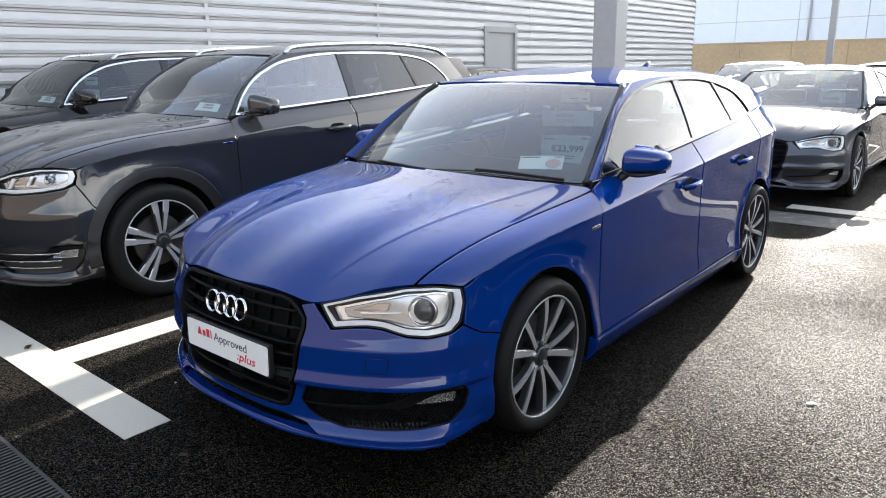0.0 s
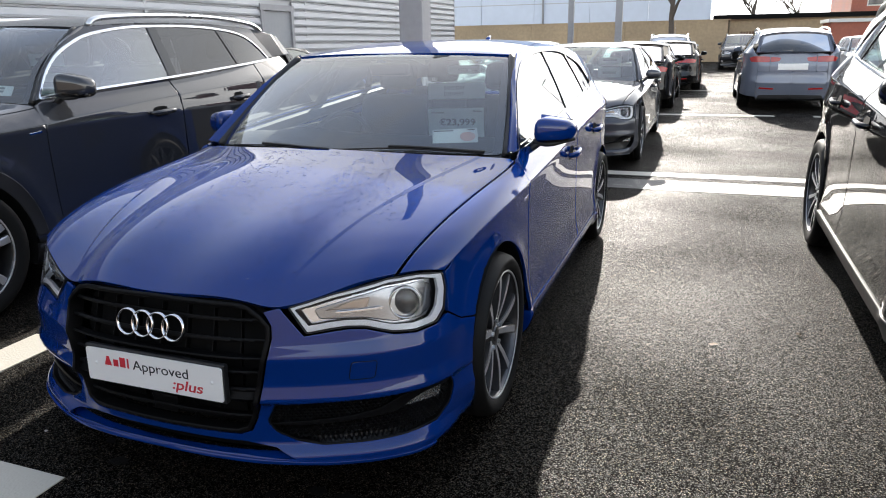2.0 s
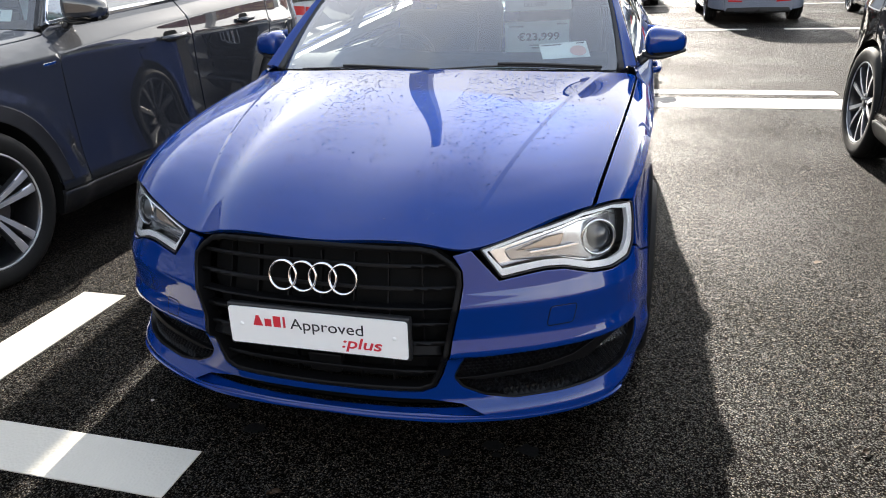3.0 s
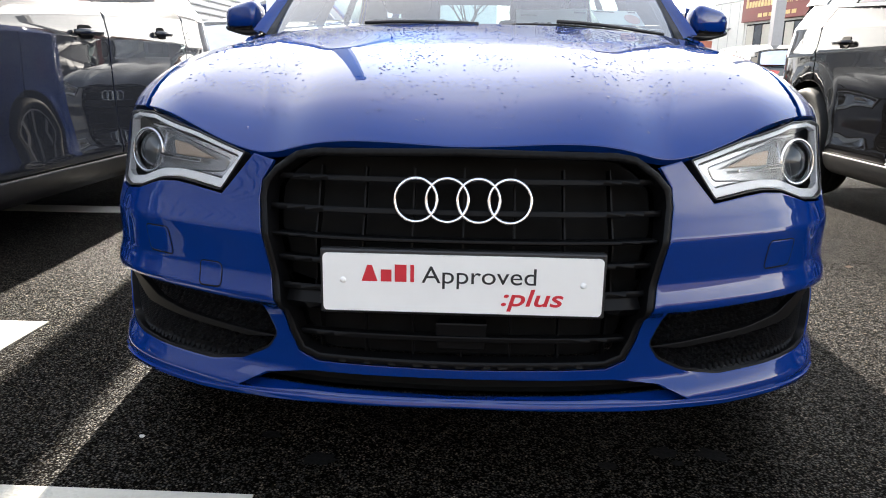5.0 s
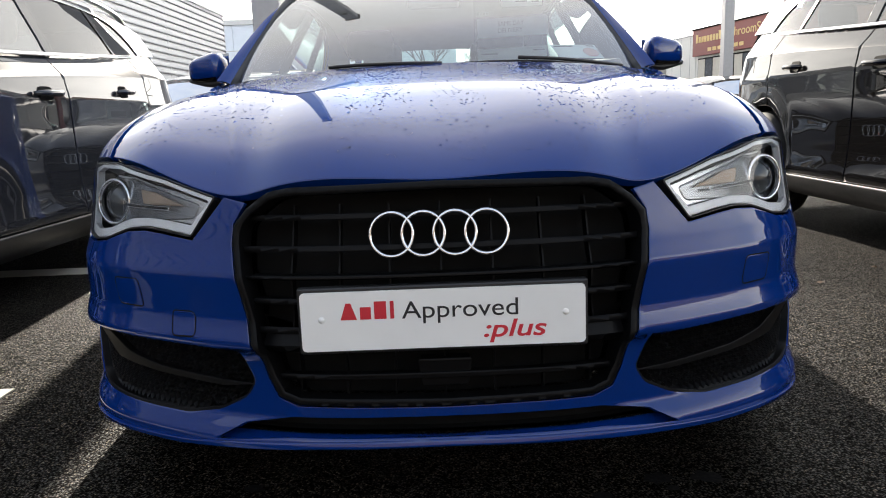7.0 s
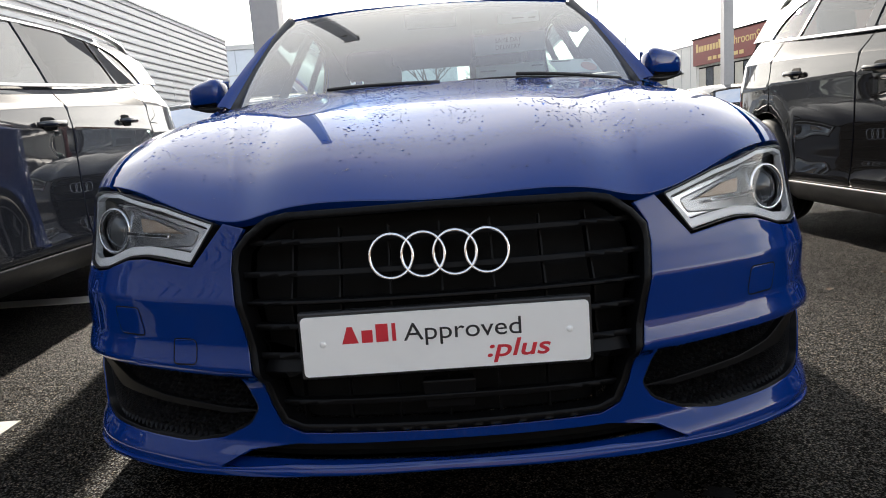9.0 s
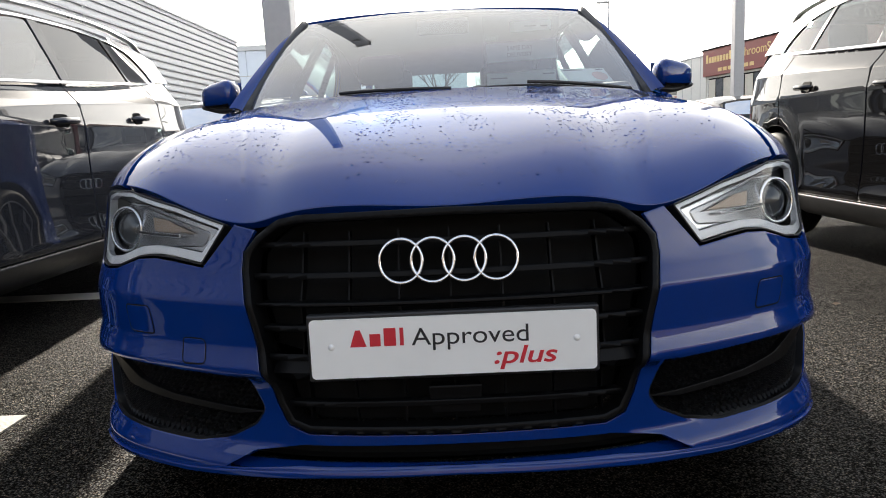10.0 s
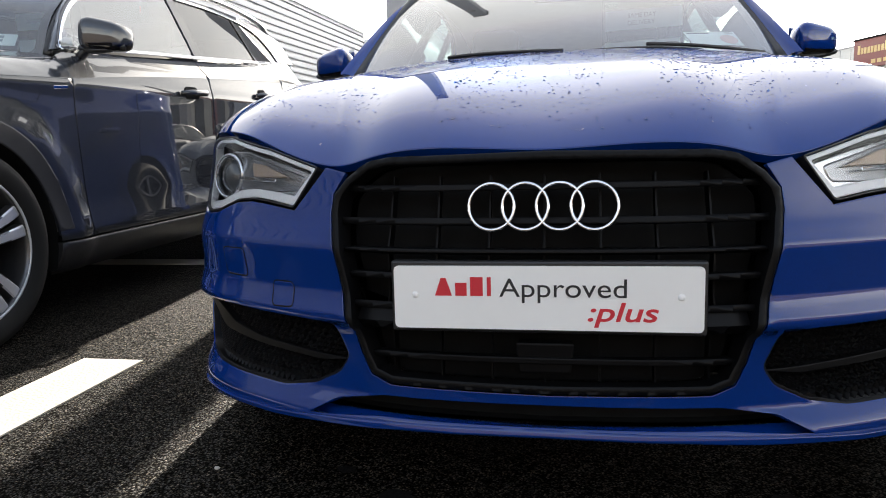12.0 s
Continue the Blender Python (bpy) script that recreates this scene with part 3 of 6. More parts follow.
tagged(wall, "grey ribbed metal cladding wall of the showroom", "wall", kind="structure")
PITCH = 0.1745


def cladding(y0, y1, z0, z1):
    """One sheet of horizontal ribs."""
    prof = []
    z = z0
    while z < z1 - 0.01:
        for dz, dx in ((0.0, 0.0), (0.022, 0.0), (0.026, 0.050), (0.060, 0.054), (0.075, 0.044), (0.150, 0.036), (0.168, 0.0)):
            prof.append((WALL_X - 0.045 + dx, min(z + dz, z1)))
        z += PITCH
    prof.append((WALL_X - 0.045, z1))
    bm = bmesh.new()
    a = [bm.verts.new((x, y0 + 0.004, z)) for x, z in prof]
    b = [bm.verts.new((x, y1 - 0.004, z)) for x, z in prof]
    for i in range(len(prof) - 1):
        if (a[i].co - a[i + 1].co).length > 1e-5:
            bm.faces.new((a[i], b[i], b[i + 1], a[i + 1]))
    return part("cladding_sheet", bm, M_CLAD, wall)


for y0, y1 in zip((-14, -9, -4, 1.1, 4.6, 8.1, 12.56, 13.14, 18.2), (-9, -4, 1.1, 4.6, 8.1, 11.32, 13.14, 18.2, 23.4)):
    cladding(y0, y1, 0.05, WALL_TOP - 0.06)
cladding(11.32, 12.56, 0.05 + PITCH * 13, WALL_TOP - 0.06)
for k, y in enumerate((1.1, 4.6, 8.1, 13.14, 18.2)):
    box_part("cover_strip", (WALL_X - 0.012, WALL_X - 0.004, y - 0.03, y + 0.03, 0.05, WALL_TOP - 0.06), M_CLAD, wall)
box_part("wall_capping", (WALL_X - 0.30, WALL_X + 0.03, -14, WALL_END + 0.03, WALL_TOP - 0.06, WALL_TOP), M_CLAD, wall)
box_part("corner_flashing", (WALL_X - 0.30, WALL_X + 0.0, WALL_END, WALL_END + 0.02, 0, WALL_TOP - 0.06), M_STEEL, wall)
box_part("wall_plinth", (WALL_X - 0.05, WALL_X - 0.006, -14, WALL_END, 0, 0.05), M_STEEL, wall)
door = thing("door_1", (0, 0, 0), "grey painted steel door in the cladding, shut", "door")
door["kind"] = "structure"
box_part("door_leaf", (WALL_X - 0.05, WALL_X - 0.02, 11.42, 12.46, 0.01, 2.10), M_DOOR, door)
for dims in ((11.32, 11.42, 0, 2.22), (12.46, 12.56, 0, 2.22)):
    box_part("door_frame", (WALL_X - 0.045, WALL_X + 0.03, dims[0], dims[1], dims[2], dims[3]), M_STEEL, door)
box_part("door_head", (WALL_X - 0.045, WALL_X + 0.032, 11.30, 12.58, 2.11, 2.23), M_STEEL, door)
box_part("door_handle", (WALL_X - 0.02, WALL_X + 0.03, 11.5, 11.62, 1.0, 1.03), M_SATIN, door, "steel lever handle", 0.005)
ends = box_part("wall_end", (WALL_X - 22, WALL_X - 0.3, WALL_END - 0.3, WALL_END, 0, WALL_TOP - 0.1), M_CLAD)
tagged(ends, "grey end wall of the showroom", "wall", kind="structure")

# ---- steel columns with floodlights ----


def floodlight_column(x, y, w, h, label, lamps=True):
    c = thing("lamp_column", (x, y, 0), label, "column", "steel columns")
    bm = bmesh.new()
    box(bm, -w / 2, w / 2, -w / 2, w / 2, 0, h, 0.012)
    part("shaft", bm, M_STEEL, c)
    bm = bmesh.new()
    box(bm, -w * 0.8, w * 0.8, -w * 0.8, w * 0.8, 0, 0.03, 0.006)
    part("base_plate", bm, M_STEEL, c)
    if lamps:
        box_part("cap_plate", (-w * 0.6, w * 0.6, -w * 0.6, w * 0.6, h, h + 0.03), M_STEEL, c)
        box_part("bracket", (-0.06, 0.06, -w / 2 - 0.10, -w / 2 + 0.005, h - 0.50, h - 0.38), M_STEEL, c)
    return c


floodlight_column(-1.75, 6.45, 0.29, 6.3, "square grey steel column rising behind the blue car")
floodlight_column(-3.45, 26, 0.20, 5.0, "square grey steel column far across the car park", False)
floodlight_column(-1.8, 27, 0.25, 5.0, "square grey steel column far across the car park", False)
floodlight_column(8.9, 20.8, 0.30, 6.5, "square grey steel column near the shops", False)

# added unseen wall behind the camera: cuts low skylight and darkens front reflections
shut = box_part("unseen_wall_behind", (-30, 40, -9.3, -9.0, 0, 3.4), M_UNSEEN)
tagged(shut, "added dark wall, never in view, that dims skylight and reflections on the car fronts", "wall", kind="structure")


# ---- cars: the shared body surfaces, in metres from the nose of the blue car ----
_plan = spline([(-0.2, 0.007), (0, 0), (0.2, 0.007), (0.35, 0.033), (0.5, 0.088), (0.65, 0.165), (0.75, 0.245), (0.82, 0.34), (0.86, 0.45), (0.88, 0.6), (0.888, 0.87),
                (0.892, 1.4), (0.893, 2.3), (0.89, 3.0), (0.885, 3.5), (0.865, 3.85), (0.80, 4.1), (0.62, 4.24), (0.3, 4.30), (0, 4.31), (-0.3, 4.30)], 10)[10:-10]
_len = np.concatenate([[0], np.cumsum(np.linalg.norm(np.diff(_plan, axis=0), axis=1))])
plan_x, plan_y = pchip(_len, _plan[:, 0]), pchip(_len, _plan[:, 1])
S_END = _len[-1]


def S(y):
    """Way round the body at a place y along its side."""
    return np.interp(y, _plan[:, 1], _len)


front_in = pchip([0.13, 0.155, 0.165, 0.185, 0.205, 0.235, 0.33, 0.362, 0.370, 0.380, 0.40, 0.43, 0.45, 0.505, 0.525, 0.56, 0.62, 0.66, 0.70, 0.74, 0.80],
                 [0.06, -0.010, -0.014, -0.018, -0.010, 0.008, 0.010, 0.004, -0.010, -0.014, -0.008, 0.0, 0.0, -0.001, 0.005, 0.018, 0.034, 0.044, 0.056, 0.070, 0.10])
low_in = pchip([0.10, 0.15, 0.18, 0.22, 0.26, 0.30], [0.14, 0.09, 0.045, 0.018, 0.006, 0.0])
mid_in = pchip([0, 0.08, 0.16, 0.195, 0.5, 0.78, 0.90, 0.985, 1.0], [0.0, 0.009, 0.016, 0.018, 0.022, 0.0245, 0.0232, 0.0203, 0.020])
up_in = pchip([0, 0.012, 0.03, 0.06, 0.113, 0.2, 0.3], [0, 0.006, 0.018, 0.040, 0.080, 0.15, 0.24])

# the bonnet and wing tops: a loft from the front edge to the foot of the windscreen
_A = [0, 0.39, 0.47, 0.53, 0.70, 0.88, 0.95, 1.0]
_F = np.array([(0, 0.050, 0.678), (0.315, 0.077, 0.670), (0.378, 0.095, 0.655), (0.425, 0.110, 0.658), (0.555, 0.176, 0.698), (0.685, 0.273, 0.729), (0.765, 0.360, 0.727), (0.805, 0.428, 0.708)])
_B = [0, 0.5, 0.8, 0.9, 0.95, 1.0]
_R = np.array([(0, 1.13, 0.962), (0.44, 1.165, 0.948), (0.70, 1.28, 0.928), (0.80, 1.35, 0.910), (0.84, 1.39, 0.882), (0.872, 1.42, 0.832)])
_T0 = np.array([(0, 0.75, 0.55), (0.05, 0.75, 0.63), (0.12, 0.72, 0.42), (0.16, 0.62, 0.30)])
_T1 = np.array([(0, 1.05, 0.17), (0.03, 0.95, 0.20), (0.02, 0.85, 0.10), (0.0, 0.8, 0.05)])
hf = [even_spline(_A, _F[:, i], i == 0) for i in range(3)]
hr = [even_spline(_B, _R[:, i], i == 0) for i in range(3)]
ht0 = [even_spline([0, 0.53, 0.88, 1], _T0[:, i], i == 0) for i in range(3)]
ht1 = [even_spline([0, 0.7, 0.93, 1], _T1[:, i], i == 0) for i in range(3)]


def hood_fn(u, v):
    u = np.asarray(u, float)
    a, b = np.abs(u) / 0.8, np.asarray(v, float) / 1.1
    h00, h10, h01, h11 = 2 * b ** 3 - 3 * b ** 2 + 1, b ** 3 - 2 * b ** 2 + b, -2 * b ** 3 + 3 * b ** 2, b ** 3 - b ** 2
    p = [h00 * hf[i](a) + h10 * ht0[i](a) + h01 * hr[i](a) + h11 * ht1[i](a) for i in range(3)]
    # a sharp ridge from the grille's corner to the foot of the windscreen, flatter within than without
    ac = 0.475 + 0.29 * b
    rise, fall = 0.009 * (a / ac) ** 2, 0.009 * (1 - (a - ac) / (1.02 - ac))
    crease = -0.0005 * np.logaddexp(-rise / 0.0005, -fall / 0.0005) * smooth(b, -0.03, 0.14) * (1 - 0.4 * smooth(b, 0.6, 1.0))
    crease = crease - 0.0034 * smooth(a - ac, -0.012, 0.012) * smooth(b, 0.03, 0.2)      # and a narrow facet along it
    return np.column_stack([np.where(u < 0, -1, 1) * p[0], p[1], p[2] + crease])


_cr = hood_fn(np.full(60, 0.8), np.linspace(0, 1.1, 60))
crest_z = pchip(np.concatenate([[0.1, 0.3], _cr[::6, 1], [2.445, 3.63, 4.3]]), np.concatenate([[0.69, 0.71], _cr[::6, 2], [0.90, 0.951, 0.965]]))
crest_x = pchip(np.concatenate([_cr[::6, 1], [2.4, 3.5]]), np.concatenate([_cr[::6, 0], [0.873, 0.865]]))


def belt(y):
    return 0.944 + 0.075 * (np.asarray(y, float) - 1.4) - 0.012 * smooth(y, 3.2, 4.2)


def body_fn(s, z):
    s, z = np.asarray(s, float), np.asarray(z, float)
    sg, q = np.where(s < 0, -1.0, 1.0), np.minimum(np.abs(s), S_END)
    e = 2e-3
    x, y = plan_x(q), plan_y(q)
    tx, ty = plan_x(np.minimum(q + e, S_END)) - plan_x(np.maximum(q - e, 0)), plan_y(np.minimum(q + e, S_END)) - plan_y(np.maximum(q - e, 0))
    l = np.hypot(tx, ty)
    nx, ny = ty / l, -tx / l
    zs = crest_z(y)
    w = np.clip((z - 0.30) / (zs - 0.30), 0, 1)
    extra = np.maximum(0, x - crest_x(y) - 0.02) * smooth(y, 0.35, 0.5) * (1 - smooth(y, 1.5, 2.0))
    side = np.where(z < 0.30, low_in(z), np.where(z < zs, mid_in(w) + extra * smooth(w, 0.25, 1.0), 0.02 + extra + up_in(np.maximum(z - zs, 0))))
    arch = 0.0
    for yc in (0.869, 3.506):
        r = np.hypot(y - yc, z - 0.315)
        arch = arch + 0.013 * np.exp(-((r - 0.36) / 0.048) ** 2) * (1 - smooth(z, 0.55, 0.75) * 0.6)
    wf = 1 - smooth(q, 0.80, 1.22)
    wr = smooth(q, S_END - 1.1, S_END - 0.55)
    rear = np.interp(z, [0.15, 0.2, 0.45, 0.55, 0.75, 0.95, 1.2], [0.09, 0.02, 0.0, 0.02, 0.03, 0.06, 0.15])
    d = wf * front_in(z) + (1 - wf) * ((1 - wr) * (side - arch) + wr * rear)
    return np.column_stack([sg * (x - nx * d), y - ny * d, z])


def side_loop(pts):
    """An outline given as (y, z) on the flank, in the body's own coordinates."""
    p = np.asarray(pts, float)
    return np.column_stack([S(p[:, 0]), p[:, 1]])


gx = pchip([1.2, 1.4, 2.0, 2.5, 3.2, 3.6, 4.0, 4.3], [0.785, 0.797, 0.810, 0.806, 0.785, 0.755, 0.70, 0.63])


def green_fn(y, z):
    y, z = np.asarray(y, float), np.asarray(z, float)
    d = z - belt(y)
    return np.column_stack([gx(y) - 0.46 * d - 0.22 * d * np.abs(d), y, z])


_we = [(0.742, 1.385, 0.922), (0.700, 1.60, 1.078), (0.652, 1.80, 1.222), (0.612, 1.965, 1.323)]


def ws_fn(u, v):
    """The windscreen, u across and v up it."""
    a, b = np.asarray(u, float) / 0.7, np.asarray(v, float) / 0.8
    bx, by, bz = 0.742 * a, 1.155 + 0.23 * a ** 2, 0.957 - 0.035 * a ** 2
    tx, ty, tz = 0.612 * a, 1.885 + 0.08 * a ** 2, 1.343 - 0.02 * a ** 2
    bul = 0.03 * 4 * b * (1 - b)
    return np.column_stack([bx + (tx - bx) * b, by + (ty - by) * b - bul * 0.45, bz + (tz - bz) * b + bul * 0.7])


class Shape:
    """The roof and tail of one kind of car."""
    def __init__(self, tail="hatch"):
        self.tail = tail
        if tail == "hatch":
            self.zt = pchip([1.9, 2.0, 2.5, 3.0, 3.5, 3.95, 4.2], [1.315, 1.333, 1.362, 1.358, 1.315, 1.235, 1.18])
            self.zc = pchip([1.8, 1.89, 2.1, 2.6, 3.0, 3.6, 4.0, 4.2], [1.325, 1.345, 1.378, 1.41, 1.412, 1.38, 1.315, 1.27])
            self.end, self.base = 4.02, 4.22
            self.dlo = [(1.42, 0.958), (1.70, 1.155), (1.86, 1.235), (2.02, 1.287), (2.3, 1.328), (2.6, 1.338), (2.95, 1.325), (3.3, 1.262), (3.46, 1.19), (3.55, 1.11), (3.40, 1.096), (2.4, 1.028)]
            self.cuts = [(2.44, 2.52, 2.50, 2.58), (3.16, 3.20, 3.03, 3.07)]
        elif tail == "suv":
            self.zt = pchip([1.9, 2.0, 2.5, 3.0, 3.5, 3.95, 4.2], [1.315, 1.333, 1.362, 1.366, 1.352, 1.310, 1.27])
            self.zc = pchip([1.8, 1.89, 2.1, 2.6, 3.0, 3.6, 4.0, 4.2], [1.325, 1.345, 1.378, 1.41, 1.416, 1.405, 1.365, 1.33])
            self.end, self.base = 4.08, 4.24
            self.dlo = [(1.42, 0.958), (1.70, 1.155), (1.86, 1.235), (2.02, 1.287), (2.3, 1.328), (2.6, 1.340), (3.0, 1.340), (3.35, 1.318), (3.55, 1.278), (3.68, 1.20), (3.76, 1.112), (3.45, 1.090), (2.4, 1.022)]
            self.cuts = [(2.46, 2.54, 2.48, 2.56), (3.30, 3.34, 3.20, 3.24)]
        else:
            self.zt = pchip([1.9, 2.0, 2.4, 2.9, 3.3, 3.6, 3.9], [1.315, 1.333, 1.352, 1.325, 1.24, 1.13, 1.04])
            self.zc = pchip([1.8, 1.89, 2.1, 2.6, 2.9, 3.3, 3.6, 4.2], [1.325, 1.345, 1.378, 1.40, 1.385, 1.31, 1.22, 1.10])
            self.end, self.base = 3.15, 3.82
            self.dlo = [(1.42, 0.958), (1.70, 1.155), (1.86, 1.235), (2.02, 1.287), (2.3, 1.315), (2.6, 1.308), (2.9, 1.262), (3.15, 1.185), (3.36, 1.10), (3.25, 1.083), (2.4, 1.028)]
            self.cuts = [(2.40, 2.47, 2.46, 2.53)]

    def roof_fn(self, x, y):
        x, y = np.asarray(x, float), np.asarray(y, float)
        zt, zc = self.zt(y), self.zc(y)
        xr = green_fn(y, zt)[:, 0]
        t = np.clip(np.abs(x) / xr, 0, 1.05)
        return np.column_stack([x, y, zc + (zt - zc) * t ** 2.6])


def make_warp(ys, zs, xk, lean=0.0):
    """Stretch the shared body to another car's lengths and heights."""
    Y, Z = pchip(*zip(*ys)), pchip(*zip(*zs))

    def wide(z):
        """Half-width factor: a taller body leans in above and swells to a sharp waist line."""
        return xk * (1 - lean * smooth(z, 0.38, 0.92) + lean * 0.9 * np.where(z < 0.80, smooth(z, 0.42, 0.98) / 0.7565, np.clip((0.95 - z) / 0.15, 0, 1)))

    def warp(v, n):
        v, n = np.asarray(v, float), np.asarray(n, float)
        e = 1e-3
        y, z = v[:, 1], v[:, 2]
        dy, dz = (Y(y + e) - Y(y - e)) / (2 * e), (Z(z + e) - Z(z - e)) / (2 * e)
        k, dk = wide(z), (wide(z + e) - wide(z - e)) / (2 * e)
        m = np.column_stack([n[:, 0] / k, n[:, 1] / dy, (n[:, 2] - n[:, 0] * v[:, 0] * dk / k) / dz])
        m /= np.maximum(np.linalg.norm(m, axis=1), 1e-12)[:, None]
        return np.column_stack([v[:, 0] * k, Y(y), Z(z)]), m
    gy, gz = np.linspace(-0.2, 4.6, 400), np.linspace(0, 1.7, 400)

    def back(y, z):
        return np.interp(y, Y(gy), gy), np.interp(z, Z(gz), gz)
    return warp, back


def wheel(parent, at, r, rim_r, width, spokes, side, two_tone, label="", cap_r=0.032, fast=False):
    """A wheel: tyre, rim with spokes, cap, bolts and brake disc; it faces +x (side 1) or -x."""
    w = new("wheel")
    w.empty_display_size = 0.1
    w.parent = parent
    w.matrix_basis = pose(*at, 0, 0, 0 if side > 0 else 180)
    if label:
        w["label"] = label
    n = 40 if fast else 72
    h = width / 2
    bm = bmesh.new()
    prof = [(-h * 0.80, rim_r * 0.97), (-h * 0.98, rim_r * 1.06), (-h * 1.02, (r + rim_r) / 2), (-h * 0.90, r * 0.965), (-h * 0.62, r * 0.996)]
    for g in (-0.42, 0.0, 0.42):
        prof += [(h * (g - 0.04), r), (h * (g - 0.035), r - 0.007), (h * (g + 0.035), r - 0.007), (h * (g + 0.04), r)]
    prof += [(h * 0.62, r * 0.996), (h * 0.90, r * 0.965), (h * 0.985, r * 0.93), (h * 1.02, (r + rim_r) / 2 + 0.01), (h * 1.01, (r + rim_r) / 2 - 0.004), (h * 0.98, rim_r * 1.06), (h * 0.86, rim_r * 0.985)]
    lathe(bm, prof, n=n)
    part("tyre", bm, M_RUBBER, w, "black rubber tyre", True)
    bm = bmesh.new()
    lathe(bm, [(h * 0.84, rim_r * 1.0), (h * 0.90, rim_r * 1.012), (h * 0.92, rim_r * 1.0), (h * 0.90, rim_r * 0.982), (h * 0.70, rim_r * 0.965), (-h * 0.7, rim_r * 0.90), (-h * 0.8, rim_r * 1.0)], n=n)
    rim = part("rim", bm, M_RIM if two_tone else M_ALLOY, w, "", True)
    bm = bmesh.new()
    lathe(bm, [(h * 0.905, rim_r * 1.012), (h * 0.93, rim_r * 1.004), (h * 0.925, rim_r * 0.985), (h * 0.89, rim_r * 0.975)], n=n)
    part("rim_lip", bm, M_RIMCUT, w, "machined rim lip", True)
    bm = bmesh.new()
    lathe(bm, [(h * 0.20, 0.02), (h * 0.20, rim_r * 0.62), (h * 0.12, rim_r * 0.64), (h * 0.05, rim_r * 0.64), (h * 0.05, 0.02)], n=n)
    part("brake_disc", bm, M_DISC, w, "grey steel brake disc", False)
    bm = bmesh.new()
    lathe(bm, [(-h * 0.3, 0.01), (-h * 0.3, rim_r * 0.92), (-h * 0.45, rim_r * 0.92), (-h * 0.45, 0.01)], n=24)
    part("inner_barrel", bm, M_DARK, w)
    for k in range(min(spokes, 10)):
        # twin spokes lean towards one another in pairs
        pair = k % 2
        base_an = 2 * math.pi * (k // 2) / 5 + math.pi / 2
        lean = 0.17 * (1 if pair else -1)
        if spokes == 10:
            base_an = 2 * math.pi * k / spokes + math.pi / 2
            lean = 0.10 * (1 if pair else -1)
        bm = bmesh.new()
        rows = []
        for t in np.linspace(0, 1, 7):
            rr = 0.050 + (rim_r * 0.975 - 0.050) * t
            an = base_an + (lean * (0.8 + 0.15 / (0.3 + t)) if spokes != 10 else lean * (1 - 0.8 * t))
            xo = h * (0.66 + 0.16 * t + 0.22 * t * (1 - t))
            wd = 0.0135 + 0.005 * t if spokes == 10 else 0.0135 + 0.009 * t
            ca, sa = math.cos(an), math.sin(an)
            row = []
            for off, dx in ((-wd * 1.25, -0.03), (-wd, -0.004), (-wd * 0.72, 0.0), (wd * 0.72, 0.0), (wd, -0.004), (wd * 1.25, -0.03)):
                row.append(bm.verts.new((xo + dx, rr * ca - off * sa, rr * sa + off * ca)))
            rows.append(row)
        for a, b in zip(rows, rows[1:]):
            for i in range(6):
                bm.faces.new((a[i], a[(i + 1) % 6], b[(i + 1) % 6], b[i]))
        bm.faces.new(rows[0][::-1])
        bm.faces.new(rows[-1])
        ob = part("spoke", bm, M_RIM if two_tone else M_ALLOY, w)
        if two_tone:
            ob.data.materials.append(M_RIMCUT)
            for f in ob.data.polygons:
                if f.normal.x > 0.8:
                    f.material_index = 1
    bm = bmesh.new()
    lathe(bm, [(h * 0.2, 0.0001), (h * 0.2, 0.072), (h * 0.60, 0.064), (h * 0.66, 0.052), (h * 0.66, 0.0001)], n=30, closed=False)
    hub = part("hub", bm, M_RIM if two_tone else M_ALLOY, w, "", True)
    bm = bmesh.new()
    lathe(bm, [(h * 0.64, cap_r), (h * 0.70, cap_r * 0.96), (h * 0.72, cap_r * 0.8), (h * 0.725, 0.0001)], n=24, closed=False)
    part("centre_cap", bm, M_RIM, w, "grey centre cap", True)
    for k in range(5):
        an = 2 * math.pi * k / 5 + 0.3
        bm = bmesh.new()
        bmesh.ops.create_cone(bm, cap_ends=True, segments=6, radius1=0.010, radius2=0.009, depth=0.02,
                              matrix=Matrix.Translation((h * 0.66, 0.054 * math.cos(an), 0.054 * math.sin(an))) @ Matrix.Rotation(math.pi / 2, 4, "Y"))
        part("wheel_bolt", bm, M_SATIN, w)
    return w


def ring_shape(loop, inner_off):
    """The same outline drawn in by a distance, for frames."""
    lp = dense(loop, 0.012)
    area = 0.5 * np.sum(lp[:, 0] * np.roll(lp[:, 1], -1) - np.roll(lp[:, 0], -1) * lp[:, 1])
    t = np.roll(lp, -2, 0) - np.roll(lp, 2, 0)
    t /= np.maximum(np.linalg.norm(t, axis=1), 1e-9)[:, None]
    q = lp + (1 if area > 0 else -1) * inner_off * np.column_stack([-t[:, 1], t[:, 0]])
    d = edge_dist(q, lp)
    return q[d > inner_off * 0.93]


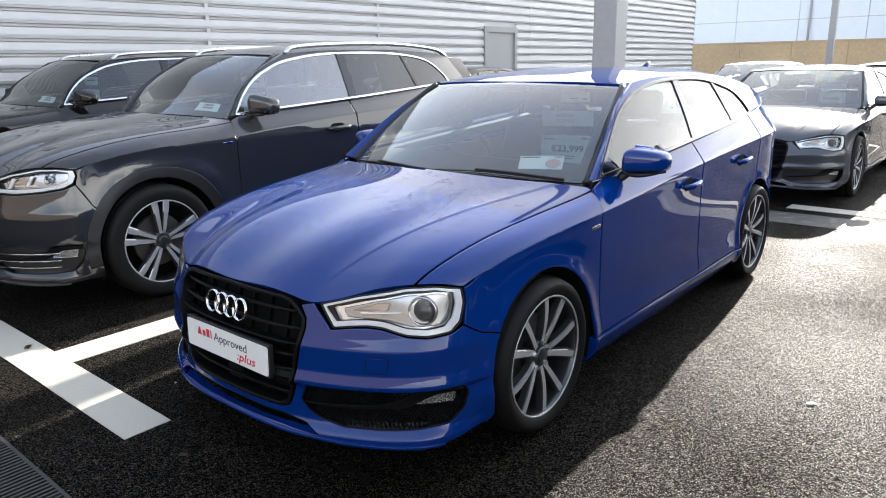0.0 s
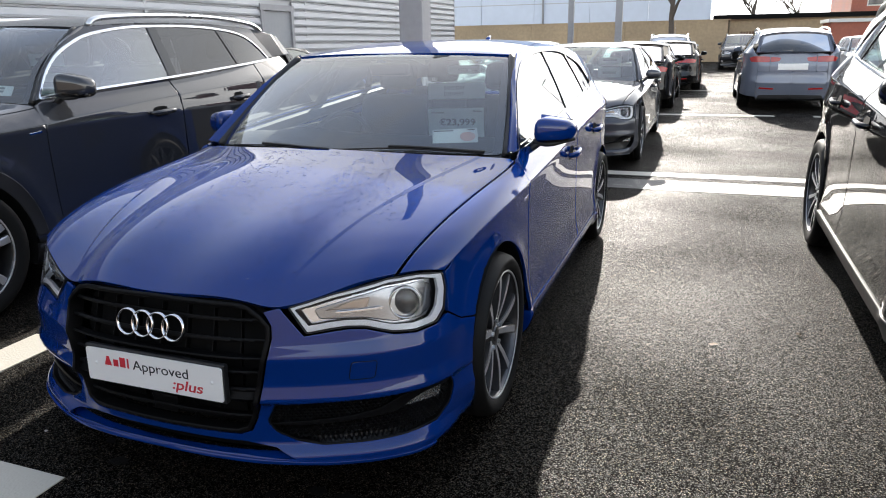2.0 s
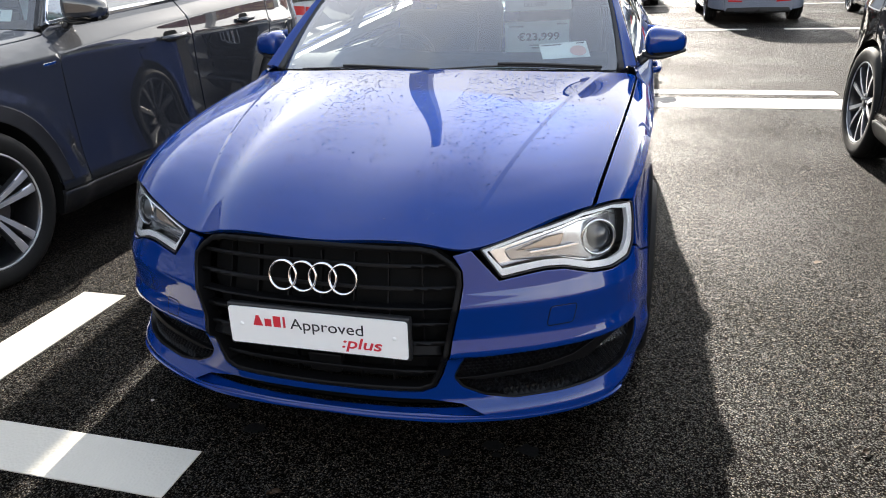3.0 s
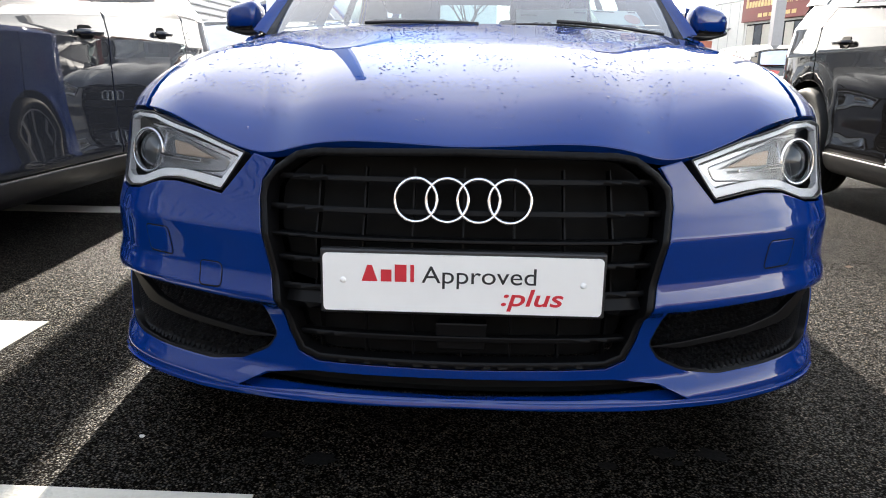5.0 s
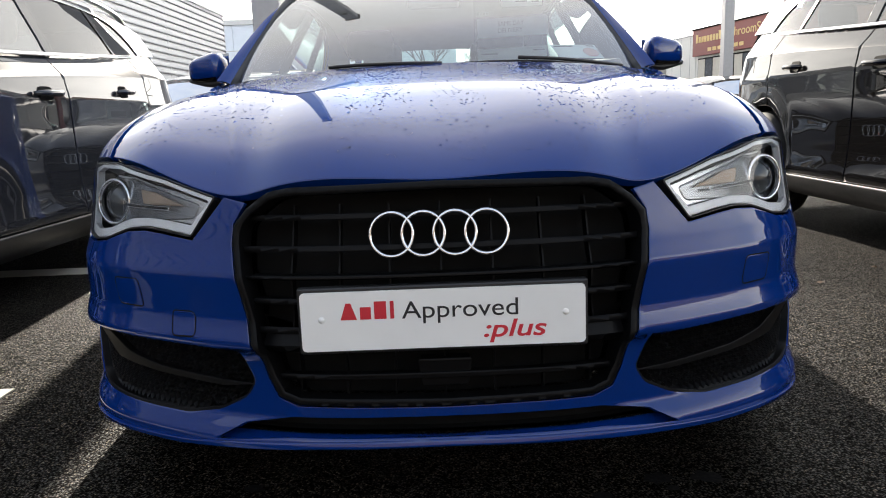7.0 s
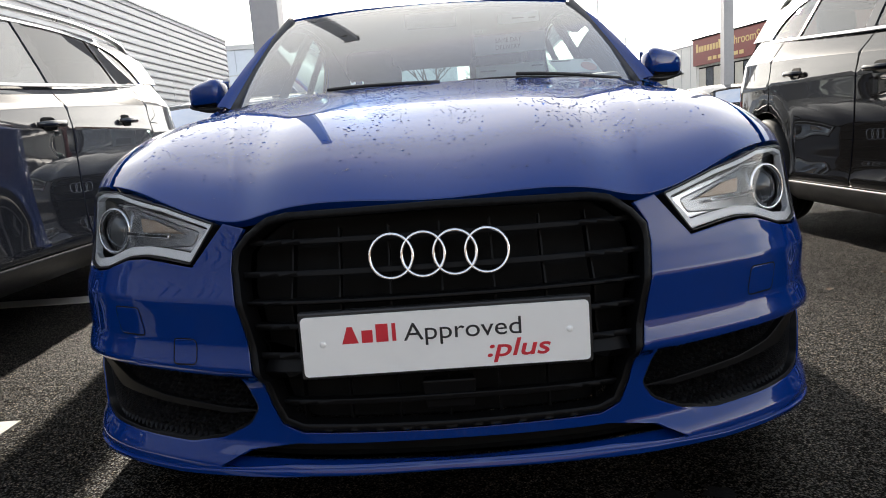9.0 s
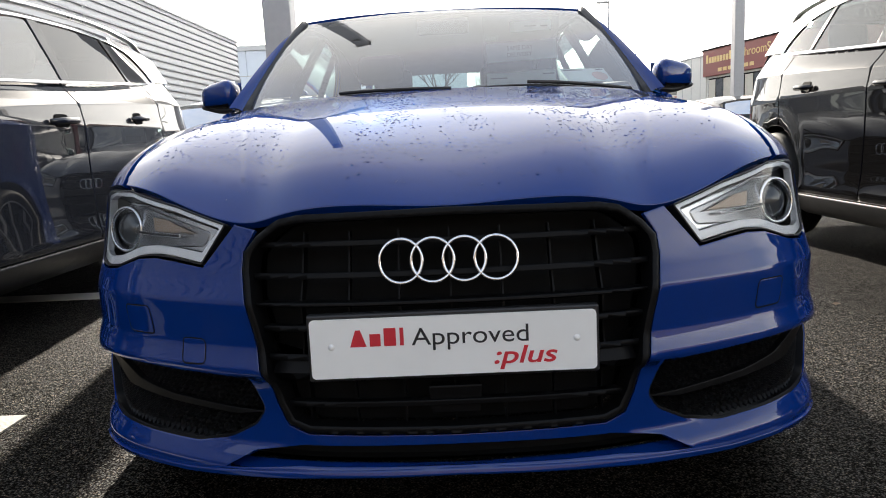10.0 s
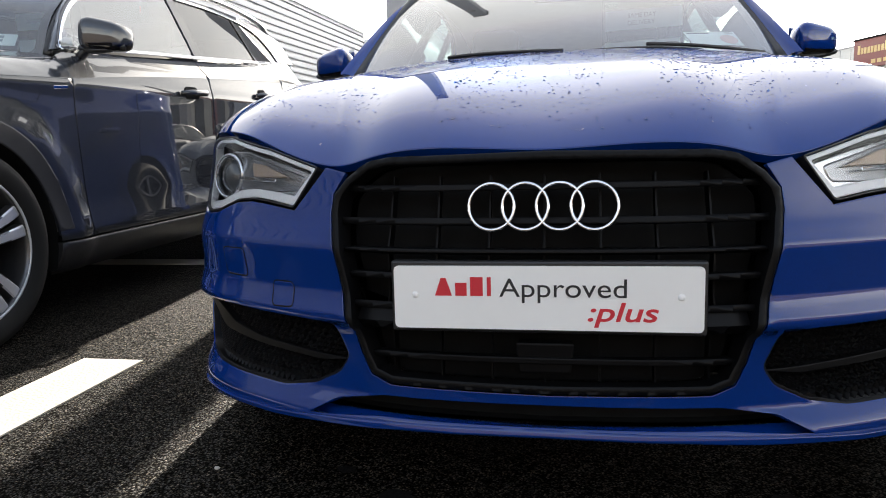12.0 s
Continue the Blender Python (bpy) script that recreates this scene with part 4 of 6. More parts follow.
HEADLIGHT = rounded([(0.455, 0.657), (0.60, 0.694), (0.775, 0.722), (0.90, 0.722), (1.002, 0.706), (1.010, 0.655), (0.985, 0.592), (0.94, 0.562), (0.85, 0.556), (0.775, 0.564), (0.69, 0.588),
                     (0.635, 0.592), (0.585, 0.588), (0.510, 0.578)], 0.010)
HEADLIGHT_SUV = rounded([(0.462, 0.657), (0.60, 0.694), (0.775, 0.722), (0.90, 0.722), (1.002, 0.708), (1.012, 0.672), (0.99, 0.635), (0.93, 0.616), (0.80, 0.604), (0.62, 0.594), (0.505, 0.598)], 0.010)
GRILLE = [(0, 0.676), (0.29, 0.671), (0.332, 0.663), (0.376, 0.634), (0.402, 0.605), (0.403, 0.57), (0.378, 0.466), (0.357, 0.368), (0.340, 0.312), (0.320, 0.275), (0.282, 0.260), (0, 0.256)]
VENT = [(0.372, 0.302), (0.394, 0.346), (0.404, 0.364), (0.45, 0.368), (0.60, 0.372), (0.80, 0.374), (0.985, 0.368), (1.005, 0.335), (0.98, 0.275), (0.925, 0.232), (0.80, 0.224), (0.68, 0.222), (0.54, 0.222), (0.46, 0.236), (0.395, 0.268)]


def both(loop):
    """The right half of an outline joined with its mirror image."""
    p = np.asarray(loop, float)
    return np.vstack([p, (p * [-1, 1])[::-1][1:-1] if abs(p[0][0]) < 1e-9 and abs(p[-1][0]) < 1e-9 else (p * [-1, 1])[::-1]])


def build_car(name, at, turn, label, paint, tail="hatch", ys=None, zs=None, xk=1.0, wheel_r=0.317, rim_r=0.246, wheel_w=0.225, track=0.772, spokes=10, two_tone=True,
              clad=False, rails=False, glass=None, rear_glass=None, detail=1, mirror_paint=None, arch_trim=True, group="parked cars"):
    car = thing(name, at, label, "car", group, turn)
    shp = Shape(tail)
    ys = ys or [(0, 0), (1, 1), (2, 2), (4.31, 4.31)]
    zs = zs or [(0, 0), (0.5, 0.5), (1, 1), (1.5, 1.5)]
    warp, back = make_warp(ys, zs, xk, 0.035 if clad else 0.0)
    res = {2: 0.022, 1: 0.045, 0: 0.09}[detail]
    glass, rear_glass = glass or M_TINT, rear_glass or glass or M_TINT
    hubs = [float(warp(np.array([[0, y, 0.3]]), np.ones((1, 3)))[0][0][1]) for y in (0.869, 3.506)]
    arch_r = wheel_r + 0.042

    def P(nm, loop, fn, mat, lab="", parent=None, sides=(1,), **kw):
        kw.setdefault("res", res)
        obs = []
        for s in sides:
            obs.append(panel(nm, loop, fn, mat, parent or car, lab, mirror=s < 0, warp=warp, **kw))
        return obs[0]
    LR = (1, -1)
    cy = np.arange(0.47, 4.0, 0.008 if detail == 2 else 0.02)
    crest_rows = [np.column_stack([S(cy), crest_z(cy) + dz]) for dz in (-0.0035, 0.0035)] if detail else []
    cb = np.arange(0.03, 1.09, 0.008 if detail == 2 else 0.02)
    crease_rows = [np.column_stack([sg * (0.8 * (0.475 + 0.29 * cb / 1.1) + du), cb]) for sg in (1, -1) for du in (-0.011, -0.004, 0.004, 0.011)] if detail else []

    def arch_pts(i, a0, a1, n=22):
        """A stretch of the wheel arch's edge, as (way round, height), by angles from straight back."""
        an = np.radians(np.linspace(a0, a1, n))
        y, z = back(hubs[i] + arch_r * np.cos(an), wheel_r + arch_r * np.sin(an))
        return np.column_stack([S(y), z])
    # bumper, cut round the grille, the lamps and the vents
    fa = arch_pts(0, 212, 148, 14)
    hl = HEADLIGHT_SUV if clad else HEADLIGHT
    top = [(0.432, 0.655), (0.383, 0.645), (0.407, 0.606), (0.408, 0.57), (0.383, 0.466), (0.362, 0.367), (0.345, 0.311), (0.325, 0.271), (0.285, 0.255), (0, 0.2515)]
    if clad:
        lower = [(0.49, 0.592), (0.62, 0.588), (0.80, 0.598), (0.93, 0.610), (0.997, 0.628)]
    else:
        lower = [(0.503, 0.573), (0.585, 0.583), (0.635, 0.587), (0.69, 0.583), (0.775, 0.559), (0.85, 0.551), (0.94, 0.557), (0.992, 0.576)]
    tail_foot = [(1.001, 0.632), (1.018, 0.672), (1.011, 0.706)] if clad else [(0.997, 0.581), (1.016, 0.655), (1.011, 0.705)]
    rim_top = np.vstack([fa[::1], [(1.075, 0.53)], lower[::-1], top])
    edge = np.vstack([[(0, 0.184)], [(0.25, 0.181), (0.42, 0.173), (0.55, 0.167), (0.85, 0.167), (1.02, 0.172)], rim_top])
    slit = rounded([(-0.46, 0.186), (-0.30, 0.201), (0.30, 0.201), (0.46, 0.186), (0.40, 0.220), (0.30, 0.234), (-0.30, 0.234), (-0.40, 0.220)], 0.008)
    vent = rounded(VENT, 0.012)
    P("bumper", both(edge), body_fn, paint, holes=[vent, vent * [-1, 1], slit], res=0.014 if detail == 2 else res, ring=0.003, tilt=0.25)
    P("lower_intake", both([(0, 0.180), (0.48, 0.172), (0.44, 0.245), (0, 0.245)]), body_fn, M_DARK, "black lower intake", lift=-0.07, res=0.05)
    P("splitter", both([(0, 0.187), (0.25, 0.184), (0.42, 0.175), (0.55, 0.165), (0.9, 0.161), (0.9, 0.172), (0.55, 0.177), (0.42, 0.187), (0.25, 0.195), (0, 0.198)]), body_fn, paint, lift=0.007, res=0.02 if detail == 2 else 0.05, rim=0.05, ring=0.003)
    # grille
    outer = both(GRILLE)
    inner = ring_shape(outer, 0.014)
    grille = P("grille", outer, body_fn, M_GRILLE, "satin black grille with horizontal slats", holes=[inner], rim=0.05, lift=0.006, bevel=0.003, ring=0.006)
    P("grille_back", outer, body_fn, M_DARK, parent=grille, lift=-0.075, res=0.06, rim=0)
    gz, gxw = np.array([0.256, 0.272, 0.312, 0.368, 0.466, 0.57, 0.61, 0.638, 0.668]), np.array([0.30, 0.318, 0.340, 0.357, 0.378, 0.403, 0.402, 0.376, 0.32])
    for z in (0.619, 0.562, 0.510, 0.461, 0.412, 0.362, 0.310) if detail else (0.6, 0.5, 0.4, 0.3):
        hw = float(np.interp(z, gz, gxw)) - 0.014
        P("slat", both([(0, z - 0.0055), (hw, z - 0.0055), (hw + 0.002, z + 0.0055), (0, z + 0.0055)]), body_fn, M_GRILLE, parent=grille, lift=-0.014 + (0.003 if z > 0.3 else 0), rim=0.03, bevel=0.003, ring=0.0025, res=0.05)
    if detail == 2:
        for k in range(-3, 4):
            x = k * 0.098
            P("rib", [(x - 0.002, 0.26), (x + 0.002, 0.26), (x + 0.002, 0.645), (x - 0.002, 0.645)], body_fn, M_GRILLE, parent=grille, lift=-0.04, rim=0.02, ring=0.0008, bevel=0.0005, res=0.06)
        P("radar_cover", rounded([(-0.046, 0.285), (0.046, 0.285), (0.052, 0.338), (-0.052, 0.338)], 0.006), body_fn, M_GRILLE, "flat black sensor cover", grille, lift=-0.022, rim=0.03)
    # four interlocked rings
    for k in range(4):
        cx = (k - 1.5) * 0.0575 - 0.0015
        bm = bmesh.new()
        rows = []
        for j in range(48):
            an = 2 * math.pi * j / 48
            row = []
            for rr, dy in ((0.0352, 0.003), (0.0360, -0.003), (0.0390, -0.006), (0.0418, -0.003), (0.0426, 0.003)):
                z = 0.585 + rr * math.sin(an)
                row.append(bm.verts.new(warp(np.array([[cx + rr * math.cos(an), 0.016 + 0.22 * (z - 0.585) + dy, z]]), np.ones((1, 3)))[0][0]))
            rows.append(row)
        for j in range(48):
            a, b = rows[j], rows[(j + 1) % 48]
            for i in range(4):
                bm.faces.new((a[i], a[i + 1], b[i + 1], b[i]))
        part("badge_ring", bm, M_CHROME, grille, "chrome badge ring", True)
    # side vents with mesh, blade and fog lamp
    vents = {}
    for sd in LR:
        vt = vents[sd] = P("side_vent", vent, body_fn, M_TRIM, "black honeycomb side vent", sides=(sd,), lift=-0.045, rim=0, res=0.04)
        P("vent_frame", ring_shape(vent, -0.001), body_fn, M_GRILLE, holes=[ring_shape(vent, 0.005)], sides=(sd,), parent=vt, lift=-0.004, rim=0.04, ring=0.002, res=0.04)
        P("blade", rounded([(0.366, 0.294), (0.45, 0.296), (0.62, 0.306), (0.72, 0.322), (0.80, 0.352), (0.86, 0.362), (0.99, 0.358), (0.985, 0.348), (0.88, 0.345), (0.83, 0.330), (0.775, 0.303), (0.62, 0.291), (0.45, 0.284)], 0.004),
          body_fn, M_GRILLE, "black blade", vt, (sd,), lift=-0.006, rim=0.03, ring=0.002)
        P("fog_lamp", rounded([(0.80, 0.306), (0.95, 0.306), (0.965, 0.352), (0.86, 0.350), (0.82, 0.330)], 0.008), body_fn, M_REFL, "clear fog lamp", vt, (sd,), lift=-0.022, rim=0.0)
        if detail == 2:
            vs, fs = [], []
            for row in range(16):
                for col in range(44):
                    c = np.array([0.37 + col * 0.0165 + (row % 2) * 0.00825, 0.228 + row * 0.0095])
                    if not inside(c[None], vent)[0] or edge_dist(c[None], vent)[0] < 0.008:
                        continue
                    an = np.radians(np.arange(6) * 60 + 30)
                    ro, ri = 0.0096, 0.0068
                    o = c + ro * np.column_stack([np.cos(an), np.sin(an)])
                    i_ = c + ri * np.column_stack([np.cos(an), np.sin(an)])
                    a, _ = surface(body_fn, o)
                    b, nb = surface(body_fn, i_)
                    k = len(vs)
                    _, na = surface(body_fn, o)
                    vs += list(a - na * 0.020) + list(b - nb * 0.034)
                    fs += [(k + q, k + (q + 1) % 6, k + 6 + (q + 1) % 6, k + 6 + q) for q in range(6)]
            vs, _ = warp(np.array(vs), np.ones((len(vs), 3)))
            ob = add_mesh("honeycomb", vs * ([1, 1, 1] if sd > 0 else [-1, 1, 1]), fs, M_TRIM, vt, "", smooth_shade=False)
            ob["kind"] = "stuff"
    # headlights
    for sd in LR:
        hd = P("headlight", hl, body_fn, M_TRIM, "clear headlight with white light guide", sides=(sd,), lift=-0.062, rim=0, res=0.03)
        P("housing", hl, body_fn, M_TRIM, holes=[ring_shape(hl, 0.0035)], parent=hd, sides=(sd,), lift=-0.002, rim=0.06, ring=0.0015, bevel=0.002, res=0.03)
        g0, g1 = ring_shape(hl, 0.005), ring_shape(hl, 0.013)
        g1[:, 1] += 0.010 * (1 - smooth(g1[:, 1], 0.59, 0.65))      # broad below and at the outer end, thin above
        g1[:, 0] -= 0.026 * smooth(g1[:, 0], 0.86, 1.0)
        P("light_guide", g0, body_fn, M_DRL, "white light guide strip", hd, (sd,), holes=[g1], lift=-0.007, rim=0.012, ring=0.003, bevel=0.003, res=0.03)
        P("reflector_tray", ring_shape(hl, 0.020), body_fn, M_REFL, "", hd, (sd,), lift=-0.046, rim=0, res=0.03)
        P("lamp_mask", rounded([(0.545, 0.618), (0.70, 0.624), (0.80, 0.628), (0.90, 0.640), (0.965, 0.656), (0.972, 0.684), (0.92, 0.698), (0.78, 0.698), (0.66, 0.678), (0.55, 0.652)] if clad else [(0.545, 0.616), (0.70, 0.610), (0.80, 0.588), (0.90, 0.586), (0.950, 0.600), (0.972, 0.672), (0.92, 0.694), (0.78, 0.696), (0.66, 0.676), (0.53, 0.645)], 0.012), body_fn, M_MASK, "dark lamp surround", hd, (sd,), lift=-0.044, rim=0.004, res=0.03)
        P("indicator", rounded([(0.565, 0.640), (0.70, 0.642), (0.715, 0.672), (0.66, 0.668)], 0.005), body_fn, M_AMBER, "ribbed indicator reflector", hd, (sd,), lift=-0.034, rim=0.006, res=0.03)
        P("spear", rounded([(0.60, 0.630), (0.755, 0.634), (0.755, 0.641), (0.60, 0.637)], 0.002), body_fn, M_CHROME, "", hd, (sd,), lift=-0.026, rim=0.008, ring=0.0015, res=0.04)
        if clad:
            for k in range(3):
                x0 = 0.56 + k * 0.13
                P("guide_tooth", rounded([(x0, 0.622 + k * 0.014), (x0 + 0.02, 0.622 + k * 0.014), (x0 + 0.055, 0.672 + k * 0.012), (x0 + 0.03, 0.672 + k * 0.012)], 0.004), body_fn, M_DRL, "", hd, (sd,), lift=-0.026, rim=0.01, ring=0.002, res=0.04)
                z0 = 0.245 + k * 0.036
                P("vent_bar", rounded([(0.42, z0), (0.86, z0 + 0.012), (0.86, z0 + 0.018), (0.42, z0 + 0.006)], 0.002), body_fn, M_CHROME, "thin chrome bar", vents[sd], (sd,), lift=0.0, rim=0.02, ring=0.0015, res=0.05)
        c, n = surface(body_fn, np.array([[0.845, 0.665 if clad else 0.640]]))
        wc, wn_ = warp(c - n * 0.040, n)
        q = Vector(wn_[0] * [sd, 1, 1] + np.array([0, -0.9, 0])).normalized()
        for rr, rad, dd, mt, nm in ((0.030 if clad else 0.052, 0.010, 0.0, M_CHROME, "lamp_bezel"), (0.040, None, 0.0, M_SHOPGLASS, "projector_lens")):
            bm = bmesh.new()
            if rad:
                m2 = Matrix.Translation(Vector(wc[0] * [sd, 1, 1])) @ q.to_track_quat("X", "Z").to_matrix().to_4x4()
                lathe(bm, [(0.0, rr), (0.012, rr), (0.016, rr - 0.003), (0.014, rr - 0.008), (-0.005, rr - 0.011)], n=36)
                bmesh.ops.transform(bm, matrix=m2, verts=bm.verts[:])
            else:
                q_ = 0.55 if clad else 1.0
                lathe(bm, [(-0.01, 0.041 * q_), (0.002, 0.038 * q_), (0.011, 0.028 * q_), (0.016, 0.015 * q_), (0.018, 0.0005)], n=30, closed=False)
                bmesh.ops.transform(bm, matrix=m2, verts=bm.verts[:])
            part(nm, bm, mt, hd, "", True)
        lens = P("lens", ring_shape(hl, 0.004), body_fn, M_LENS, "clear lamp lens", hd, (sd,), lift=0.0, rim=0, res=0.03)
        lens.visible_shadow = False
    # bonnet and wings
    e = 0.003
    bonnet_loop = [(-0.715, 0.0 + e), (0.715, 0.0 + e), (0.716, 0.5), (0.716, 1.085), (0.70, 1.10), (-0.70, 1.10), (-0.716, 1.085), (-0.716, 0.5)]
    P("bonnet", bonnet_loop, hood_fn, paint, "bonnet with raised creases" + (" and beads of rain" if detail == 2 else ""), res=0.018 if detail == 2 else res * 0.9, rim=0.02, lines=crease_rows)
    for sd in LR:
        P("wing_top", [(0.722, 0.0), (0.80, 0.0), (0.80, 0.96), (0.80, 1.02), (0.722, 1.08)], hood_fn, paint, sides=(sd,), rim=0.02, ring=0.002, bevel=0.0, res=0.012 if detail == 2 else res)
    yy = np.linspace(0.445, 1.297, 17)
    crest = np.column_stack([S(yy), crest_z(yy)])
    fa_up = arch_pts(0, 147, 8, 26)
    wing = np.vstack([tail_foot, crest, [(S(1.297), 0.55), (S(1.297), 0.285), (S(back(hubs[0] + arch_r * 0.985, 0.3)[0] + 0.004), 0.285)], fa_up[::-1], [(1.077, 0.5335)]])
    P("wing", wing, body_fn, paint, sides=LR, ring=0.003, bevel=0.0008)
    # doors, sills and rear quarters
    d1 = side_loop(np.vstack([[(1.303, 0.285), (2.452, 0.285), (2.452, belt(2.452))], [(y, belt(y)) for y in np.linspace(2.3, 1.45, 7)], [(1.33, belt(1.33) - 0.02), (1.303, crest_z(1.303) + 0.02)]]))
    ra = arch_pts(1, 172, 100, 12)
    d2 = np.vstack([side_loop([(2.46, 0.285)]), [(ra[0][0] - 0.004, 0.285)], ra, side_loop([(3.47, 0.80), (3.50, belt(3.45))] + [(y, belt(y)) for y in np.linspace(3.3, 2.46, 6)])])
    for nm, lp, hy in (("front_door", d1, 2.27), ("rear_door", d2, 3.12)):
        for sd in LR:
            dr = P(nm, lp, body_fn, paint, sides=(sd,), res=0.02 if detail == 2 else res, lines=crest_rows)
            hz = 0.812 + 0.04 * (hy - 2.27)
            hs = float(S(hy))
            P("handle_cup", rounded([(hs - 0.065, hz - 0.036), (hs + 0.050, hz - 0.034), (hs + 0.050, hz + 0.034), (hs - 0.065, hz + 0.032)], 0.03), body_fn, M_DARK, "dark handle recess", dr, (sd,), lift=0.0045 if detail < 2 else 0.0015, rim=0, ring=0.003)
            pts = []
            for t in np.linspace(-1, 1, 11):
                c, n = surface(body_fn, np.array([[hs + 0.105 * t, hz + 0.004 * t]]))
                pts.append((c + n * (0.006 + 0.036 * (1 - t ** 4)))[0])
            hp, _ = warp(np.array(pts), np.ones((len(pts), 3)))
            tube("handle", hp * [sd, 1, 1], 0.012, mirror_paint or paint, dr, "door handle", 10, flat=1.25, taper=[0.7 + 0.5 * (1 - t ** 4) for t in np.linspace(-1, 1, 11)])
    rb = arch_pts(1, 98, 8, 22)
    qtr = np.vstack([side_loop([(3.51, belt(3.45)), (3.478, 0.80)]), rb, [(S(back(hubs[1] + arch_r, 0.3)[0]) + 0.006, 0.25), (S_END - 0.62, 0.22), (S_END - 0.62, 0.9)], side_loop([(4.02, belt(4.02)), (3.8, belt(3.8))])])
    P("rear_quarter", qtr, body_fn, paint, sides=LR, lines=crest_rows)
    sill_mat = M_TRIM if clad else paint
    P("sill", np.vstack([[(S(back(hubs[0] + arch_r * 0.97, 0.25)[0]), 0.165)], [(S(back(hubs[1] - arch_r * 0.97, 0.25)[0]), 0.165), (S(back(hubs[1] - arch_r * 0.99, 0.28)[0]), 0.279), (S(back(hubs[0] + arch_r * 0.99, 0.28)[0]), 0.279)]]), body_fn, sill_mat, sides=LR, lift=0.014, rim=0.04, bevel=0.008, ring=0.010)
    if clad:
        P("sill_trim", np.vstack([[(S(1.30), 0.196), (S(3.08), 0.196), (S(3.08), 0.205), (S(1.30), 0.205)]]), body_fn, M_ALLOY, "bright sill strip", sides=LR, lift=0.012, rim=0.02, ring=0.002)
    # tail
    sr = S_END
    P("rear_bumper", np.vstack([[(sr - 0.615, 0.20), (sr, 0.19)], [(sr + 0.0, 0.62), (sr - 0.615, 0.62)]]), body_fn, paint, sides=LR)
    P("boot_lid", np.vstack([[(sr - 0.40, 0.625), (sr, 0.625), (sr, 0.97), (sr - 0.40, 0.955)]]), body_fn, paint, sides=LR)
    P("rear_corner", np.vstack([[(sr - 0.615, 0.625), (sr - 0.404, 0.625), (sr - 0.404, 0.955), (sr - 0.615, 0.93)]]), body_fn, paint, sides=LR)
    P("tail_lamp", rounded([(sr - 0.78, 0.80), (sr - 0.41, 0.795), (sr - 0.41, 0.895), (sr - 0.70, 0.905), (sr - 0.84, 0.87)], 0.02), body_fn, M_REDLENS, "red tail lamp", sides=LR, lift=0.004)
    P("tail_lamp_inner", rounded([(sr - 0.40, 0.80), (sr - 0.25, 0.81), (sr - 0.22, 0.875), (sr - 0.40, 0.892)], 0.02), body_fn, M_REDLENS, "red tail lamp", sides=LR, lift=0.004)
    P("rear_reflector", rounded([(sr - 0.56, 0.345), (sr - 0.30, 0.335), (sr - 0.30, 0.36), (sr - 0.55, 0.37)], 0.008), body_fn, M_REDLENS, "red bumper reflector", sides=LR, lift=0.004)
    P("tail_plate", both([(sr - 0.26, 0.66), (sr, 0.66), (sr, 0.77), (sr - 0.26, 0.77)])[:4], body_fn, M_PLATE, "white plate with unread print", sides=LR, lift=0.008)
    P("rear_valance", np.vstack([[(sr - 0.615, 0.17), (sr, 0.16), (sr, 0.26), (sr - 0.55, 0.25)]]), body_fn, M_TRIM, sides=LR, lift=0.004)
    # glasshouse
    yy = np.linspace(2.03, shp.end, 14)
    rail = [(y, float(shp.zt(y))) for y in yy]
    zb_end = shp.base - 0.06
    low = [(y, belt(y) + 0.004) for y in np.linspace(zb_end, 1.40, 12)]
    side_outer = [(1.36, 0.945), (1.60, 1.118), (1.80, 1.240), (1.93, 1.305)] + rail + low
    dlo = np.array(shp.dlo)
    dlo_d = np.vstack([spline(dlo[:-2], 5), dlo[-2:]])
    P("side_frame", side_outer, green_fn, paint, holes=[ring_shape(dlo_d, -0.012)], sides=LR, rim=0.02, ring=0.003)
    P("window_seal", ring_shape(dlo_d, -0.012), green_fn, M_GLOSSB if not clad else M_CHROME, "", holes=[ring_shape(dlo_d, 0.002)], sides=LR, rim=0.012, ring=0.002, lift=0.003)
    gl_in = ring_shape(dlo_d, 0.001)
    pieces = []
    prev_b, prev_t = -9.0, -9.0
    for c in list(shp.cuts) + [(9.0, 9.0, 9.0, 9.0)]:
        pieces.append((prev_b, prev_t, c[0], c[2]))
        prev_b, prev_t = c[1], c[3]

    def clip(loop, b0, t0, b1, t1):
        """The part of the outline between two slanting lines."""
        lp = dense(loop, 0.01)

        def f(p, b, t):
            return p[0] - (b + (t - b) * (p[1] - 1.0) / 0.33)
        for b, t, keep in ((b0, t0, 1), (b1, t1, -1)):
            out = []
            for p, q in zip(lp, np.roll(lp, -1, 0)):
                fp, fq = f(p, b, t) * keep, f(q, b, t) * keep
                if fp >= 0:
                    out.append(p)
                if fp * fq < 0:
                    out.append(p + (q - p) * fp / (fp - fq))
            lp = np.array(out)
        return lp
    for k, (b0, t0, b1, t1) in enumerate(pieces):
        lp = clip(gl_in, b0, t0, b1, t1)
        if len(lp) > 6:
            for sd in LR:
                g = P("side_window", lp, green_fn, glass if k == 0 else rear_glass, "clear side window" if k == 0 else "tinted rear side window", sides=(sd,), lift=-0.006, rim=0, ring=0.003, bevel=0)
                g.visible_shadow = False
    for c in shp.cuts:
        lp = clip(gl_in, c[0], c[2], c[1], c[3])
        P("pillar", lp, green_fn, M_GLOSSB, "black window pillar", sides=LR, lift=0.0, rim=0.02, ring=0.003)
    yb = np.linspace(1.5, 3.4, 8)
